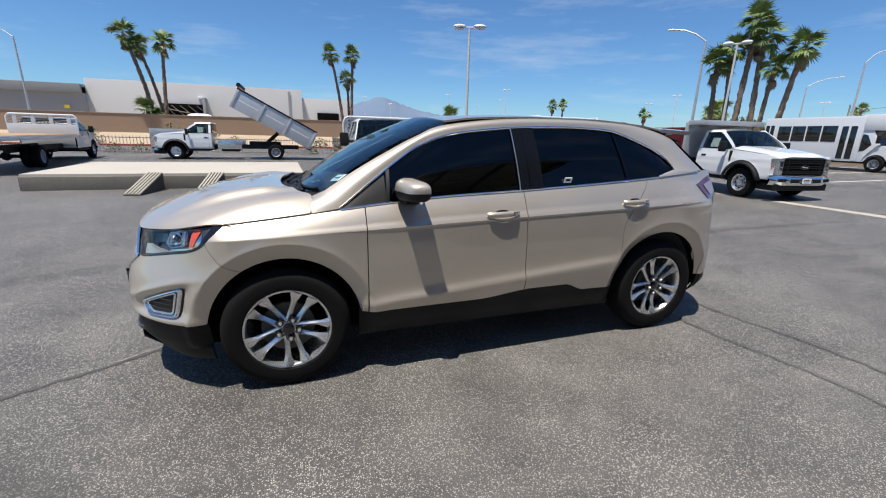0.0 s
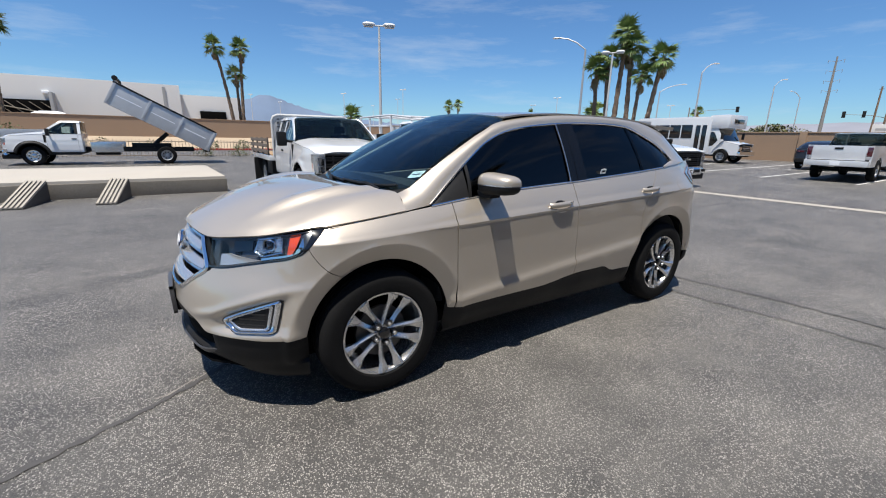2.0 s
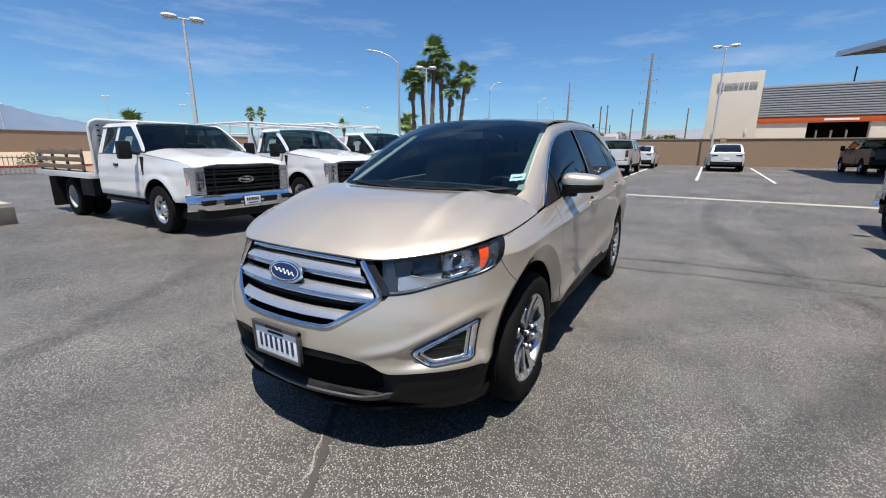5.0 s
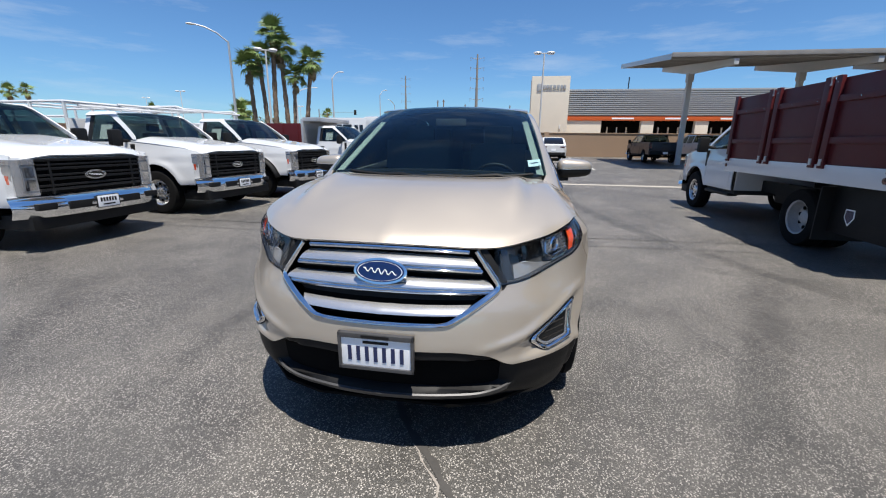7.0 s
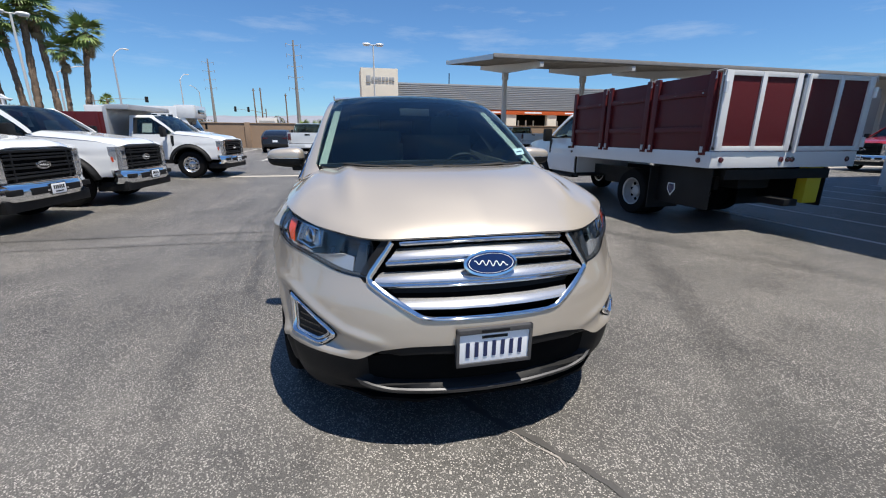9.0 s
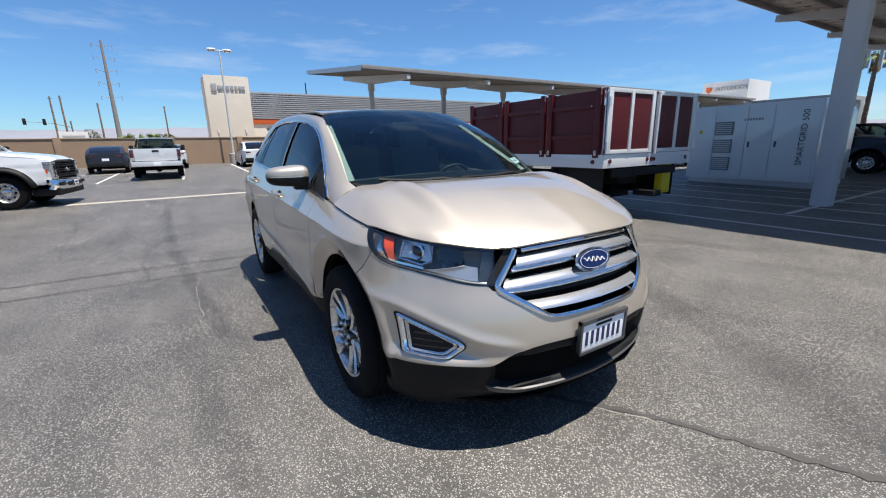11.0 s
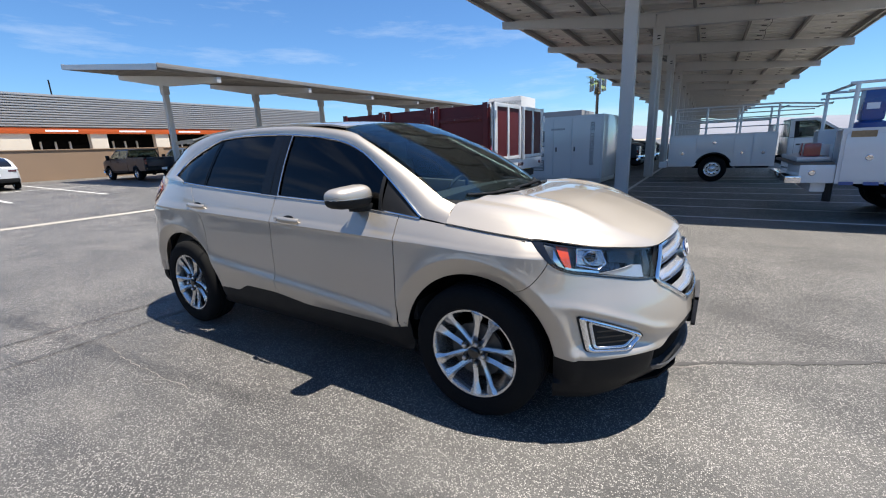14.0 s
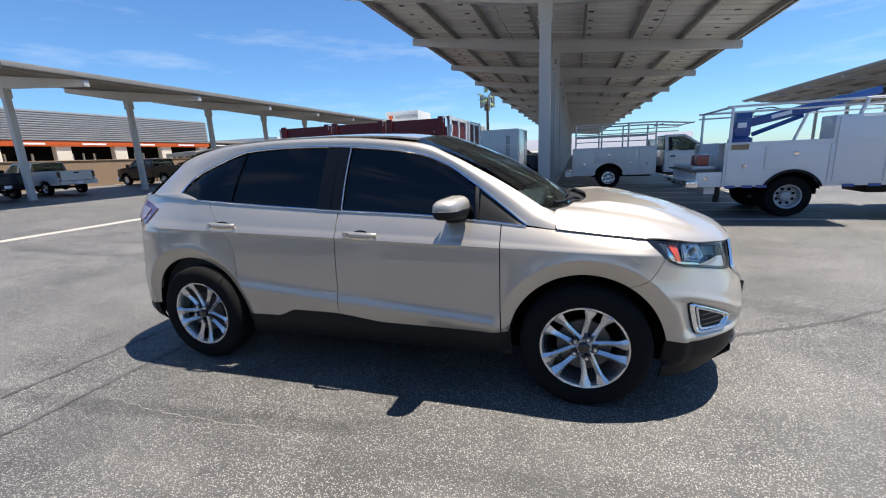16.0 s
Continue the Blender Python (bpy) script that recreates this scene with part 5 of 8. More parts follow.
def cab_truck(m, label, paint=WHITE_PAINT, cab=1.25, wheelbase=3.68, flare=False, dual=True, group="", name="pickup_truck", grille_mat=None, sticker=True, rear=True):
    t = thing(name, label, "truck", m, group)
    nose, back = 0.90, -0.52 - cab
    gm = grille_mat or BLACK_PLASTIC
    low = lambda x: max(0.56, 0.405 + math.sqrt(max(0.0, 0.52 ** 2 - x * x))) if abs(x) < 0.52 else 0.56
    sh = lambda x: 1.165 + 0.15 * min(1.0, max(0.0, (nose - x) / 1.4)) ** 0.75
    for k in (1, -1):
        def flankf(xa, xb, lo, hi, nu, nv, k=k):
            f = lambda u, v: (lambda x: (lambda z: (x, k * truck_side(x, z, nose), z))(mixed(lo(x), hi(x), v)))(mixed(xa, xb, u if k < 0 else 1 - u))
            return sheet(f, nu, nv, 0.015)
        part("front_wing", flankf(-0.50, nose, low, sh, 40, 12), paint, t)
        door = part("door", flankf(-0.51 - min(cab - 0.12, 1.10), -0.508, lambda x: 0.56, lambda x: 1.315, 12, 14), paint, t)
        part("handle", boxed(-1.50 if cab < 1.5 else -1.55, -1.33 if cab < 1.5 else -1.38, min(k * 0.96, k * 1.0), max(k * 0.96, k * 1.0), 1.10, 1.145, 0.008), BLACK_PLASTIC, door, "black door handle")
        part("cab_corner", flankf(back, -0.517 - min(cab - 0.12, 1.10), lambda x: 0.56, lambda x: 1.315, 10, 14), paint, t)
        part("side_vent", boxed(-0.49, -0.41, min(k * 0.955, k * 0.992), max(k * 0.955, k * 0.992), 0.92, 1.28, 0.01), BLACK_PLASTIC, t)
        part("running_board", boxed(back + 0.1, -0.55, min(k * 0.80, k * 0.98), max(k * 0.80, k * 0.98), 0.44, 0.50, 0.02), BLACK_PLASTIC, t)
        if flare:
            bm = sheet(lambda u, v, k=k: (lambda a, r: (r * math.cos(a), k * (max(0.93, truck_side(r * math.cos(a), 0.405 + r * math.sin(a), nose)) + 0.020 + 0.040 * math.sin(math.pi * min(1, v + 0.25))), 0.405 + r * math.sin(a)))(math.pi * mixed(0.06, 0.97, u if k > 0 else 1 - u), mixed(0.505, 0.63, v)), 40, 6, 0.02)
            part("wheel_flare", bm, FLARE_MAT, t, "black wheel arch flare")
        # windows
        gl = 0.86
        top = lambda x: mixed(1.36, 1.795, min(1.0, max(0.0, (-0.46 - x) / 0.60)) ** 0.85) if x > -1.06 else 1.80
        def pane(xa, xb, o, k=k):
            def f(u, v):
                x = mixed(xa, xb, u if k < 0 else 1 - u)
                z = mixed(1.332, top(x), v)
                return (x, k * (mixed(0.950, 0.775, (z - 1.31) / 0.53) + o), z)
            return sheet(f, 12, 4, 0.006)
        door_end = -0.51 - min(cab - 0.12, 1.10)
        def pillars(u, v, k=k):
            x = mixed(-0.40, back, u if k < 0 else 1 - u)
            z0 = top(x) - 0.002
            zr = mixed(1.375, 1.865, min(1.0, max(0.0, (-0.38 - x) / 0.64)) ** 0.88) if x > -1.02 else 1.865
            z = mixed(z0, max(zr, z0 + 0.02), v)
            return (x, k * (mixed(0.950, 0.775, (z - 1.31) / 0.53) - 0.06 * ease(1.80, 1.865, z)), z)
        part("roof_rail", sheet(pillars, 24, 5, 0.02), paint, t)
        part("side_window", pane(door_end + 0.08, -0.52, -0.006), TRUCK_GLASS, t, "side window").visible_shadow = False
        part("window_post", pane(door_end - 0.02, door_end + 0.08, 0.0), paint if cab > 1.5 else BLACK_PLASTIC, t)
        if cab > 1.5:
            part("rear_side_window", pane(back + 0.16, door_end - 0.02, -0.006), TRUCK_GLASS, t).visible_shadow = False
        part("rear_pillar", pane(back, back + 0.16 if cab > 1.5 else door_end - 0.02, 0.0), paint, t)
        mr = part("door_mirror", boxed(-0.66, -0.54, min(k * 1.06, k * 1.26), max(k * 1.06, k * 1.26), 1.24, 1.54, 0.045), BLACK_PLASTIC, t, "tall black towing mirror")
        part("mirror_arm", tube(bmesh.new(), [(-0.60, k * 0.93, 1.33), (-0.60, k * 1.12, 1.36)], 0.03, 8), BLACK_PLASTIC, mr)
        # headlamp: dark housing wrapped round the corner, bright running-light bracket, stacked reflectors, amber corner
        def corner(a, z, o, k=k):
            """Round the front corner: a from 0 (inner edge) to 1 (on the flank)."""
            y = mixed(0.70, 0.925, min(1, a / 0.62) ** 0.9)
            x = nose + 0.055 - 0.20 * max(0.0, a - 0.30) ** 1.25 - 0.05 * (a ** 3) + o
            return (x, k * (y + o * 0.6 * a), z)
        def lampface(a0, a1, z0, z1, o, th=0.02, nu=8, nv=4):
            return sheet(lambda u, v: corner(mixed(a0, a1, u if k > 0 else 1 - u), mixed(z0, z1, v), o), nu, nv, th)
        hl = part("headlamp", lampface(0, 1, 0.695, 1.125, 0.0, 0.05), LAMP_SILVER, t, "clear headlamp with a bright bracket and amber corner")
        part("light_bracket", lampface(0.02, 0.98, 1.065, 1.118, 0.012, 0.012, 8, 2), SILVER_BAR, hl)
        part("light_bracket", lampface(0.40, 0.60, 0.71, 1.065, 0.012, 0.012, 4, 4), SILVER_BAR, hl)
        part("light_bracket", lampface(0.02, 0.60, 0.70, 0.735, 0.012, 0.012, 6, 2), SILVER_BAR, hl)
        for z in (0.76, 0.91):
            part("reflector", lampface(0.06, 0.36, z, z + 0.125, 0.008, 0.010, 5, 3), CHROME, hl)
        part("amber_corner", lampface(0.80, 0.94, 0.84, 0.94, 0.008, 0.010, 4, 3), AMBER, hl)
        part("headlamp_lens", lampface(0, 1, 0.697, 1.123, 0.020, 0.0), CLEAR, hl).visible_shadow = False
        truck_wheel(t, 0, k * 0.875)
        truck_wheel(t, -wheelbase, k * (0.92 if dual else 0.875), DUAL_RIM if dual else None, dual)
        part("wheel_well", sheet(lambda u, v, k=k: (0.53 * math.cos(math.pi * u), k * mixed(0.55, 0.93, v), 0.405 + 0.53 * math.sin(math.pi * u)), 20, 3, 0.006), DARK, t)
    # bonnet, grille, bumper
    def hood(u, v):
        x = mixed(-0.50, nose + 0.045, v)
        q = 2 * u - 1
        e = truck_side(min(x, nose), sh(x), nose) - 0.03 * ease(0.85, 1.0, v)
        z = sh(x) + (0.055 + 0.03 * ease(nose, -0.5, x)) * (1 - abs(q) ** 3) + 0.012 * math.exp(-(((abs(q) - 0.55) / 0.2) ** 2)) - 0.07 * max(0.0, (v - 0.82) / 0.18) ** 2.2
        return (x - 0.10 * abs(q) ** 5 * v ** 4, -q * e, z)
    part("bonnet", sheet(lambda u, v: hood(1 - u, v), 36, 26, 0.02), paint, t)
    part("front_panel", boxed(nose - 0.08, nose - 0.01, -0.90, 0.90, 0.66, 1.15, 0.03), paint, t)
    g = part("grille", boxed(nose, nose + 0.040, -0.70, 0.70, 0.69, 1.125, 0.02), DARK, t, "black grille with horizontal bars")
    part("grille_top", boxed(nose, nose + 0.075, -0.70, 0.70, 1.095, 1.130, 0.01), gm, g)
    for i in range(3):
        z = 0.735 + i * 0.128
        part("grille_bar", boxed(nose + 0.03, nose + 0.070, -0.69, 0.69, z, z + 0.032, 0.008), gm, g)
        part("grille_bar", boxed(nose + 0.03, nose + 0.070, -0.69, 0.69, z + 0.052, z + 0.078, 0.008), gm, g)
    for k in (1, -1):
        part("grille_side_bar", boxed(nose + 0.02, nose + 0.074, k * 0.55 - 0.014, k * 0.55 + 0.014, 0.70, 1.10, 0.006), gm, g)
    badge(g, pose(nose + 0.080, 0, 0.905, 0, 0, 180), 0.145, 0.06, BLACK_GLOSS)
    bp = part("bumper", sheet(lambda u, v: (nose + 0.17 - 0.20 * abs(2 * u - 1) ** 3.5 + 0.035 * math.sin(math.pi * min(1, v * 1.15)), (2 * u - 1) * 1.0, mixed(0.43, 0.69, v)), 32, 8, 0.10), CHROME, t, "chrome front bumper")
    part("bumper_recess", boxed(nose + 0.05, nose + 0.203, -0.50, 0.50, 0.50, 0.60, 0.01), BLACK_PLASTIC, bp)
    for k in (1, -1):
        part("fog_recess", boxed(nose + 0.02, nose + 0.168, k * 0.72 - 0.11, k * 0.72 + 0.11, 0.52, 0.605, 0.02), BLACK_PLASTIC, bp)
    pl = part("number_plate", boxed(nose + 0.203, nose + 0.214, -0.150, 0.150, 0.475, 0.625, 0.004), PAPER, bp, "white dealer plate in a black frame")
    part("plate_frame", boxed(nose + 0.199, nose + 0.210, -0.160, 0.160, 0.465, 0.635, 0.003), BLACK_PLASTIC, pl)
    for i in range(6):
        part("plate_mark", boxed(nose + 0.213, nose + 0.2155, -0.115 + i * 0.040, -0.087 + i * 0.040, 0.545, 0.600), BLACK_PLASTIC, pl)
    part("plate_mark", boxed(nose + 0.213, nose + 0.2155, -0.085, 0.085, 0.500, 0.518), BLACK_PLASTIC, pl)
    part("air_dam", boxed(nose - 0.45, nose + 0.10, -0.88, 0.88, 0.28, 0.46, 0.03), BLACK_PLASTIC, t)
    # cab shell
    part("roof", sheet(lambda u, v: (mixed(-1.0, back, v), mixed(-1, 1, u) * 0.715, 1.865 + 0.035 * (1 - (2 * u - 1) ** 2) - 0.03 * abs(2 * v - 1) ** 3), 16, 12, 0.03), paint, t)
    ws = part("windscreen", sheet(lambda u, v: (mixed(-0.40 + 0.10 * (1 - (2 * u - 1) ** 2) - 0.06, -1.0, v) , mixed(-1, 1, u) * mixed(0.91, 0.715, v), mixed(1.335, 1.852, v) + 0.03 * (1 - (2 * u - 1) ** 2) * v + 0.02 * math.sin(math.pi * v)), 16, 8, 0.006), TRUCK_GLASS, t, "windscreen")
    ws.visible_shadow = False
    part("cowl", boxed(-0.62, -0.40, -0.90, 0.90, 1.26, 1.345, 0.02), BLACK_PLASTIC, t)
    part("cab_back", boxed(back - 0.02, back + 0.02, -0.93, 0.93, 0.56, 1.345, 0.02), paint, t)
    part("rear_window", boxed(back - 0.012, back + 0.004, -0.74, 0.74, 1.345, 1.83, 0.01), TRUCK_GLASS, t)
    part("cab_floor", boxed(back, -0.5, -0.92, 0.92, 0.48, 1.10, 0.02), FABRIC, t)
    part("engine_bay", boxed(-0.5, nose - 0.06, -0.55, 0.55, 0.42, 1.2, 0.02), DARK, t)
    for k in (1, -1):
        s = part("seat", boxed(-1.52, -1.34, k * 0.42 - 0.24, k * 0.42 + 0.24, 1.0, 1.50, 0.06), SEAT_GREY, t)
        part("headrest", boxed(-1.52, -1.42, k * 0.42 - 0.13, k * 0.42 + 0.13, 1.53, 1.70, 0.04), SEAT_GREY, s)
    part("dashboard", boxed(-0.85, -0.55, -0.88, 0.88, 1.1, 1.33, 0.04), FABRIC, t)
    if sticker:
        for k in (-1, 1):
            o = part("window_sticker", boxed(-1.32, -1.04, -0.002, 0.002, 1.36, 1.64), PAPER, t, "paper price sheet inside the side window")
            o.matrix_local = pose(0, k * 0.848, 0, 0, 0, 0) @ pose(0, 0, 1.50, k * 18, 0, 0) @ pose(0, 0, -1.50)
    # chassis
    for k in (1, -1):
        part("chassis_rail", boxed(-wheelbase - 1.2, 0.7, k * 0.43 - 0.04, k * 0.43 + 0.04, 0.56, 0.76), BLACK_PLASTIC, t)
    ax = part("rear_axle", tube(bmesh.new(), [(-wheelbase, -0.8, 0.405), (-wheelbase, 0.8, 0.405)], 0.07, 10), BLACK_PLASTIC, t)
    part("differential", lathe(bmesh.new(), [(0.0, -0.16), (0.12, -0.1), (0.16, 0), (0.12, 0.1), (0.0, 0.16)], 16, centre=(-wheelbase, 0, 0.405)), BLACK_PLASTIC, ax)
    part("fuel_tank", boxed(-2.9 if cab < 1.5 else -3.2, -2.0 if cab < 1.5 else -2.8, -0.4, 0.4, 0.40, 0.68, 0.05), BLACK_PLASTIC, t)
    return t


def ladder_rack(t, x0, x1, w, z0, z1, forward=0.0):
    """A white tube rack over a body, with rails reaching over the cab."""
    for k in (1, -1):
        part("rack_rail", tube(bmesh.new(), [(x0, k * w, z1), (x1, k * w, z1), (x1 + forward, k * w * 0.9, z1 - 0.10)], 0.026, 8), WHITE_PAINT, t)
        part("rack_rail", tube(bmesh.new(), [(x0, k * w, (z0 + z1) / 2), (x1, k * w, (z0 + z1) / 2)], 0.025, 8), WHITE_PAINT, t)
        for x in np.linspace(x0, x1, 4):
            part("rack_post", tube(bmesh.new(), [(x, k * w, z0), (x, k * w, z1)], 0.03, 8), WHITE_PAINT, t)
    for x in np.linspace(x0, x1 + forward, 5):
        part("rack_cross_bar", tube(bmesh.new(), [(x, -w * 0.96, z1 + 0.02 - 0.10 * (x > x1)), (x, w * 0.96, z1 + 0.02 - 0.10 * (x > x1))], 0.022, 8), WHITE_PAINT, t)


def service_body(t, x0, x1, w=1.03, z0=0.62, z1=1.50, axle=-3.68, mat=WHITE_PAINT, boxes=4):
    """A utility body: side lockers with doors and latches round an open bed."""
    for k in (1, -1):
        lo = lambda x: max(z0, 0.405 + math.sqrt(max(0.0, 0.50 ** 2 - (x - axle) ** 2))) if abs(x - axle) < 0.5 else z0
        f = lambda u, v, k=k: (lambda x: (x, k * w, mixed(lo(x), z1, v)))(mixed(x0, x1, u if k < 0 else 1 - u))
        sidep = part("locker_side", sheet(f, 60, 6, 0.03), mat, t)
        part("locker_top", boxed(x0, x1, min(k * (w - 0.42), k * w), max(k * (w - 0.42), k * w), z1 - 0.01, z1 + 0.025, 0.01), mat, t)
        part("locker_inner", boxed(x0, x1, k * (w - 0.42) - 0.015, k * (w - 0.42) + 0.015, z0, z1, 0), mat, t)
        span = [(x0 + 0.05, axle - 0.52), (axle + 0.54, x1 - 0.62), (x1 - 0.58, x1 - 0.04)]
        for a, b in span:
            d = part("locker_door", boxed(min(a, b), max(a, b), min(k * w, k * (w + 0.018)), max(k * w, k * (w + 0.018)), z0 + 0.05, z1 - 0.06, 0.006), mat, sidep)
            part("latch", lathe(bmesh.new(), [(0.0, -0.012), (0.04, -0.010), (0.05, 0.0), (0.05, 0.01)], 14, centre=((a + b) / 2, k * (w + 0.02), z0 + 0.42)), CHROME, d)
        d = part("locker_door", boxed(axle - 0.50, axle + 0.52, min(k * w, k * (w + 0.018)), max(k * w, k * (w + 0.018)), 0.96, z1 - 0.06, 0.006), mat, sidep)
        part("latch", lathe(bmesh.new(), [(0.0, -0.012), (0.04, -0.010), (0.05, 0.0), (0.05, 0.01)], 14, centre=(axle, k * (w + 0.02), 1.25)), CHROME, d)
        part("arch_lip", sheet(lambda u, v, k=k: (lambda a, r: (axle + r * math.cos(a), k * (w + 0.012 + 0.02 * math.sin(math.pi * v)), 0.405 + r * math.sin(a)))(math.pi * mixed(0.13, 0.87, u if k > 0 else 1 - u), mixed(0.49, 0.545, v)), 28, 3, 0.012), BLACK_PLASTIC, t, "black rubber arch lip")
    part("wheel_box", boxed(axle - 0.58, axle + 0.58, -w + 0.36, w - 0.36, 0.42, 0.94, 0.02), DARK, t)
    part("bed_floor", boxed(x0, x1, -w + 0.44, w - 0.44, 0.74, 0.80), GALV, t)
    part("tailgate", boxed(x0 - 0.03, x0 + 0.02, -0.60, 0.60, 0.76, 1.25, 0.01), mat, t)
    part("bulkhead", boxed(x1 - 0.03, x1, -w + 0.1, w - 0.1, 0.76, z1 + 0.25, 0.01), mat, t)
    part("step_bumper", boxed(x0 - 0.28, x0 - 0.02, -0.98, 0.98, 0.46, 0.66, 0.03), mat, t)


# --- row of white trucks facing the car's lane
def parked(x, y, heading, z=None):
    return pose(x, y, ground_z(x, y) if z is None else z, 0, 0, heading)


t1 = cab_truck(parked(0.94, 6.10, -91), "white extended-cab flatbed truck with a steel headboard", cab=1.75, wheelbase=3.70, group="row of white trucks")
part("deck", boxed(-5.35, -2.36, -1.13, 1.13, 0.83, 0.95, 0.015), WHITE_PAINT, t1)
for i in range(8):
    part("deck_board", boxed(-5.30, -2.40, -1.05 + i * 0.2625, -0.80 + i * 0.2625, 0.952, 0.964, 0.002), TIMBER, t1)
hb = part("headboard", prism(bmesh.new(), [(-1.0, 0.95), (1.0, 0.95), (1.0, 1.78), (0.97, 1.88), (0.88, 1.94), (-0.88, 1.94), (-0.97, 1.88), (-1.0, 1.78)], -2.39, -2.37, "x"), GALV, t1, "perforated steel headboard")
part("headboard_frame", tube(bmesh.new(), [(-2.38, -1.0, 0.95), (-2.38, -1.0, 1.80), (-2.38, -0.96, 1.90), (-2.38, -0.86, 1.95), (-2.38, 0.86, 1.95), (-2.38, 0.96, 1.90), (-2.38, 1.0, 1.80), (-2.38, 1.0, 0.95)], 0.030, 8), PALE_STEEL, hb)
for z in np.linspace(1.10, 1.85, 9):
    for y in np.linspace(-0.85, 0.85, 14):
        part("headboard_hole", boxed(-2.366, -2.362, float(y) - 0.028, float(y) + 0.028, float(z) - 0.012, float(z) + 0.012), DARK, hb)
for k in (1, -1):
    for i in range(4):
        x = -2.7 - i * 0.80
        part("stake_post", boxed(x - 0.03, x + 0.03, k * 1.08 - 0.02, k * 1.08 + 0.02, 0.95, 1.40, 0.005), WEATHERED, t1)
    for z in (1.00, 1.15, 1.29):
        part("stake_board", boxed(-5.2, -2.6, k * 1.11 - 0.012, k * 1.11 + 0.012, z, z + 0.09, 0.004), WEATHERED, t1)
    part("mud_flap", boxed(-4.35, -4.33, k * 0.92 - 0.28, k * 0.92 + 0.28, 0.18, 0.82), BLACK_PLASTIC, t1)
    part("tool_box", boxed(-3.12, -2.50, k * 0.80 - 0.25, k * 0.80 + 0.25, 0.48, 0.82, 0.01), BLACK_PLASTIC, t1)

t2 = cab_truck(parked(3.84, 5.98, -94), "white regular-cab utility truck with a ladder rack", cab=1.15, wheelbase=3.60, dual=False, group="row of white trucks")
service_body(t2, -4.75, -1.95, axle=-3.60)
ladder_rack(t2, -4.6, -2.0, 0.92, 1.5, 2.06, 1.25)
t3 = cab_truck(parked(6.38, 5.60, -94), "white regular-cab truck with black wheel flares", cab=1.15, wheelbase=4.2, flare=True, group="row of white trucks")
service_body(t3, -5.6, -2.0, axle=-4.2)
ladder_rack(t3, -5.4, -2.1, 0.98, 1.5, 2.15, 0.2)
t4 = cab_truck(parked(11.70, 5.05, -97), "white chassis-cab truck with an oxblood dump body", cab=1.15, wheelbase=4.2, flare=True, group="row of white trucks")
part("body_floor", boxed(-5.6, -1.95, -1.18, 1.18, 0.88, 1.0, 0.01), BLACK_PLASTIC, t4)
for k in (1, -1):
    sd = part("body_side", boxed(-5.6, -2.15, k * 1.16 - 0.03, k * 1.16 + 0.03, 1.0, 1.95, 0.01), OXBLOOD, t4, "oxblood side panel")
    for x in np.linspace(-5.5, -2.3, 6):
        part("side_rib", boxed(x - 0.04, x + 0.04, k * 1.16 - 0.06, k * 1.16 + 0.06, 1.0, 1.93, 0.01), OXBLOOD, sd)
part("headboard", boxed(-2.15, -2.05, -1.18, 1.18, 1.0, 2.10, 0.01), GALV, t4)
part("cab_shield", boxed(-2.10, -1.45, -1.15, 1.15, 2.02, 2.16, 0.02), GALV, t4)

# --- oxblood stake truck, facing away
red = cab_truck(parked(6.45, -5.55, 0), "white cab truck with a tall oxblood stake body", cab=1.15, wheelbase=3.75, name="stake_truck")
BX0, BX1, BW = -5.57, -1.98, 1.27
part("deck", boxed(BX0, BX1, -BW + 0.03, BW - 0.03, 0.98, 1.10, 0.01), WHITE_PAINT, red)
for k in (1, -1):
    part("deck_edge", boxed(BX0, BX1, k * BW - 0.03, k * BW + 0.03, 0.95, 1.17, 0.01), WHITE_PAINT, red, "white steel deck edge")
    for i, (a, b) in enumerate(((BX0 + 0.04, BX0 + 1.20), (BX0 + 1.24, BX0 + 2.38), (BX0 + 2.42, BX1 - 0.02))):
        pn = part("stake_panel", boxed(a, b, k * BW - 0.014, k * BW + 0.014, 1.17, 2.17, 0.004), OXBLOOD, red, "oxblood plywood stake panel")
        for z in (1.42, 1.90):
            part("panel_rail", boxed(a + 0.03, b - 0.03, k * (BW + 0.03) - 0.016, k * (BW + 0.03) + 0.016, z, z + 0.075, 0.006), OXBLOOD, pn)
        for x in (a + 0.07, b - 0.07):
            part("panel_stake", boxed(x - 0.05, x + 0.05, k * (BW + 0.035) - 0.022, k * (BW + 0.035) + 0.022, 1.12, 2.20, 0.008), OXBLOOD, pn)
            part("stake_bracket", boxed(x - 0.022, x + 0.022, k * (BW + 0.06) - 0.008, k * (BW + 0.06) + 0.008, 1.155, 1.235, 0.003), GALV, pn)
        part("panel_latch", tube(bmesh.new(), [(a + 0.02, k * (BW + 0.05), 2.10), (a + 0.02, k * (BW + 0.05), 2.19), (a - 0.10, k * (BW + 0.03), 2.20), (a - 0.10, k * (BW + 0.05), 2.12)], 0.012, 6), GALV, pn)
        for x in (a + 0.20, a + 0.70):
            part("panel_bolts", boxed(x - 0.006, x + 0.006, k * (BW + 0.045) - 0.006, k * (BW + 0.045) + 0.006, 1.93, 1.942), CHROME, pn)
part("headboard", boxed(BX1 - 0.03, BX1 + 0.01, -BW, BW, 1.10, 2.17, 0.01), OXBLOOD, red)
part("deck_tail", boxed(BX0 - 0.04, BX0 + 0.01, -BW - 0.03, BW + 0.03, 0.95, 1.17, 0.01), WHITE_PAINT, red)


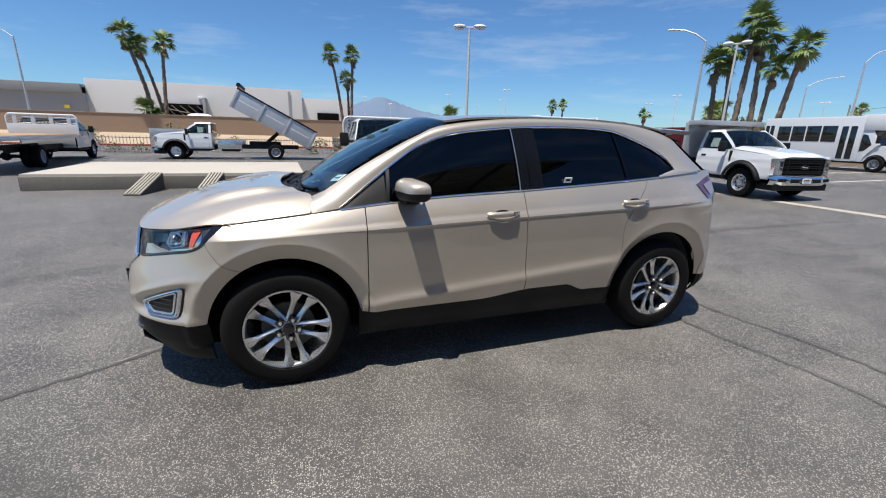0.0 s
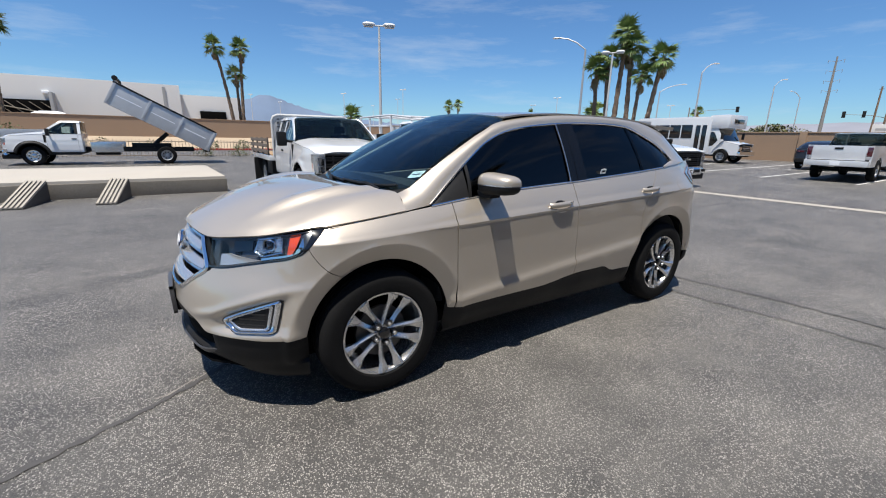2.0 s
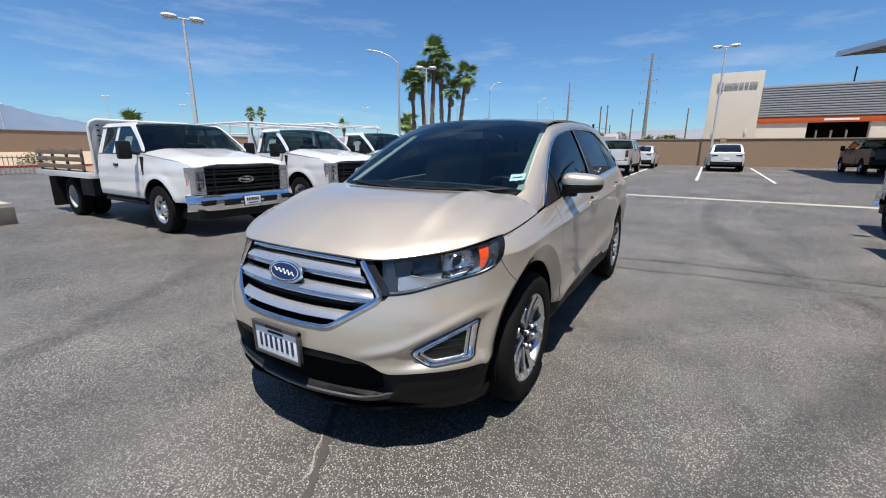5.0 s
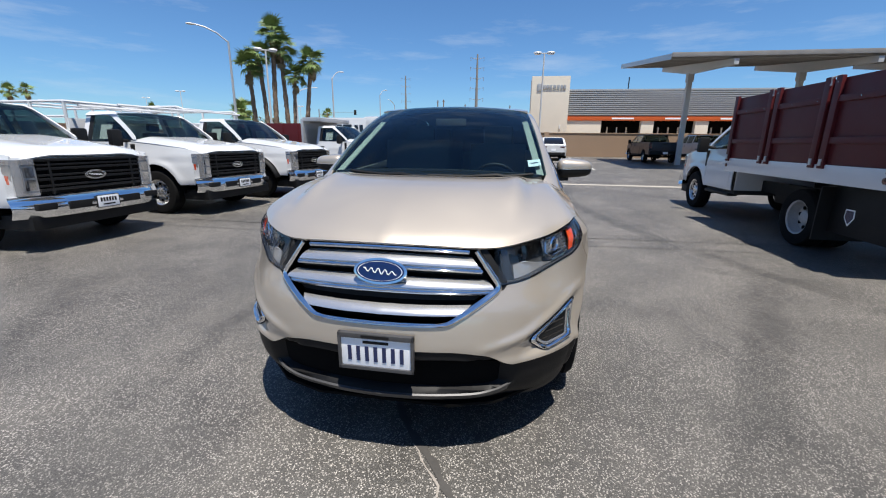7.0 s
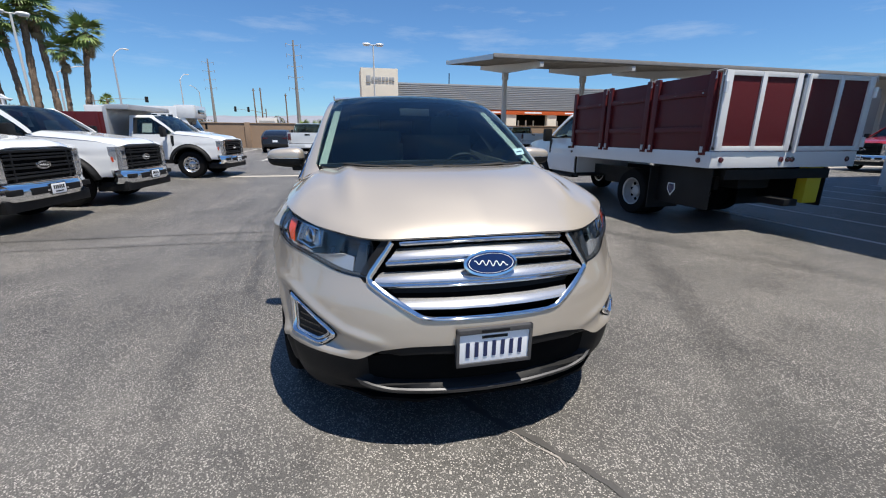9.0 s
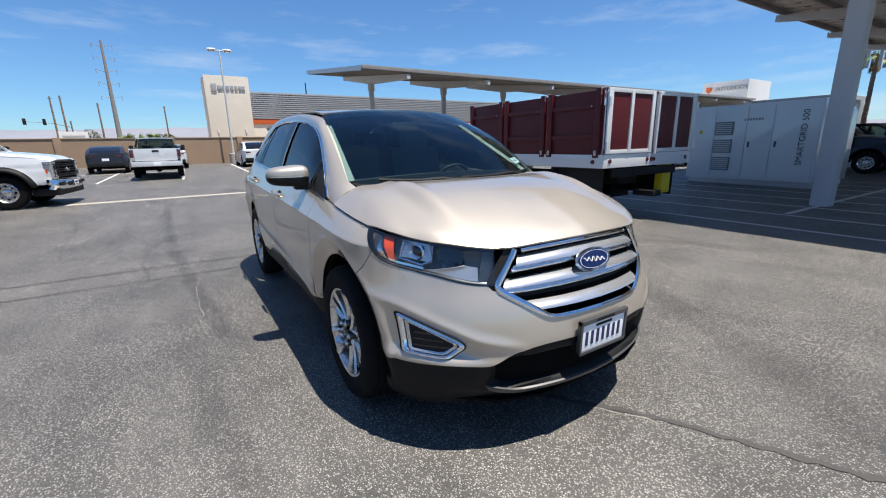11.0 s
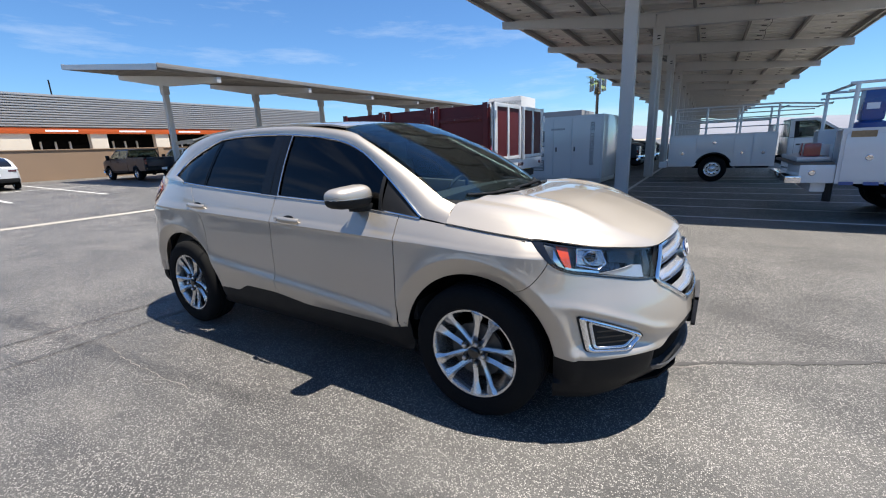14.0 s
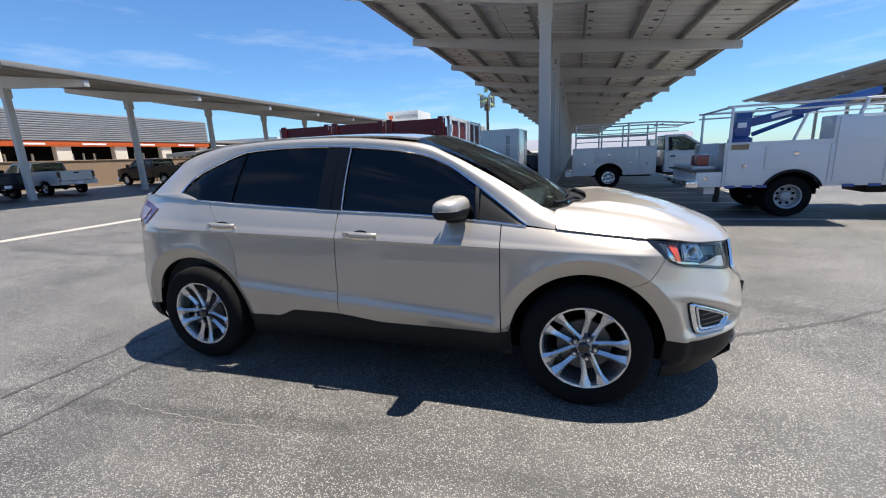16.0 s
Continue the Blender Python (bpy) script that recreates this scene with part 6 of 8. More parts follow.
def gate(hinge_y, angle, k):
    e = part("rear_gate", boxed(-0.012, 0.012, min(0, -k * 1.25), max(0, -k * 1.25), 1.20, 2.16, 0.003), OXBLOOD, red, "oxblood gate panel in a white steel frame")
    e.matrix_local = pose(BX0 - 0.03, hinge_y, 0, 0, 0, angle)
    for a, b in ((0.0, 0.11), (0.58, 0.655), (1.16, 1.25)):
        y0, y1 = sorted((-k * a, -k * b))
        part("gate_upright", boxed(-0.035, 0.035, y0, y1, 1.18, 2.19, 0.008), WHITE_PAINT, e)
    for z in (1.18, 2.13):
        y0, y1 = sorted((0.0, -k * 1.25))
        part("gate_rail", boxed(-0.03, 0.03, y0, y1, z, z + 0.065, 0.006), WHITE_PAINT, e)
    for z in (1.30, 1.98):
        part("gate_hinge", tube(bmesh.new(), [(-0.05, 0, z - 0.07), (-0.05, 0, z + 0.07)], 0.028, 8), WHITE_PAINT, e)
    return e


gate(1.285, 0, 1)
gate(-1.285, 0, -1)
part("gate_bar", tube(bmesh.new(), [(BX0 - 0.09, -0.03, 1.15), (BX0 - 0.09, -0.03, 2.18)], 0.022, 8), WHITE_PAINT, red)
for y in (1.13, 0.10, -0.02, -0.10, -1.13):
    part("marker_lamp", lathe(bmesh.new(), [(0.0, -0.012), (0.035, -0.008), (0.042, 0.012)], 14, "x", centre=(BX0 - 0.045, y, 1.06)), RED_LENS, red)
part("marker_lamp", lathe(bmesh.new(), [(0.0, 0.012), (0.035, 0.008), (0.042, -0.012)], 14, "y", centre=(BX0 + 0.16, BW + 0.035, 1.05)), RED_LENS, red)
part("marker_lamp", lathe(bmesh.new(), [(0.0, 0.012), (0.028, 0.008), (0.032, -0.012)], 14, "y", centre=(BX1 - 0.06, BW + 0.035, 1.05)), RED_LENS, red)
for k in (1, -1):
    fl = part("mud_flap", boxed(-4.42, -4.40, k * 0.92 - 0.30, k * 0.92 + 0.30, 0.22, 0.90), BLACK_PLASTIC, red)
    fl2 = part("side_guard", boxed(-5.45, -4.28, k * 1.05 - 0.012, k * 1.05 + 0.012, 0.34, 0.93, 0.01), BLACK_PLASTIC, red, "black side flap with a small blue shield mark")
    part("shield_mark", prism(bmesh.new(), [(-4.80, 0.66), (-4.66, 0.66), (-4.65, 0.56), (-4.73, 0.46), (-4.81, 0.56)], k * 1.066 - 0.002, k * 1.066 + 0.002, "y"), PAPER, fl2)
    part("shield_field", prism(bmesh.new(), [(-4.785, 0.645), (-4.675, 0.645), (-4.667, 0.565), (-4.73, 0.485), (-4.793, 0.565)], k * 1.069 - 0.002, k * 1.069 + 0.002, "y"), BADGE_BLUE, fl2)
part("hoist", boxed(-5.2, -3.9, -0.3, 0.3, 0.60, 0.95, 0.04), BLACK_PLASTIC, red)
part("tow_hitch", boxed(-5.80, -5.4, -0.12, 0.12, 0.42, 0.52, 0.02), BLACK_PLASTIC, red)
part("hitch_stop", boxed(-5.50, -5.35, -0.90, -0.62, 0.40, 0.94, 0.02), YELLOW, red, "yellow box at the hitch")
part("rear_lamp_bar", boxed(-5.55, -5.48, -0.95, 0.95, 0.78, 0.92, 0.01), BLACK_PLASTIC, red)

# --- dump truck with raised bed, side on
dump = cab_truck(parked(-7.0, 22.65, 180), "white chassis-cab truck with a raised silver dump bed", cab=1.15, wheelbase=4.75, flare=True, name="dump_truck")
bed = part("dump_bed", boxed(-0.1, 4.3, -1.1, 1.1, 0.0, 0.08, 0.01), GALV, dump, "raised silver steel dump bed")
bed.matrix_local = pose(-6.45, 0, 0.62, 0, -29, 0)
for k in (1, -1):
    part("bed_side", boxed(0.0, 4.3, k * 1.1 - 0.02, k * 1.1 + 0.02, 0.0, 1.0, 0.01), GALV, bed)
    for x in (0.03, 1.45, 2.85, 4.25):
        part("bed_rib", boxed(x - 0.05, x + 0.05, k * 1.1 - 0.05, k * 1.1 + 0.05, 0.0, 1.0, 0.01), GALV, bed)
    part("bed_rail", boxed(-0.02, 4.35, k * 1.1 - 0.05, k * 1.1 + 0.05, 0.97, 1.05, 0.01), BLACK_PLASTIC, bed)
    for a in (0.25, 1.65, 3.05):
        part("side_slit", boxed(a, a + 1.0, k * 1.12 - 0.004, k * 1.12 + 0.004, 0.50, 0.54), PAPER, bed)
part("bed_front", boxed(4.26, 4.32, -1.1, 1.1, 0.0, 1.15, 0.01), GALV, bed)
part("tarp_roll", tube(bmesh.new(), [(4.35, -1.15, 1.18), (4.35, 1.15, 1.18)], 0.11, 10), BLACK_PLASTIC, bed)
part("tailgate", boxed(-0.08, -0.03, -1.1, 1.1, 0.02, 1.0, 0.01), GALV, bed)
part("hoist_ram", tube(bmesh.new(), [(-4.2, 0, 0.80), (-4.9, 0, 1.42)], 0.10, 10), BLACK_PLASTIC, dump)
part("hoist_frame", boxed(-5.0, -3.4, -0.35, 0.35, 0.72, 0.95, 0.03), BLACK_PLASTIC, dump)
for k in (1, -1):
    part("side_box", boxed(-3.1, -1.95, k * 0.98 - 0.22, k * 0.98 + 0.12, 0.55, 0.98, 0.015), SATIN, dump, "silver tool box")
part("tail_bar", boxed(-6.6, -6.4, -1.0, 1.0, 0.55, 0.85, 0.02), BLACK_PLASTIC, dump)

# --- long flatbed, facing away to the north
flat = cab_truck(parked(-11.85, 22.75, 96), "white flatbed truck with a timber deck and open white headboard", cab=1.75, wheelbase=6.4, name="flatbed_truck")
part("deck", boxed(-9.9, -2.5, -1.2, 1.2, 1.02, 1.16, 0.01), WHITE_PAINT, flat)
for i in range(9):
    part("deck_board", boxed(-9.85, -2.55, -1.12 + i * 0.25, -0.885 + i * 0.25, 1.162, 1.177, 0.003), TIMBER, flat)
hb = part("headboard", boxed(-2.54, -2.47, -1.2, 1.2, 1.16, 1.58, 0.01), WHITE_PAINT, flat, "white steel headboard with open windows")
part("headboard_rim", tube(bmesh.new(), [(-2.5, -1.17, 1.55), (-2.5, -1.17, 1.86), (-2.5, -1.08, 1.97), (-2.5, 1.08, 1.97), (-2.5, 1.17, 1.86), (-2.5, 1.17, 1.55)], 0.045, 8), WHITE_PAINT, hb)
for y in (-0.90, -0.30, 0.30, 0.90):
    part("headboard_post", boxed(-2.53, -2.48, y - 0.07, y + 0.07, 1.56, 1.95, 0.005), WHITE_PAINT, hb)
for i in range(5):
    part("headboard_mesh", tube(bmesh.new(), [(-2.5, -1.15, 1.62 + i * 0.065), (-2.5, 1.15, 1.62 + i * 0.065)], 0.008, 4), WHITE_PAINT, hb)

# --- white service truck and crane truck under and beside the canopy
util = cab_truck(parked(-6.15, -14.75, 180), "white service truck with lockers and a pipe rack", cab=1.15, wheelbase=3.55, dual=False, name="service_truck")
service_body(util, -4.85, -1.95, w=1.02, z0=0.50, axle=-3.55)
ladder_rack(util, -4.75, -2.0, 0.96, 1.52, 2.35, 1.2)
for z in (1.75, 2.05, 2.2):
    part("rack_pipe", tube(bmesh.new(), [(-4.75, 0.94, z), (-0.9, 0.90, z)], 0.02, 6), WHITE_PAINT, util)

crane = cab_truck(parked(-10.2, -7.75, 180), "white crane truck with service lockers and a blue boom", cab=1.75, wheelbase=4.75, name="crane_truck")
service_body(crane, -5.95, -2.5, w=1.12, z0=0.62, z1=1.48, axle=-4.75)
part("locker_tower", boxed(-4.20, -2.55, -1.13, -0.62, 1.45, 1.93, 0.02), WHITE_PAINT, crane, "tall white locker")
for a, b in ((-4.14, -3.40), (-3.36, -2.62)):
    part("tower_door", boxed(a, b, -1.160, -1.128, 0.70, 1.88, 0.008), WHITE_PAINT, crane)
for x in (-5.9, -5.6, -5.35, -3.95, -3.55, -3.15, -2.75):
    part("reflector", boxed(float(x), float(x) + 0.18, -1.150, -1.115, 0.60, 0.65), BLUE_PAINT, crane)
part("tail_step", boxed(-6.42, -5.95, -1.1, 1.1, 0.62, 0.93, 0.03), WHITE_PAINT, crane)
part("step_plate", boxed(-6.52, -5.97, -1.08, 1.08, 0.93, 0.97, 0.01), STEEL, crane)
part("rear_bumper", boxed(-6.60, -6.38, -1.12, 1.12, 0.62, 0.74, 0.02), CHROME, crane)
part("step_latch", lathe(bmesh.new(), [(0.0, -0.012), (0.04, -0.010), (0.05, 0.0), (0.05, 0.01)], 14, centre=(-6.25, -1.11, 0.80)), CHROME, crane)
part("vice_shelf", boxed(-6.45, -6.0, -0.9, 0.9, 0.972, 1.05, 0.02), GALV, crane)
for y in (-0.35, -0.66):
    part("red_can", boxed(-6.35, -6.12, y - 0.1, y + 0.1, 1.05, 1.28, 0.03), RED_PAINT, crane)
part("outrigger", tube(bmesh.new(), [(-5.98, -0.95, 0.62), (-5.98, -0.95, 0.30)], 0.06, 8), BLACK_PLASTIC, crane)
boom = part("crane_base", lathe(bmesh.new(), [(0.22, 1.5), (0.22, 1.58), (0.14, 1.62), (0.14, 1.95), (0.0, 1.96)], 20, "z", centre=(-5.5, -0.45, 0)), BLUE_PAINT, crane, "blue crane base")
part("crane_head", boxed(-5.66, -5.36, -0.60, -0.30, 1.62, 2.14, 0.06), BLUE_PAINT, crane)
part("head_mark", boxed(-5.62, -5.46, -0.626, -0.618, 1.80, 1.90), PAPER, crane)
b = part("crane_boom", boxed(-0.1, 1.55, -0.075, 0.075, -0.09, 0.085, 0.02), BLUE_PAINT, crane, "blue telescopic boom")
b.matrix_local = pose(-5.35, -0.45, 1.90, 0, -13, 0)
part("boom_tip", boxed(1.30, 2.15, -0.06, 0.06, -0.07, 0.07, 0.015), BLUE_PAINT, b)
part("boom_hook", lathe(bmesh.new(), [(0.0, -0.05), (0.07, -0.05), (0.07, 0.05), (0.0, 0.05)], 12, centre=(2.15, 0, -0.03)), BLACK_PLASTIC, b)
part("boom_ram", tube(bmesh.new(), [(0.0, 0, -0.25), (0.9, 0, -0.12)], 0.045, 8), BLUE_PAINT, b)
part("boom_hose", tube(bmesh.new(), [(0.0, 0.0, 0.10), (0.15, 0.0, 0.24), (0.40, 0.0, 0.20), (0.60, 0.0, 0.09)], 0.012, 6), BLACK_PLASTIC, b)
part("boom_mark", boxed(0.35, 0.70, -0.081, -0.075, -0.03, 0.045), PAPER, b)
part("wheel_liner", sheet(lambda u, v: (-4.75 + 0.50 * math.cos(math.pi * mixed(0.1, 0.9, u)), mixed(-1.09, -0.45, v), 0.405 + 0.50 * math.sin(math.pi * mixed(0.1, 0.9, u))), 20, 3, 0.006), DARK, crane)
for k in (1, -1):
    part("rack_post", tube(bmesh.new(), [(-5.85, k * 1.02, 1.48), (-5.85, k * 1.02, 2.20)], 0.03, 8), WHITE_PAINT, crane)
    part("rack_rail", tube(bmesh.new(), [(-5.95, k * 1.02, 2.20), (-2.2, k * 1.02, 2.22)], 0.022, 8), WHITE_PAINT, crane)
    part("rack_rail", tube(bmesh.new(), [(-5.95, k * 1.02, 2.09), (-2.2, k * 1.02, 2.11)], 0.018, 8), WHITE_PAINT, crane)
    part("rack_brace", tube(bmesh.new(), [(-3.95, k * 1.02, 1.48), (-3.7, k * 1.02, 2.21)], 0.035, 8), WHITE_PAINT, crane)
part("rack_cross_bar", tube(bmesh.new(), [(-5.85, -1.02, 2.20), (-5.85, 1.02, 2.20)], 0.025, 8), WHITE_PAINT, crane)
part("warning_mark", boxed(-5.85, -5.55, -1.147, -1.139, 1.36, 1.46), TIMBER, crane)
part("maker_mark", boxed(-3.10, -2.70, -1.166, -1.158, 0.74, 0.79), RED_PAINT, crane)


# ---------------------------------------------------------------- marks on the lot
def wavy(a, b, n, amp, seed):
    r = random.Random(seed)
    out = []
    for i in range(n + 1):
        t = i / n
        out.append((mixed(a[0], b[0], t) + r.uniform(-amp, amp), mixed(a[1], b[1], t) + r.uniform(-amp, amp)))
    return out


def crack(name, points, width, mat, label, seed):
    """A ragged thin seam along points, sunk flush into the surface."""
    r = random.Random(seed)
    bm = bmesh.new()
    line = path_at(points)
    n = int(sum(math.dist(a, b) for a, b in zip(points, points[1:])) / 0.05)
    rows = []
    for i in range(n + 1):
        p, q = line(i / n), line(min(1, i / n + 0.01))
        o = line(max(0, i / n - 0.01))
        d = (q - o) / max(np.linalg.norm(q - o), 1e-6)
        w = width * r.uniform(0.45, 1.25) / 2
        j = r.uniform(-0.012, 0.012)
        s = np.array([-d[1], d[0]])
        rows.append([bm.verts.new((*(p + s * (j + k * w)), ground_z(p[0], p[1]) + 0.003 + 0.0008 * (seed % 5))) for k in (-1, 1)])
    for a, b in zip(rows, rows[1:]):
        bm.faces.new((a[0], b[0], b[1], a[1]))
    return solo(name, bm, mat, label, "seam", kind="structure", smooth=80)


seam_label = "worn tar-filled seam in the asphalt"
crack("pavement_seam", [(-1.2, 0.25), (-2.05, 0.0), (-2.55, -0.33), (-3.4, -0.78), (-4.6, -1.6), (-6.5, -2.6)], 0.040, TAR, seam_label, 1)
crack("pavement_seam", [(1.95, 9), (1.93, 4.5), (1.86, 1.8), (1.84, -0.9), (2.0, -2.2), (2.1, -6)], 0.045, SEAM, seam_label, 2)
crack("pavement_seam", [(2.5, 9), (2.46, 3.5), (2.37, 0.9), (2.32, -0.7), (2.5, -2.0), (2.6, -6)], 0.04, SEAM, seam_label, 3)
crack("pavement_seam", [(1.9, 2.0), (3.2, 2.1), (5.6, 1.8), (10.5, 2.0)], 0.035, SEAM, seam_label, 5)
for i, (x0, y0) in enumerate(((3.5, 3.0), (4.5, -3.2))):
    crack("pavement_seam", wavy((x0, y0), (x0 + 7, y0 + 0.6), 6, 0.12, 20 + i), 0.03, SEAM, seam_label, 10 + i)

PALE_CRACK = material("pale_dusty_crack", (0.27, 0.245, 0.22), 0.9, vary=0.25, scale=6)
crack("pavement_crack", [(1.70, 1.525), (1.12, 1.58), (0.62, 1.57), (0.32, 1.56)], 0.005, PALE_CRACK, "thin pale crack in the asphalt", 31)
crack("pavement_crack", [(-2.3, -0.13), (-2.4, -0.18), (-2.48, -0.25), (-2.58, -0.3)], 0.010, PALE_CRACK, "thin pale crack in the asphalt", 32)

STALLS = thing("parking_lines", "worn white parking stall lines on the asphalt", "marking", kind="structure")
for y in (-4.45, -1.65, 1.4, 4.4, 7.2, 10.2, 13.0):
    strip("stall_line", [(18.2, y), (31.5, y - 0.25)], 0.11, LINE_WHITE, parent=STALLS)
strip("stall_line", [(24.8, -7.2), (24.8, 13.0)], 0.11, LINE_WHITE, parent=STALLS)
for i in range(8):
    y = -6.35 - 1.37 * i
    strip("stall_line", [(-6.6, y), (5.2, y)], 0.10, LINE_WHITE, parent=STALLS)
strip("stall_line", [(-0.5, -7.9), (-0.6, -30)], 0.11, LINE_WHITE, parent=STALLS)

# loading platform with two ramps
plat = thing("loading_platform", "low pale concrete loading platform with sloped edges", "platform", pose(-4.35, 11.55, 0, 0, 0, 1.5))
bm = bmesh.new()
box(bm, -3.2, 3.2, -2.2, 2.2, 0, 0.40, 0.03)
part("slab", bm, CONCRETE, plat)
part("side_skirt", boxed(-3.22, 3.22, -2.235, -2.19, 0, 0.33, 0.01), SKIRT, plat, "worn grey-brown skirt board")
for x in (-4.72, -3.30):
    ramp = thing("loading_ramp", "ribbed bare metal loading ramp leaning on the platform", "ramp", pose(x - 0.20, 8.03, 0, 0, 0, -9.5), "loading ramps")
    for i in range(5):
        part("ramp_rib", prism(bmesh.new(), [(0, 0.02), (1.22, 0.40), (1.22, 0.44), (0, 0.05)], -0.168 + i * 0.074, -0.168 + i * 0.074 + 0.04, "y"), RAMP_TAN, ramp).matrix_local = pose(0, 0, 0, 0, 0, 90)
    part("ramp_plate", prism(bmesh.new(), [(0, 0.0), (1.22, 0.385), (1.22, 0.41), (0, 0.03)], -0.18, 0.18, "y"), STEEL, ramp).matrix_local = pose(0, 0, 0, 0, 0, 90)
    for k in (-0.18, 0.16):
        part("ramp_side", prism(bmesh.new(), [(0.05, 0.0), (1.20, 0.0), (1.22, 0.40), (0.05, 0.05)], k, k + 0.02, "y"), STEEL, ramp).matrix_local = pose(0, 0, 0, 0, 0, 90)

# ---------------------------------------------------------------- solar canopies
# Darker than the other steel: shade under the panels, put into the colour.
PURLIN = material("shaded_purlin_steel", (0.27, 0.255, 0.235), 0.6, metal=0.2, vary=0.15, scale=2)


def framed_panel(bm, step, m):
    """A solar panel with the lips of its frame below and a slit to its neighbours."""
    box(bm, -step / 2, step / 2, -0.5098, 0.5098, 0.022, 0.035, m=m)
    for a in (-0.508, 0.478):
        box(bm, -step / 2 + 0.004, step / 2 - 0.004, a, a + 0.03, -0.022, 0.022, m=m)
    box(bm, -step / 2 + 0.004, step / 2 - 0.004, -0.012, 0.012, 0.004, 0.022, m=m)


def canopy(label, x0, x1, z0, z1, xp, ys, y_front, y_back, near):
    """Columns carry sloping cross beams, purlins along the row, and rows of panels."""
    c = thing("solar_canopy", label, "canopy", None, "solar canopies")
    slope = (z1 - z0) / (x1 - x0)
    zt = lambda x: z0 + slope * (x - x0)
    bm = bmesh.new()
    d0, d1 = 0.26, 0.52
    prism(bm, [(x0, z0 - d0), (xp - 0.4, zt(xp - 0.4) - d1), (xp + 0.4, zt(xp + 0.4) - d1), (x1, z1 - d0), (x1, z1), (x0, z0)], -0.11, 0.11, "y", 0.012)
    beam_me = finish(bm, "beam", PALE_STEEL)
    post_me = finish(box(bmesh.new(), -0.20, 0.20, -0.18, 0.18, 0, 1, 0.02), "post", PALE_STEEL)
    for i, y in enumerate(ys):
        g = ground_z(xp, y) - 0.05
        b = part("beam", beam_me, None, c)
        b.location = (0, y, 0)
        p = part("post", post_me, None, c)
        p.matrix_local = pose(xp, y, g) @ Matrix.Diagonal((0.80 if near else 0.66, 0.85 if near else 0.70, zt(xp) - d1 - g, 1))
        cap = part("post_head", boxed(xp - 0.19, xp + 0.19, y - 0.165, y + 0.165, zt(xp) - d1 - 0.45, zt(xp) - d1 + 0.02, 0.02), PALE_STEEL, c)
        if near and i > 0:
            bx = part("junction_box", boxed(xp - 0.16, xp + 0.16, y + 0.2, y + 0.34, zt(xp) - d1 - 0.62, zt(xp) - d1 - 0.20, 0.02), PALE_STEEL, c)
            for dz in (0.10, 0.20):
                part("box_mark", boxed(xp - 0.08, xp + 0.02, y + 0.339, y + 0.345, zt(xp) - d1 - 0.55 + dz, zt(xp) - d1 - 0.51 + dz), BLACK_PLASTIC, bx)
            part("conduit", tube(bmesh.new(), [(xp - 0.05, y + 0.24, g + 0.3), (xp - 0.05, y + 0.24, zt(xp) - d1 - 0.62)], 0.025, 6), GALV, c)
            part("conduit_run", tube(bmesh.new(), [(xp + 0.10, y + 0.24, zt(xp) - d1 - 0.2), (xp + 0.12, y + 0.24, zt(xp) - 0.10), (xp - 0.6, y + 0.24, zt(xp) - 0.06), (x0 + 1.2, y + 0.2, zt(x0 + 1.2) - 0.05)], 0.02, 6), GALV, c)
    length = y_front - y_back
    for x in np.linspace(x0 + 0.25, x1 - 0.25, 8):
        x = float(x)
        part("purlin", boxed(x - 0.04, x + 0.04, y_back, y_front, zt(x) + 0.002, zt(x) + 0.20, 0.006), PURLIN, c)
    if near:
        wire = random.Random(7)
        for x in (x0 + 3.1, x1 - 4.4):
            pts = [(float(x) + wire.uniform(-0.05, 0.05), y_front - 0.4 - 0.55 * i, zt(float(x)) + 0.18 - wire.uniform(0.0, 0.10)) for i in range(34)]
            part("cable", tube(bmesh.new(), pts, 0.008, 4), BLACK_PLASTIC, c)
    part("fascia", boxed(x0 - 0.05, x0, y_back, y_front, zt(x0) + 0.10, zt(x0) + 0.30, 0.006), PURLIN if not near else GALV, c)
    part("fascia", boxed(x1, x1 + 0.05, y_back, y_front, zt(x1) + 0.10, zt(x1) + 0.30, 0.006), PURLIN if not near else GALV, c)
    part("end_fascia", prism(bmesh.new(), [(x0, z0 + 0.005), (x1, z1 + 0.005), (x1, z1 + 0.262), (x0, z0 + 0.262)], y_front, y_front + 0.03, "y"), GALV, c)
    tilt = math.atan(slope)
    cols = int((x1 - x0) / 2.1)
    step = (x1 - x0) / cols
    bm = bmesh.new()
    wide = step / math.cos(tilt) - 0.0004
    framed_panel(bm, wide, Matrix())
    dark_from = len(bm.faces)
    box(bm, -0.09, 0.09, -0.06, 0.06, 0.006, 0.022)
    panel_me = finish(bm, "solar_panel", PANEL_BACK)
    panel_me.materials.append(BLACK_PLASTIC)
    for f in panel_me.polygons:
        f.material_index = 1 if f.index >= dark_from else 0
    rest = bmesh.new()
    built = 0
    for j in range(int(length / 1.02)):
        y = y_front - 0.5 - j * 1.02
        for i in range(cols):
            x = x0 + (i + 0.5) * step
            m = pose(x, y, zt(x) + 0.215, 0, -math.degrees(tilt), 0)
            if near and built < 180:
                o = part("solar_panel", panel_me, None, c)
                o.matrix_local = m
                built += 1
            else:
                framed_panel(rest, wide, m)
    o = part("panel_field", rest, PANEL_BACK, c)
    tagged(o, kind="stuff")
    return c


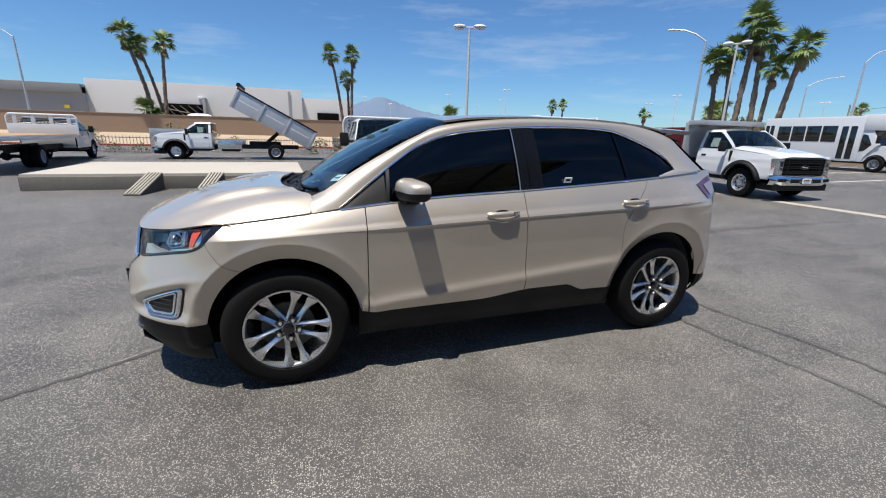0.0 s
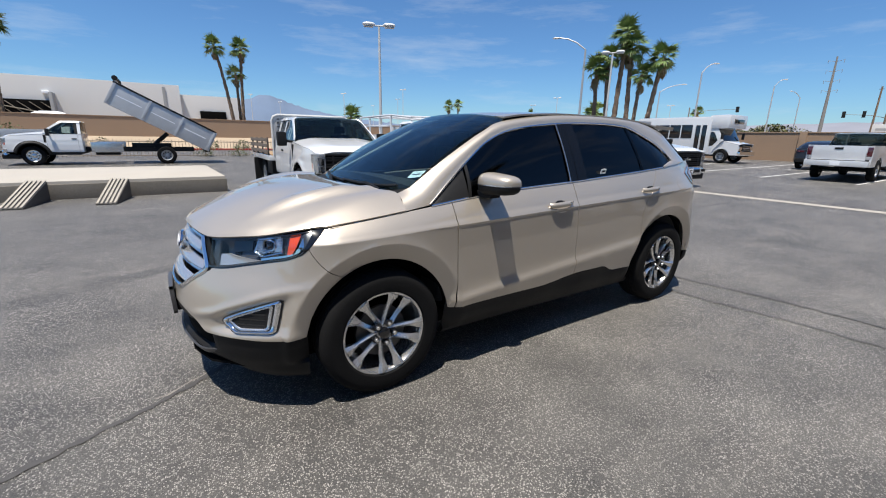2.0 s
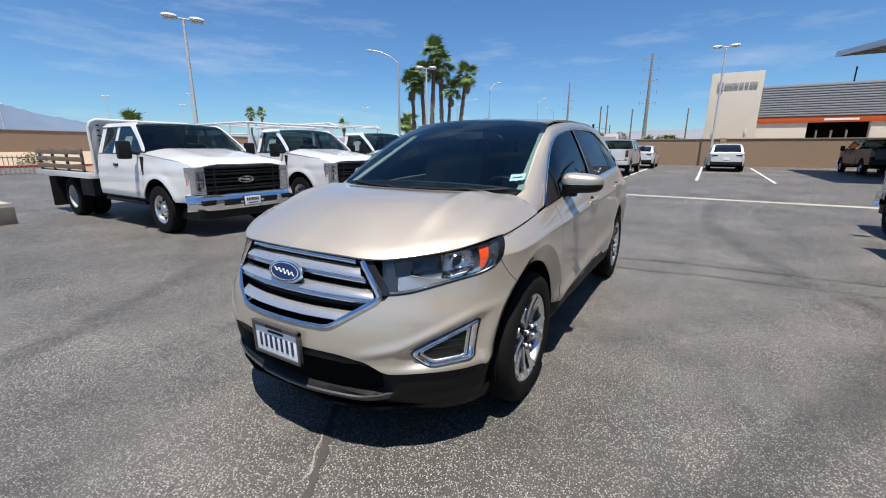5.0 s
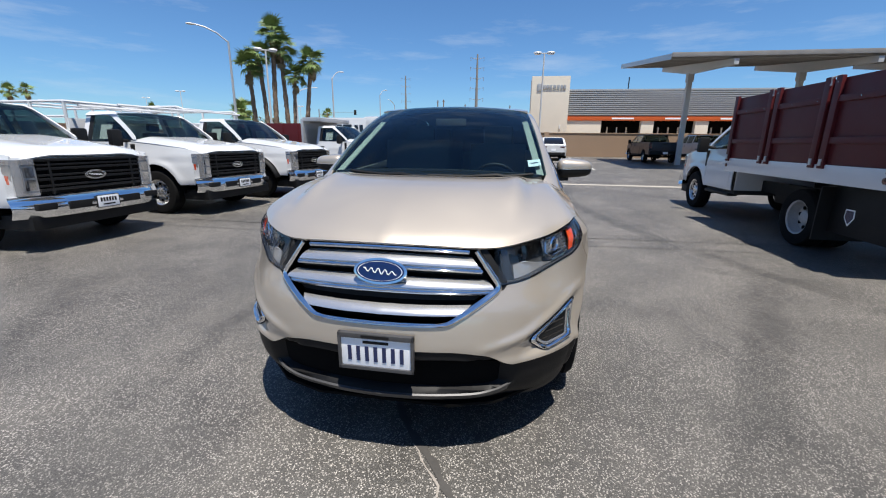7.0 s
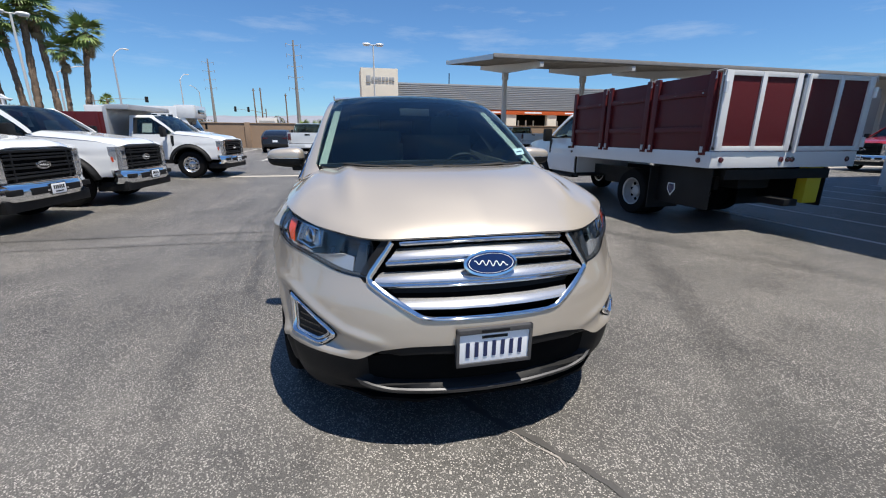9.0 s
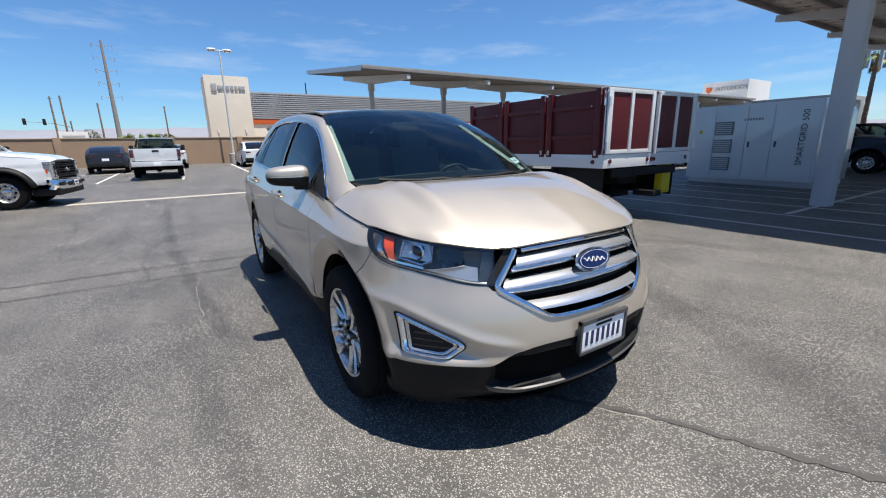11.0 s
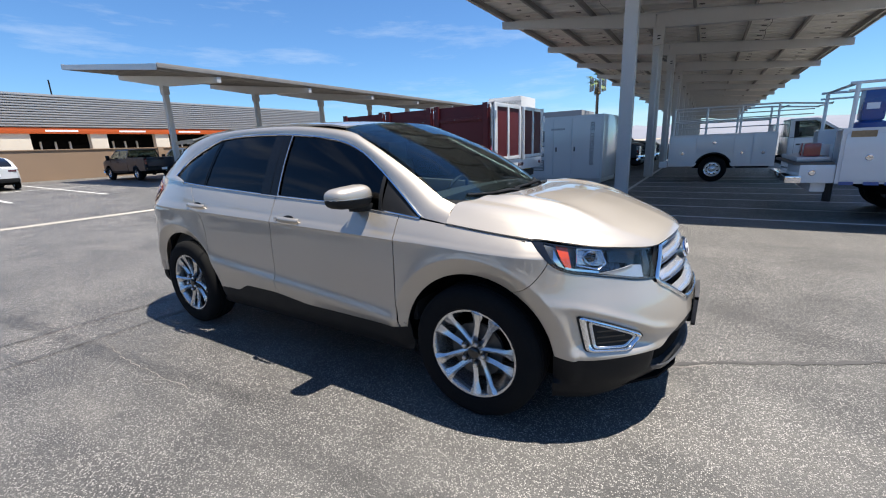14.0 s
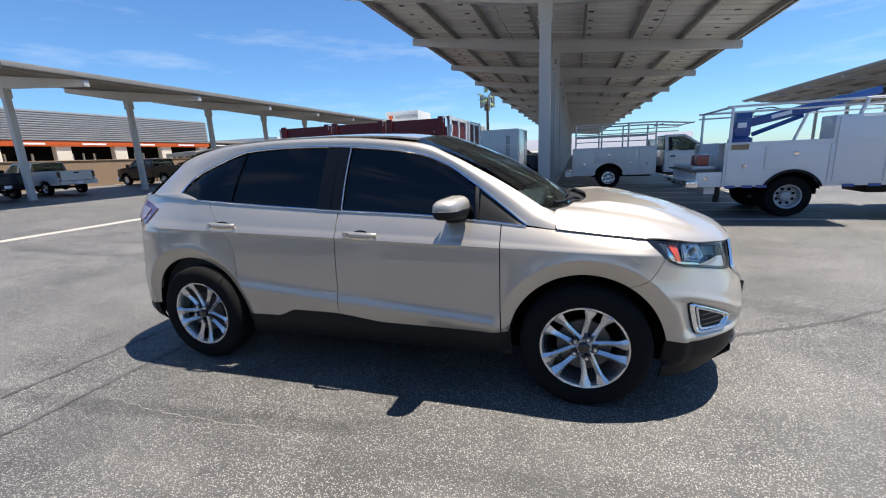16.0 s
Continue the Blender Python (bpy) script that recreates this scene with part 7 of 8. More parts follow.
canopy("tall pale steel solar canopy on a single row of posts", -7.15, 5.75, 5.16, 6.66, -0.5, [-9.6 - 6.28 * i for i in range(17)], -6.4, -112.0, True)
canopy("grey steel solar canopy along the far stalls", 18.6, 29.0, 5.26, 6.52, 24.0, [-10.25 - 5.75 * i for i in range(8)], -7.45, -53.0, False)
canopy("distant steel solar canopy beyond the crane truck", -37.0, -23.2, 5.3, 6.75, -30.0, [-18.0 - 6.3 * i for i in range(8)], -15.0, -66.0, False)

def letters(text, size, mat, parent, m, depth):
    """Raised lettering in the built-in font."""
    cu = bpy.data.curves.new("letters", "FONT")
    cu.body, cu.size, cu.extrude, cu.align_x, cu.align_y = text, size, depth, "LEFT", "CENTER"
    tob = new("letters_curve", cu)
    me = bpy.data.meshes.new_from_object(tob)
    bpy.data.objects.remove(tob)
    me.materials.append(mat)
    o = part("lettering", me, None, parent)
    o.matrix_local = m
    return o


# power cabinet under the canopy
# Darker backing gives the vents the shade between their slats as colour.
VENT_GREY = material("vent_shade_grey", (0.20, 0.205, 0.21), 0.6, vary=0.1)
cab = thing("power_cabinet", "white steel power storage cabinet with vents and vertical lettering", "cabinet", pose(2.35, -14.05, 0.0, 0, 0, -3))
part("body", boxed(-1.72, 1.72, -1.1, 1.1, 0.16, 2.36, 0.015), WHITE_PAINT, cab)
part("plinth", boxed(-1.66, 1.66, -1.02, 1.02, 0, 0.17, 0.01), GALV, cab)
for a, b in ((-1.66, -0.66), (-0.62, 0.02), (0.06, 0.92), (0.96, 1.66)):
    d = part("door", boxed(a, b, 1.095, 1.118, 0.24, 2.28, 0.006), WHITE_PAINT, cab)
    part("door_lock", boxed(b - 0.10, b - 0.05, 1.118, 1.135, 1.12, 1.28, 0.005), STEEL, d)
for z in (0.42, 0.95, 1.48):
    v = part("vent", boxed(0.40, 0.92, 1.118, 1.145, z, z + 0.40, 0.01), VENT_GREY, cab, "louvred steel vent")
    for i in range(6):
        part("vent_slat", boxed(0.43, 0.89, 1.143, 1.155, z + 0.04 + i * 0.058, z + 0.068 + i * 0.058), PALE_STEEL, v)
upward = Matrix(((0, 1, 0, 0), (0, 0, 1, 0), (1, 0, 0, 0), (0, 0, 0, 1)))
letters("SMARTGRID", 0.205, BLACK_PLASTIC, cab, pose(-1.36, 1.121, 0.62) @ upward, 0.002)
letters("500", 0.205, BLACK_PLASTIC, cab, pose(-1.36, 1.121, 1.80) @ upward, 0.002)
for i in range(7):
    part("maker_mark", boxed(-0.36 + i * 0.075, -0.31 + i * 0.075, 1.119, 1.123, 1.88, 1.95), GREY_WALL, cab)
part("warning_sign", boxed(1.32, 1.42, 1.119, 1.124, 1.55, 1.65), YELLOW, cab)

# ---------------------------------------------------------------- other parked vehicles
def pickup(m, label, paint, scale=0.95):
    t = cab_truck(m @ Matrix.Scale(scale, 4), label, paint, cab=2.2, wheelbase=3.75, dual=False, sticker=False)
    axle = -3.75
    lo = lambda x: max(0.56, 0.405 + math.sqrt(max(0.0, 0.5 ** 2 - (x - axle) ** 2))) if abs(x - axle) < 0.5 else 0.56
    for k in (1, -1):
        f = lambda u, v, k=k: (lambda x: (lambda z: (x, k * (0.98 + 0.015 * math.sin(math.pi * v)), z))(mixed(lo(x), 1.36, v)))(mixed(-4.95, -2.76, u if k < 0 else 1 - u))
        part("box_side", sheet(f, 30, 6, 0.06), paint, t)
        part("tail_lamp", boxed(-4.985, -4.90, k * 0.90 - 0.075, k * 0.90 + 0.075, 0.96, 1.30, 0.015), RED_LENS, t)
    part("tailgate", boxed(-4.99, -4.93, -0.81, 0.81, 0.80, 1.35, 0.02), paint, t)
    part("tailgate_handle", boxed(-5.0, -4.985, -0.13, 0.13, 1.20, 1.28, 0.006), BLACK_PLASTIC, t)
    part("box_floor", boxed(-4.95, -2.76, -0.93, 0.93, 0.72, 0.80), BLACK_PLASTIC, t)
    bp = part("rear_bumper", boxed(-5.14, -4.95, -0.97, 0.97, 0.56, 0.78, 0.03), paint if paint != GREY_PAINT else BLACK_PLASTIC, t)
    part("number_plate", boxed(-5.15, -5.14, -0.15, 0.15, 0.60, 0.74), PAPER, bp)
    return t


pickup(parked(23.4, 2.25, 0), "silver crew-cab pickup truck parked tail out", SILVER_PAINT)
pickup(parked(29.2, -9.6, 0), "dark grey crew-cab pickup under the canopy", GREY_PAINT)
pickup(parked(29.7, -13.0, 0), "white crew-cab pickup under the canopy", WHITE_PAINT)
pickup(parked(9.1, -21.2, 84), "red pickup truck parked behind the power cabinet", RED_PAINT, 1.0)
pickup(parked(1.3, -20.9, 180), "dark grey pickup truck in the canopy's shade", GREY_PAINT, 1.0)
pickup(parked(0.9, -23.9, 180), "black pickup truck in the canopy's shade", BLACK_PAINT, 1.0)
pickup(parked(31.0, -21.0, 0), "black pickup truck under the far canopy", BLACK_PAINT, 1.0)


def small_car(m, label, paint, length=4.7, width=1.88, height=1.60):
    """A closed car with a sloping tail: lower body, glass, painted roof and pillars, lamps, wheels."""
    c = thing("parked_car", label, "car", m)
    a, b, w = -length / 2, length / 2, width / 2
    half = curve_at([(a, w * 0.80), (a + 0.25, w * 0.94), (a + 0.9, w), (b - 1.0, w), (b - 0.3, w * 0.90), (b, w * 0.66)])
    belt = curve_at([(a, 0.98), (a + 0.3, 1.04), (0.0, 0.98), (b - 1.4, 0.95), (b - 0.5, 0.84), (b, 0.66)])
    low = curve_at([(a, 0.42), (a + 0.3, 0.30), (0.0, 0.24), (b - 0.4, 0.27), (b, 0.36)])
    crown = curve_at([(a + 0.12, 1.06), (a + 0.45, height * 0.84), (a + 1.1, height * 0.965), (a + 2.0, height), (a + 2.8, height * 0.955), (b - 1.25, 1.0)])
    arch_at = lambda x: max([0.345 + math.sqrt(0.375 ** 2 - (x - q) ** 2) for q in (a + 0.92, b - 0.92) if abs(x - q) < 0.375] + [0.0])
    for k in (1, -1):
        def flankf(u, v, k=k):
            x = mixed(a, b, u if k < 0 else 1 - u)
            z = mixed(max(low(x), arch_at(x)), belt(x), v)
            return (x, k * half(x) * (1 - 0.05 * abs(2 * v - 0.9) ** 2), z)
        part("side_panel", sheet(flankf, 60, 8, 0.01), paint, c)
        for x in (a + 0.92, b - 0.92):
            car_wheel(c, pose(x, k * (w - 0.12), 0.345, 0, 40 * x, 180 if k > 0 else 0) @ Matrix.Scale(0.92, 4))
            part("wheel_well", sheet(lambda u, v, x=x, k=k: (x + 0.38 * math.cos(math.pi * u), k * mixed(0.5, w - 0.03, v), 0.345 + 0.38 * math.sin(math.pi * u)), 16, 2, 0.005), DARK, c)
        part("tail_lamp", boxed(a - 0.012, a + 0.10, k * w * 0.62 - 0.15, k * w * 0.62 + 0.15, 0.86, 0.95, 0.02), RED_LENS, c)
        def window(u, v, k=k):
            x = mixed(a + 0.50, b - 1.45, u if k < 0 else 1 - u)
            z = mixed(belt(x) + 0.03, max(crown(x) - 0.09, belt(x) + 0.04), v)
            return (x, k * (mixed(half(x) * 0.95, half(x) * 0.72, (z - belt(x)) / (height - 0.95)) + 0.006), z)
        part("side_glass", sheet(window, 24, 5, 0.005), BLACK_GLOSS, c)
    part("tail_panel", sheet(lambda u, v: (a + 0.03 * (2 * u - 1) ** 2, (2 * u - 1) * half(a), mixed(0.42, 1.0, v)), 12, 6, 0.02), paint, c)
    part("nose_panel", sheet(lambda u, v: (b - 0.10 * (2 * u - 1) ** 2, -(2 * u - 1) * half(b), mixed(0.36, 0.68, v)), 12, 4, 0.02), paint, c)
    part("deck", sheet(lambda u, v: (mixed(a, b, v), -(2 * u - 1) * half(mixed(a, b, v)), belt(mixed(a, b, v)) + 0.03 * (1 - (2 * u - 1) ** 4)), 12, 30, 0.01), paint, c)
    def shell(u, v):
        x = mixed(a + 0.10, b - 1.22, v)
        q = 2 * u - 1
        h, z0 = max(crown(x), belt(x) + 0.01), belt(x)
        top = half(x) * mixed(0.95, 0.70, (h - z0) / (height - 0.95))
        if abs(q) > 0.5:
            e = (abs(q) - 0.5) * 2
            return (x, math.copysign(mixed(top, half(x) * 0.95, e), -q), mixed(h - 0.03, z0, e))
        return (x, -2 * q * top, h - 0.03 * (2 * abs(q)) ** 4)
    part("roof", sheet(shell, 28, 32, 0.01), paint, c)
    for xa, xb, nm in ((a + 0.16, a + 0.95, "rear_screen"), (b - 1.95, b - 1.28, "windscreen")):
        def pane(u, v, xa=xa, xb=xb):
            x, y, z = shell(mixed(0.29, 0.71, u), (mixed(xa, xb, v) - a - 0.10) / (length - 1.32))
            return (x + (0.006 if xa > 0 else -0.006), y, z + 0.010)
        part(nm, sheet(pane, 12, 8, 0.004), BLACK_GLOSS, c)
    part("rear_bumper", boxed(a - 0.03, a + 0.14, -half(a + 0.1) * 0.97, half(a + 0.1) * 0.97, 0.36, 0.56, 0.05), BLACK_PLASTIC, c)
    part("number_plate", boxed(a - 0.035, a - 0.015, -0.15, 0.15, 0.66, 0.79), PAPER, c)
    part("floor_pan", boxed(a + 0.2, b - 0.2, -0.7, 0.7, 0.24, 0.5, 0.02), DARK, c)
    return c


small_car(parked(28.3, -3.0, 0), "white crossover car parked tail out by the lamp", WHITE_PAINT)
small_car(parked(27.4, 4.7, 0), "dark grey car parked beside the silver pickup", GREY_PAINT, 4.7, 1.86, 1.45)
small_car(parked(29.6, 1.8, 0), "white car parked beyond the silver pickup", WHITE_PAINT, 4.6, 1.84, 1.48)

# shuttle bus
bus = thing("shuttle_bus", "white cutaway shuttle bus with dark windows and glazed doors", "bus", parked(28.05, 9.9, -92))
part("body", boxed(-5.9, -0.75, -1.12, 1.12, 0.50, 2.85, 0.12), WHITE_PAINT, bus)
part("front_cap", boxed(-0.95, 0.32, -1.10, 1.10, 2.08, 2.95, 0.22), WHITE_PAINT, bus)
part("cap_panel", boxed(0.30, 0.335, -0.62, 0.62, 2.42, 2.66, 0.02), BLACK_GLOSS, bus)
for k in (1, -1):
    part("cab_side", prism(bmesh.new(), [(-1.0, 0.5), (-0.52, 0.5), (-0.50, 0.75), (-0.36, 0.95), (-0.1, 1.30), (0.06, 1.38), (-0.36, 2.14), (-1.0, 2.14)], k * 1.0 - 0.03, k * 1.0 + 0.03, "y", 0.01), WHITE_PAINT, bus)
    part("cab_side_glass", prism(bmesh.new(), [(-0.90, 1.00), (-0.55, 1.05), (-0.28, 1.38), (-0.52, 1.86), (-0.68, 1.92), (-0.86, 1.86)], k * 1.028 - 0.008, k * 1.028 + 0.008, "y", 0.004), BLACK_GLOSS, bus)
    for x in (-5.80, -5.50):
        part("rear_window", boxed(x, x + 0.22, k * 1.122 - 0.01, k * 1.122 + 0.01, 1.45, 2.40, 0.02), BLACK_GLOSS, bus)
part("nose", sheet(lambda u, v: (mixed(-0.8, 0.95, v), (2 * u - 1) * mixed(1.0, 0.90, v), mixed(1.35, 1.12, v ** 2) + 0.05 * (1 - (2 * u - 1) ** 4)), 14, 12, 0.03), WHITE_PAINT, bus)
for k in (1, -1):
    part("wing", sheet(lambda u, v, k=k: (lambda x: (x, k * mixed(1.0, 0.90, (x + 0.8) / 1.75), mixed(max(0.5, 0.4 + math.sqrt(max(0, 0.48 ** 2 - x * x))) if abs(x) < 0.48 else 0.5, mixed(1.35, 1.12, ((x + 0.8) / 1.75) ** 2), v)))(mixed(-0.8, 0.95, u)), 26, 6, 0.03), WHITE_PAINT, bus)
    truck_wheel(bus, 0, k * 0.90, DUAL_RIM), truck_wheel(bus, -3.9, k * 0.92, DUAL_RIM, True)
    for i in range(4):
        x = -5.02 + i * 0.80
        part("window", boxed(x, x + 0.72, k * 1.122 - 0.01, k * 1.122 + 0.01, 1.50, 2.35, 0.02), BLACK_GLOSS, bus)
    part("mirror", boxed(0.05, 0.15, k * 1.32 - 0.1, k * 1.32 + 0.1, 1.45, 1.85, 0.03), BLACK_PLASTIC, bus)
    part("headlamp", boxed(0.88, 0.985, k * 0.70 - 0.17, k * 0.70 + 0.17, 0.80, 1.02, 0.03), CHROME, bus)
    # Flat near-black half-disc on the side in place of a shaded wheel opening.
    part("wheel_arch", sheet(lambda u, v, k=k: (-3.9 + 0.5 * v * math.cos(math.pi * u), k * 1.125, 0.42 + 0.5 * v * math.sin(math.pi * u)), 18, 2, 0.004), DARK, bus)
for i in range(2):
    dl = part("door_leaf", boxed(-1.72 + i * 0.40, -1.34 + i * 0.40, -1.140, -1.118, 0.50, 2.40, 0.02), WHITE_PAINT, bus, "white door leaf with tall dark glass")
    part("door_glass", boxed(-1.67 + i * 0.40, -1.39 + i * 0.40, -1.146, -1.136, 0.62, 2.32, 0.02), BLACK_GLOSS, dl)
ws = part("windscreen", sheet(lambda u, v: (mixed(0.06, -0.34, v) + 0.10 * (1 - (2 * u - 1) ** 2), (2 * u - 1) * mixed(0.99, 0.96, v), mixed(1.36, 2.12, v)), 8, 4, 0.01), BLACK_GLOSS, bus)
g = part("grille", boxed(0.93, 0.985, -0.50, 0.50, 0.78, 1.08, 0.02), DARK, bus)
for i in range(3):
    part("grille_bar", boxed(0.98, 1.0, -0.48, 0.48, 0.82 + i * 0.09, 0.86 + i * 0.09, 0.005), SATIN, g)
part("bumper", boxed(0.93, 1.10, -0.95, 0.95, 0.48, 0.72, 0.04), CHROME, bus)
part("chassis", boxed(-5.6, 0.9, -0.7, 0.7, 0.4, 0.6), BLACK_PLASTIC, bus)

# ---------------------------------------------------------------- walls, fence and buildings
wall_e = thing("wall_east", "long tan block boundary wall with pilasters", "wall", kind="structure")
part("wall_body", boxed(34.0, 34.20, -60, 46, 0.0, 2.226), BLOCKWORK, wall_e)
part("coping", boxed(33.96, 34.24, -60, 46, 2.228, 2.29, 0.01), BLOCKWORK, wall_e)
for y in np.arange(-58, 46, 11.0):
    part("pilaster", boxed(33.88, 34.3, float(y) - 0.2, float(y) + 0.2, 0.2, 2.32, 0.01), MORTAR, wall_e)
wall_n = thing("wall_north", "tan block boundary wall above a planted bank", "wall", kind="structure")
part("wall_body", boxed(-70, 34, 46.0, 46.2, 0.6, 2.753), BLOCKWORK, wall_n)
part("coping", boxed(-70, 34, 45.96, 46.24, 2.755, 2.83, 0.01), BLOCKWORK, wall_n)
kerb = thing("kerb_north", "red painted concrete kerb along the planted bank", "kerb", kind="structure")
part("kerb_stone", boxed(-70, 34, 40.0, 40.18, -0.05, 0.16, 0.02), RED_KERB, kerb)
fence = thing("railing", "low rusty iron railing along the kerb", "fence", pose(0, 27.4, 0))
bar = finish(box(bmesh.new(), -0.012, 0.012, -0.012, 0.012, 0, 1.0), "fence_bar", material("railing_iron", (0.33, 0.27, 0.20), 0.7, metal=0.2, vary=0.2))
for z in (0.12, 0.92):
    part("fence_rail", boxed(-32, 4.2, -0.02, 0.02, z, z + 0.045, 0.004), bar.materials[0], fence)
for i in range(207):
    o = part("fence_bar", bar, None, fence)
    o.location = (-32 + i * 0.175, 0, 0.06)

board = thing("board_screen", "pale grey sheet metal screen leaning behind the railing", "screen", pose(0, 28.0, 0))
for i in range(8):
    part("slat", boxed(-9.75 + i * 0.15, -9.61 + i * 0.15, -0.02, 0.02, 0.0, 1.12, 0.006), GALV, board)
part("top_board", boxed(-9.75, -7.2, -0.035, 0.03, 1.125, 1.50, 0.01), GALV, board)
part("post", boxed(-8.6, -8.5, 0.03, 0.11, 0.0, 1.45, 0.01), GALV, board)
part("post", boxed(-7.35, -7.25, 0.03, 0.11, 0.0, 1.45, 0.01), GALV, board)

ql = thing("service_building", "low service building with grey slatted facade and orange band", "building")
part("tower", boxed(43.6, 47.5, -5.65, -1.75, 0.2, 8.2, 0.03), STUCCO, ql, "beige stucco sign tower")
# Near-black face behind the piers paints the deep shade of open bays.
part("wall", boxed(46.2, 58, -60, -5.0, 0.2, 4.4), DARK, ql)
slats = part("screen_backing", boxed(44.35, 44.6, -41, -5.65, 4.3, 6.95), GREY_WALL, ql)
for i in range(13):
    part("facade_slat", boxed(44.16, 44.36, -41, -5.65, 4.34 + i * 0.2, 4.34 + i * 0.2 + 0.125, 0.01), GREY_RIB, slats, "grey metal slat")
part("orange_band", boxed(44.2, 44.5, -41, -5.65, 3.80, 4.28, 0.01), ORANGE, ql, "orange fascia band")
y = -5.65
for i in range(7):
    w0 = 3.6 if i == 0 else 1.25
    part("pier", boxed(44.3, 44.9, y - w0, y, 0.2, 3.80, 0.01), STUCCO, ql, "beige pier")
    part("bay_band_mark", boxed(44.19, 44.2, y - w0 - 3.2, y - w0 - 1.0, 3.94, 4.10), PAPER, ql)
    for j in range(3):
        part("bay_post", boxed(45.8, 45.95, y - w0 - 1.0 - j * 1.0, y - w0 - 0.88 - j * 1.0, 0.2, 3.2), WHITE_WALL, ql)
    y -= w0 + 4.0
# White strip painted in for the light showing low behind the bays.
part("bay_light_strip", boxed(46.10, 46.19, -41, -5.65, 1.5, 2.0), WHITE_WALL, ql)
part("roof", boxed(44.4, 58, -60, -5.65, 4.4, 4.6), GREY_WALL, ql)
for i, (a, b) in enumerate(((-2.3, -2.75), (-2.85, -3.2), (-3.25, -3.5), (-3.55, -3.85), (-3.95, -4.25), (-4.35, -4.6), (-4.7, -4.95), (-5.0, -5.25))):
    part("sign_shape", boxed(43.52, 43.6, b, a, 6.92 if i else 6.75, 7.32 if i else 7.45, 0.03), GREY_RIB, ql, "grey sign shape")
for k in (-4.9, -2.4):
    part("wall_lamp", boxed(43.52, 43.6, k - 0.08, k + 0.08, 2.9, 3.3, 0.02), WHITE_WALL, ql)
part("roof_mast", tube(bmesh.new(), [(48, -12.4, 6.5), (48, -12.4, 8.6)], 0.06, 6), BLACK_PLASTIC, ql)

ab = thing("auto_body_shop", "white and grey repair shop with a raised sign block", "building")
part("sign_block", boxed(18.9, 23.6, -57, -51.6, 0, 7.55, 0.03), WHITE_WALL, ab)
part("wing", boxed(11.4, 18.9, -60, -53, 0, 5.3, 0.03), GREY_WALL, ab)
part("wing", boxed(23.6, 42, -60, -52.5, 0, 6.4, 0.03), GREY_WALL, ab)
letters("AUTO", 0.62, GREY_RIB, ab, pose(22.25, -51.52, 6.75, 90, 0, 180), 0.05)
letters("BODY", 0.62, GREY_RIB, ab, pose(20.55, -51.52, 6.75, 90, 0, 180), 0.05)
part("sign_shield", prism(bmesh.new(), [(22.55, 7.05), (23.15, 7.05), (23.15, 6.70), (22.85, 6.40), (22.55, 6.70)], -51.6, -51.5, "y"), ORANGE, ab)
far_hall = thing("far_building", "long low white building far down the street", "building")
part("wall", boxed(50, 90, -75, -62, 0, 6, 0.02), WHITE_WALL, far_hall)

wh = thing("warehouse", "long white and grey warehouse with dark loading bays", "building")
part("wall", boxed(-24.5, 0.2, 61, 80, 0, 7.1, 0.02), WHITE_WALL, wh, "white tilt-up wall")
part("wall", boxed(0.2, 7.0, 61.6, 80, 0, 6.1, 0.02), WHITE_WALL, wh)
part("wall", boxed(-70, -24.5, 60, 80, 0, 6.0, 0.02), GREY_WALL, wh, "grey wall")
part("parapet", boxed(-70, -24.5, 59.6, 80, 5.3, 6.3, 0.02), material("mid_grey_wall", (0.24, 0.245, 0.25), 0.85), wh, "dark grey parapet")
# Solid near-black panels here and below stand in for shaded bay interiors.
part("loading_bay", boxed(-16.7, -11.8, 60.6, 61.0, 2.0, 4.6, 0.01), DARK, wh, "dark open loading bay")
part("bay_frame", boxed(-11.9, -11.6, 59.4, 61.0, 1.8, 5.4, 0.01), GREY_WALL, wh)
for i in range(5):
    part("roof_truss", tube(bmesh.new(), [(-16.6 + i * 0.95, 60.55, 4.4), (-14.6 + i * 0.72, 60.5, 2.6 + 0.22 * i)], 0.04, 5), SKIRT, wh)
part("truss_beam", tube(bmesh.new(), [(-16.6, 60.5, 4.05), (-11.9, 60.5, 3.1)], 0.06, 5), SKIRT, wh)
part("roof_dome", sheet(lambda u, v: (-10.3 + 1.3 * mixed(-1, 1, u), 47.6 + mixed(-1, 1, v), 2.72 + 0.36 * (1 - mixed(-1, 1, u) ** 4) * (1 - mixed(-1, 1, v) ** 2)), 12, 6, 0.03), PAPER, wh, "white rounded roof hatch")
part("loading_bay", boxed(2.2, 5.2, 61.3, 61.6, 3.2, 4.2, 0.01), DARK, wh)
part("wall_stripe", boxed(-1.6, -1.3, 60.9, 61.0, 1.5, 6.8), GREY_WALL, wh)
part("door_lamp", boxed(-12.6, -12.0, 60.7, 61.0, 5.3, 5.6, 0.05), PAPER, wh)
part("roof_unit", boxed(-46, -43, 64, 67, 6.3, 7.3, 0.05), GREY_WALL, wh)
part("wall_sign", boxed(-26.3, -25.8, 59.5, 59.6, 3.5, 3.9), YELLOW, wh)
shelter = thing("entry_sign", "white sign board with dark lettering bars by the street", "sign", pose(105, 17.5, 0.4))
part("board", boxed(-0.15, 0.15, -2.2, 2.2, 2.2, 4.8, 0.03), WHITE_WALL, shelter)
part("post", boxed(-0.2, 0.2, -0.3, 0.3, 0, 2.2), GREY_WALL, shelter)
for i in range(2):
    part("lettering", boxed(-0.17, -0.14, -1.7, 1.7, 2.7 + i * 1.0, 3.1 + i * 1.0), GREY_RIB, shelter)

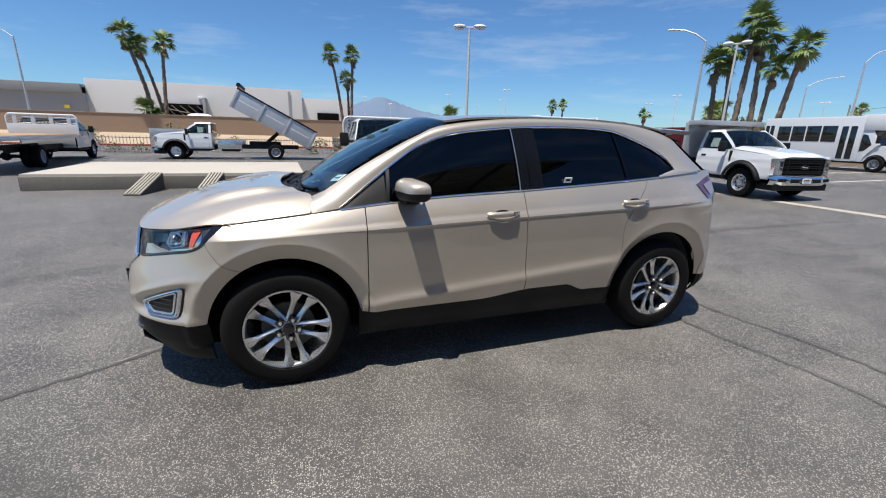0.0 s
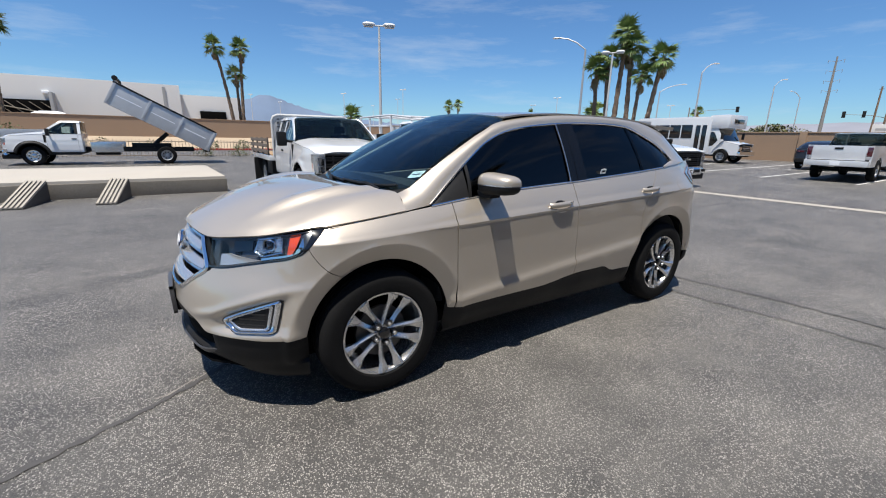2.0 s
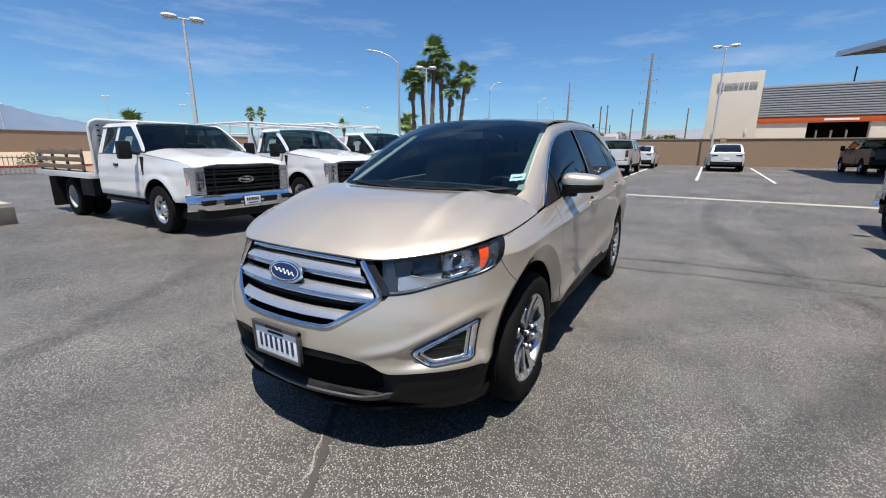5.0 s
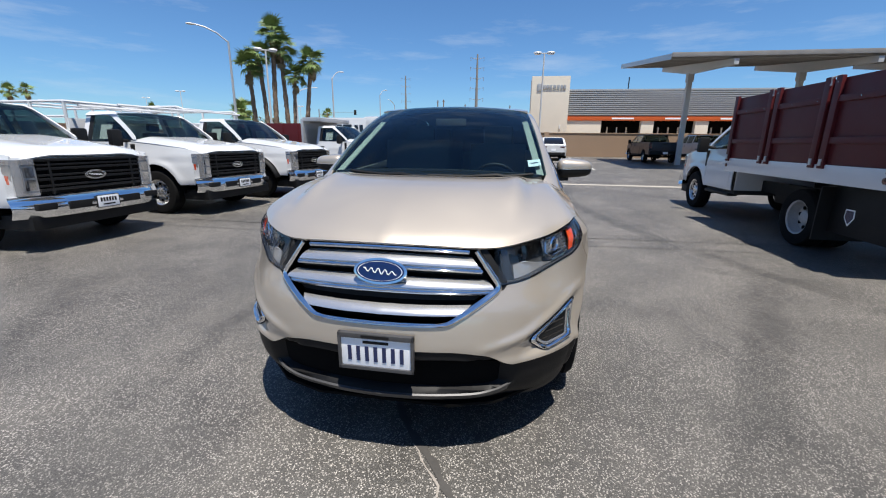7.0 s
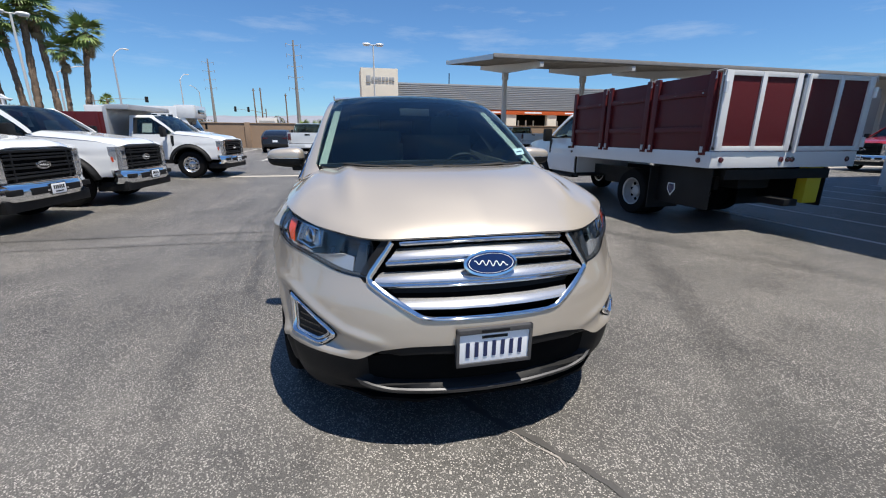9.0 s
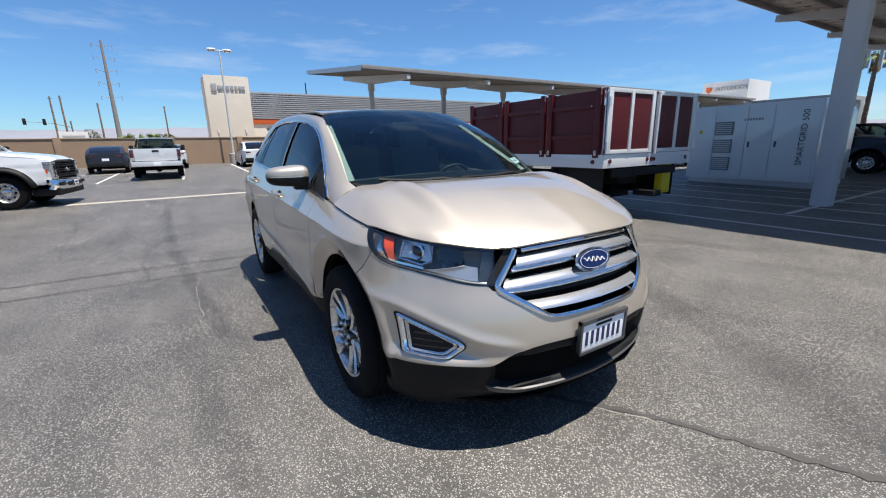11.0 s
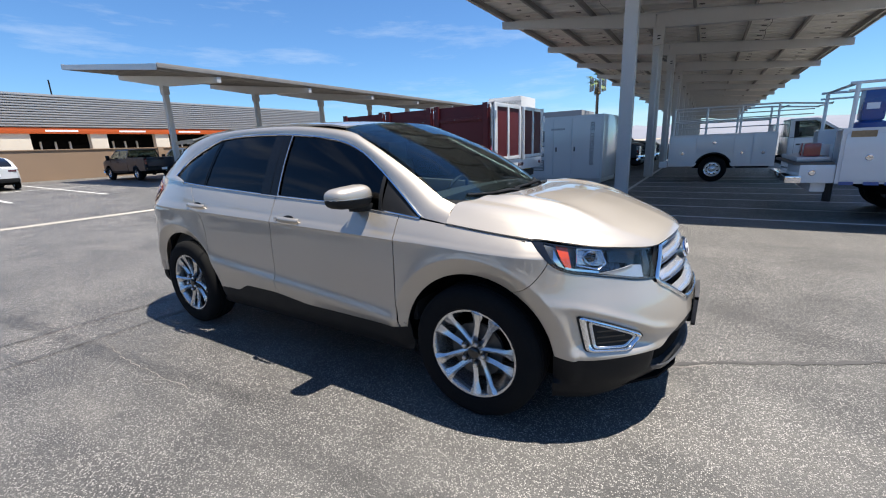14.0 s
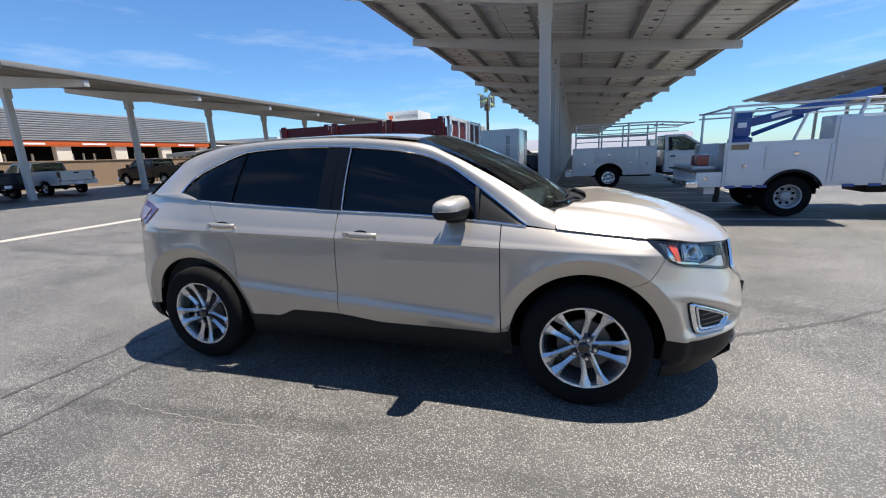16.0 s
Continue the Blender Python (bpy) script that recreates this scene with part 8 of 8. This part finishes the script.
# ---------------------------------------------------------------- lamps, signals, pylons
def lot_lamp(x, y, h, heading, span=0.85):
    p = thing("lot_lamp", "white twin-head parking lot lamp on a tall pole", "lamp post", parked(x, y, heading), "lot lamps")
    part("base", lathe(bmesh.new(), [(0.30, 0), (0.30, 0.72), (0.26, 0.76), (0.0, 0.76)], 20, "z"), CONCRETE, p)
    part("pole", tube(bmesh.new(), [(0, 0, 0.7), (0, 0, h - 0.1)], 0.085, 10, 0.055), PALE_STEEL, p)
    part("arm", tube(bmesh.new(), [(0, -span * 0.3, h - 0.05), (0, span * 0.3, h - 0.05)], 0.04, 8), PALE_STEEL, p)
    for k in (1, -1):
        hd = part("lamp_head", sheet(lambda u, v, k=k: (0.19 * math.cos(2 * math.pi * u) * math.sin(math.pi * v) ** 0.35, k * mixed(span * 0.22, span, v), h + 0.11 * math.sin(2 * math.pi * u) * math.sin(math.pi * v) ** 0.35), 14, 10, 0), WHITE_PAINT, p, "white lamp head")
        part("lens", boxed(-0.13, 0.13, min(k * span * 0.35, k * span * 0.9), max(k * span * 0.35, k * span * 0.9), h - 0.125, h - 0.10), GALV, hd)
    return p


lot_lamp(7.6, 18.4, 6.95, -112)
lot_lamp(25.2, 17.3, 7.35, 30, 0.8)
lot_lamp(32.9, -2.3, 8.1, 0, 0.85)
for x, y, h in ((48, 92, 11), (60, 118, 11), (36, 100, 10), (95, 95, 10), (20, 130, 11), (78, 70, 9.5), (110, 60, 9), (30, 140, 10), (66, 150, 11), (46, -70, 9)):
    lot_lamp(x, y, h, 20, 1.0)


def street_lamp(x, y, h, heading, reach=2.3):
    p = thing("street_lamp", "grey steel street lamp with a curved arm", "lamp post", parked(x, y, heading), "street lamps")
    part("pole", tube(bmesh.new(), [(0, 0, 0), (0, 0, h - 1.0)], 0.12, 10, 0.075), GALV, p)
    part("arm", tube(bmesh.new(), [(0, 0, h - 1.05), (0.35 * reach, 0, h - 0.45), (0.7 * reach, 0, h - 0.12), (reach, 0, h)], 0.055, 8), GALV, p)
    part("lamp_head", sheet(lambda u, v: (reach + mixed(-0.05, 0.65, v), 0.14 * math.cos(2 * math.pi * u) * math.sin(math.pi * v) ** 0.4, h + 0.08 * math.sin(2 * math.pi * u) * math.sin(math.pi * v) ** 0.4), 12, 8, 0), PALE_STEEL, p)
    return p


street_lamp(28.7, 22.6, 9.7, 125, 2.2)
street_lamp(51.0, 23.9, 9.8, -30, 1.3)
street_lamp(77.3, 26.0, 10.4, -30, 1.3)
street_lamp(60.0, 34.0, 9.0, -40, 3.0)
street_lamp(-26.0, 51.5, 9.6, 150, 3.0)
street_lamp(101, 30, 10.5, 170, 3.0)


def signal(x, y, h, heading, reach, heads):
    p = thing("traffic_signal", "grey traffic signal mast arm with dark heads", "traffic signal", parked(x, y, heading), "traffic signals")
    part("mast", tube(bmesh.new(), [(0, 0, 0), (0, 0, h)], 0.13, 8), PYLON, p)
    part("arm", tube(bmesh.new(), [(0, 0, h - 1.2), (reach * 0.4, 0, h - 0.5), (reach, 0, h - 0.2)], 0.06, 8, 0.03), PYLON, p)
    for f in heads:
        part("signal_head", boxed(reach * f - 0.25, reach * f + 0.25, -0.2, 0.2, h - 0.85, h + 0.30, 0.05), BLACK_PLASTIC, p)
    return p


signal(92, 45.8, 6.9, -40, 10, (0.95,))
signal(107, 17.8, 6.7, 100, 6.9, (0.55, 0.95))


def pylon(x, y, h, arms, wires):
    p = thing("power_pylon", "tall tapered steel power pole with cross arms", "pylon", parked(x, y, 10), "power pylons")
    part("pole", tube(bmesh.new(), [(0, 0, 0), (0, 0, h)], 0.62, 10, 0.22), PYLON, p)
    for z in arms:
        for k in (1, -1):
            part("cross_arm", tube(bmesh.new(), [(0, 0, z), (0, k * 1.2, z + 0.2), (0, k * 2.0, z + 0.5)], 0.075, 6, 0.04), PYLON, p)
            part("insulator", tube(bmesh.new(), [(0, k * 1.95, z + 0.45), (0, k * 1.9, z - 0.5)], 0.06, 6), PYLON, p)
    for z in wires:
        pts = [(mixed(0, 160, t) * 0.9, -2.5 - 120 * t, z - 9 * 4 * t * (1 - t) * 0.5) for t in np.linspace(0, 1, 12)]
        part("power_line", tube(bmesh.new(), pts, 0.05, 5), PALE_STEEL, p)
    return p


pylon(126, 12.1, 25.6, (24.2, 21.6, 18.8, 16.0, 13.0), ())
pylon(180.3, 48.0, 27.0, (25.5, 22.5, 19.5, 16.5), ())
for x, y, h in ((105, 19.8, 11), (105.5, 18.4, 11.2), (108, 13.2, 10.3), (120, 2, 11)):
    pl = thing("utility_pole", "weathered timber utility pole with a short cross bar", "pole", parked(x, y, 0), "utility poles")
    part("pole", tube(bmesh.new(), [(0, 0, 0), (0, 0, h)], 0.2, 7, 0.13), BARK, pl)
    part("cross_bar", boxed(-0.05, 0.05, -0.32, 0.32, h - 0.5, h - 0.40), BARK, pl)

# ---------------------------------------------------------------- plants
def frond_mesh(length, seed):
    """One fan leaf on its stalk: pointed blades spread from the stalk's end."""
    r = random.Random(seed)
    bm = bmesh.new()
    stalk = length * 0.42
    tube(bm, [(0, 0, 0), (stalk * 0.5, 0, 0.03), (stalk, 0, 0.0)], 0.02, 4, 0.012)
    for i in range(15):
        a = mixed(-1.45, 1.45, i / 14)
        l = length * 0.62 * (1 - 0.22 * abs(a) / 1.45) * r.uniform(0.85, 1.1)
        d, s = Vector((math.cos(a), math.sin(a), 0)), Vector((-math.sin(a), math.cos(a), 0))
        o = Vector((stalk, 0, 0))
        p = [o, o + d * l * 0.45 + s * 0.045 + Vector((0, 0, 0.02)), o + d * l + Vector((0, 0, -0.24 * l * r.uniform(0.5, 1.6))), o + d * l * 0.45 - s * 0.045 + Vector((0, 0, 0.02))]
        bm.faces.new([bm.verts.new(q) for q in p])
    return bm


FROND_ME = [finish(frond_mesh(1.08, i), "palm_frond", FROND) for i in range(3)]
DRY_ME = [finish(frond_mesh(0.95, 9 + i), "dry_frond", FROND_DRY) for i in range(2)]


def palm(x, y, top, lean=(0.0, 0.0), seed=0, size=1.0, fronds=26):
    r = random.Random(seed)
    base = ground_z(x, y)
    p = thing("fan_palm", "tall fan palm with a shaggy trunk and green crown", "palm", pose(x, y, base), "fan palms")
    h = top - base - 0.35
    bm = bmesh.new()
    n, k = 46, 12
    rows = []
    for i in range(n + 1):
        t = i / n
        c = Vector((lean[0] * t ** 1.6, lean[1] * t ** 1.6, h * t))
        rad = (0.185 - 0.055 * t ** 0.8) * size * (1 + 0.12 * (1 - t) ** 8)
        rows.append([bm.verts.new(c + Vector((math.cos(2 * math.pi * j / k), math.sin(2 * math.pi * j / k), 0)) * rad * r.uniform(0.80, 1.20) + Vector((0, 0, r.uniform(-0.08, 0.08)))) for j in range(k)])
    for a, b in zip(rows, rows[1:]):
        for j in range(k):
            bm.faces.new((a[j], a[(j + 1) % k], b[(j + 1) % k], b[j]))
    part("trunk", bm, BARK, p, smooth=20)
    crown = Vector((lean[0], lean[1], h))
    for i in range(fronds):
        az, el = r.uniform(0, 360), mixed(78, -42, (i / fronds) ** 0.8) + r.uniform(-8, 8)
        o = part("frond", FROND_ME[i % 3], None, p)
        o.matrix_local = Matrix.Translation(crown + Vector((0, 0, r.uniform(-0.25, 0.15)))) @ pose(0, 0, 0, 0, -el, az) @ pose(0, 0, 0, r.uniform(-25, 25)) @ Matrix.Scale(size * r.uniform(0.95, 1.35), 4)
    for i in range(12):
        o = part("dry_frond", DRY_ME[i % 2], None, p)
        o.matrix_local = Matrix.Translation(crown + Vector((0, 0, -0.35 - 0.05 * i))) @ pose(0, 0, 0, 0, 62 + r.uniform(-10, 14), r.uniform(0, 360)) @ Matrix.Scale(size * r.uniform(0.6, 0.9), 4)
    return p


palm(27.2, 19.8, 7.2, (-0.2, 0.15), 1, 1.0)
palm(27.6, 19.0, 8.0, (-0.2, 0.3), 2, 1.05)
palm(27.8, 18.5, 9.6, (0.15, -0.25), 3, 1.15)
palm(28.4, 17.75, 8.6, (-0.1, 0.2), 4, 1.1)
palm(28.5, 17.3, 6.7, (0.2, -0.2), 5, 0.9)
palm(28.9, 16.5, 7.8, (0.35, -0.6), 6, 1.1)
palm(-14.2, 47.5, 10.4, (-1.6, -0.3), 7, 1.15)
palm(-13.4, 47.8, 9.6, (-1.5, -0.2), 8, 1.0)
palm(-13.2, 47.3, 10.0, (0.5, 0.1), 9, 1.05)
palm(4.4, 48.3, 10.4, (-1.2, 0), 10, 1.0)
palm(5.3, 48.3, 10.4, (0.4, 0), 11, 1.0)
palm(5.1, 48.6, 7.9, (-0.1, 0), 12, 0.9)
palm(17.0, 46.9, 4.0, (0, 0), 13, 1.3)
palm(-14.6, 46.7, 3.6, (0, 0), 14, 1.2)
for i, (x, y, h) in enumerate(((52, 78, 8.6), (56, 80, 9.4), (60, 60, 6.5), (84, 40, 7.5), (40, 30, 4.6), (42, 31, 5.2))):
    palm(x, y, h, (0.2, 0.1), 30 + i, 1.15, 20)
for i, (x, y, h) in enumerate(((108, 9.6, 3.4), (107, 7.4, 3.1), (109, 4.6, 3.6), (110, 2.6, 3.0))):
    palm(x, y, h, (0.1, 0.1), 40 + i, 1.9, 26)
mono = palm(10.3, -56.3, 9.2, (0, 0), 50, 1.2, 10)
for i in range(6):
    part("antenna_panel", boxed(0.9 * math.cos(i * 1.047) - 0.12, 0.9 * math.cos(i * 1.047) + 0.12, 0.9 * math.sin(i * 1.047) - 0.12, 0.9 * math.sin(i * 1.047) + 0.12, 7.6, 9.2, 0.03), GREY_WALL, mono)
tagged(mono, "palm-shaped phone mast with grey antenna panels", "phone mast", "phone mast")


def shrub(x, y, rad, h, seed, leaves=420):
    r = random.Random(seed)
    bm = bmesh.new()
    for i in range(leaves):
        a, e = r.uniform(0, 2 * math.pi), r.uniform(0.02, 1.0)
        q = (1 - (e ** 2)) ** 0.5 * r.uniform(0.55, 1.0)
        lump = 1 + 0.25 * math.sin(3 * a + seed) + 0.15 * math.sin(7 * a + 2 * seed)
        c = Vector((q * rad * lump * math.cos(a), q * rad * lump * math.sin(a), e * h * (0.85 + 0.2 * math.sin(5 * a))))
        d, s = Vector((r.uniform(-1, 1), r.uniform(-1, 1), r.uniform(-0.2, 1))).normalized(), rad * (0.055 if rad > 2 else 0.12) * r.uniform(0.6, 1.4)
        t = d.cross(Vector((0, 0, 1))).normalized()
        bm.faces.new([bm.verts.new(c + v) for v in (-t * s * 0.5, d * s, t * s * 0.5)])
    g = thing("shrub", "broad dusty olive tree crown beyond the wall" if rad > 2 else "low dusty green desert shrub", "shrub", parked(x, y, 0), "shrubs")
    part("foliage", bm, OLIVE_LEAF if rad > 2 else LEAF, g)
    part("stem", tube(bmesh.new(), [(0, 0, -0.1), (0, 0, h * 0.4)], rad * 0.06, 6), BARK, g)


for i, (x, y, rad, h) in enumerate(((-6.5, 41.2, 0.9, 0.9), (-3.2, 41.5, 0.8, 0.7), (1.2, 41.0, 1.0, 0.9), (-11.0, 41.5, 0.9, 0.8), (4.0, 41.5, 0.9, 0.8), (-11.9, 28.6, 0.55, 0.62), (-10.5, 28.6, 0.55, 0.66), (-0.1, 28.7, 0.6, 0.6), (1.9, 28.7, 0.6, 0.65), (-13.4, 28.6, 0.5, 0.55), (-12.0, 43, 1.1, 1.5), (-18, 42, 1.0, 1.4), (-9.0, 43, 1.2, 1.3), (8.0, 42, 1.0, 0.9),
                                    (100, 33, 6.5, 4.4), (108, 15.5, 3.6, 4.9), (112, -2, 4, 3.0), (46, 30, 3.0, 3.4), (98, 39, 5, 3.6), (60, 2.0, 2.5, 2.6), (66, 46, 4, 3.6))):
    shrub(x, y, rad, h, 60 + i, 6000 if rad > 2 else 420)

# mountains far off, their haze only in the colour
def ridge(name, label, points, mat, seed):
    r = random.Random(seed)
    bm = bmesh.new()
    line = path_at(points)
    rows = []
    for i in range(121):
        x, y, h = line(i / 120)
        d = math.hypot(x, y)
        hh = max(4.0, h * (1 + 0.05 * noise.noise((i * 0.35, seed, 0))) + 6 * noise.noise((i * 0.9, seed, 3)))
        rows.append([bm.verts.new((x, y, -5)), bm.verts.new((x * 1.04, y * 1.04, hh * 0.55)), bm.verts.new((x * 1.12, y * 1.12, hh)), bm.verts.new((x * 1.3, y * 1.3, -5))])
    for a, b in zip(rows, rows[1:]):
        for j in range(3):
            bm.faces.new((a[j], b[j], b[j + 1], a[j + 1]))
    return solo(name, bm, mat, label, "mountain", kind="structure")


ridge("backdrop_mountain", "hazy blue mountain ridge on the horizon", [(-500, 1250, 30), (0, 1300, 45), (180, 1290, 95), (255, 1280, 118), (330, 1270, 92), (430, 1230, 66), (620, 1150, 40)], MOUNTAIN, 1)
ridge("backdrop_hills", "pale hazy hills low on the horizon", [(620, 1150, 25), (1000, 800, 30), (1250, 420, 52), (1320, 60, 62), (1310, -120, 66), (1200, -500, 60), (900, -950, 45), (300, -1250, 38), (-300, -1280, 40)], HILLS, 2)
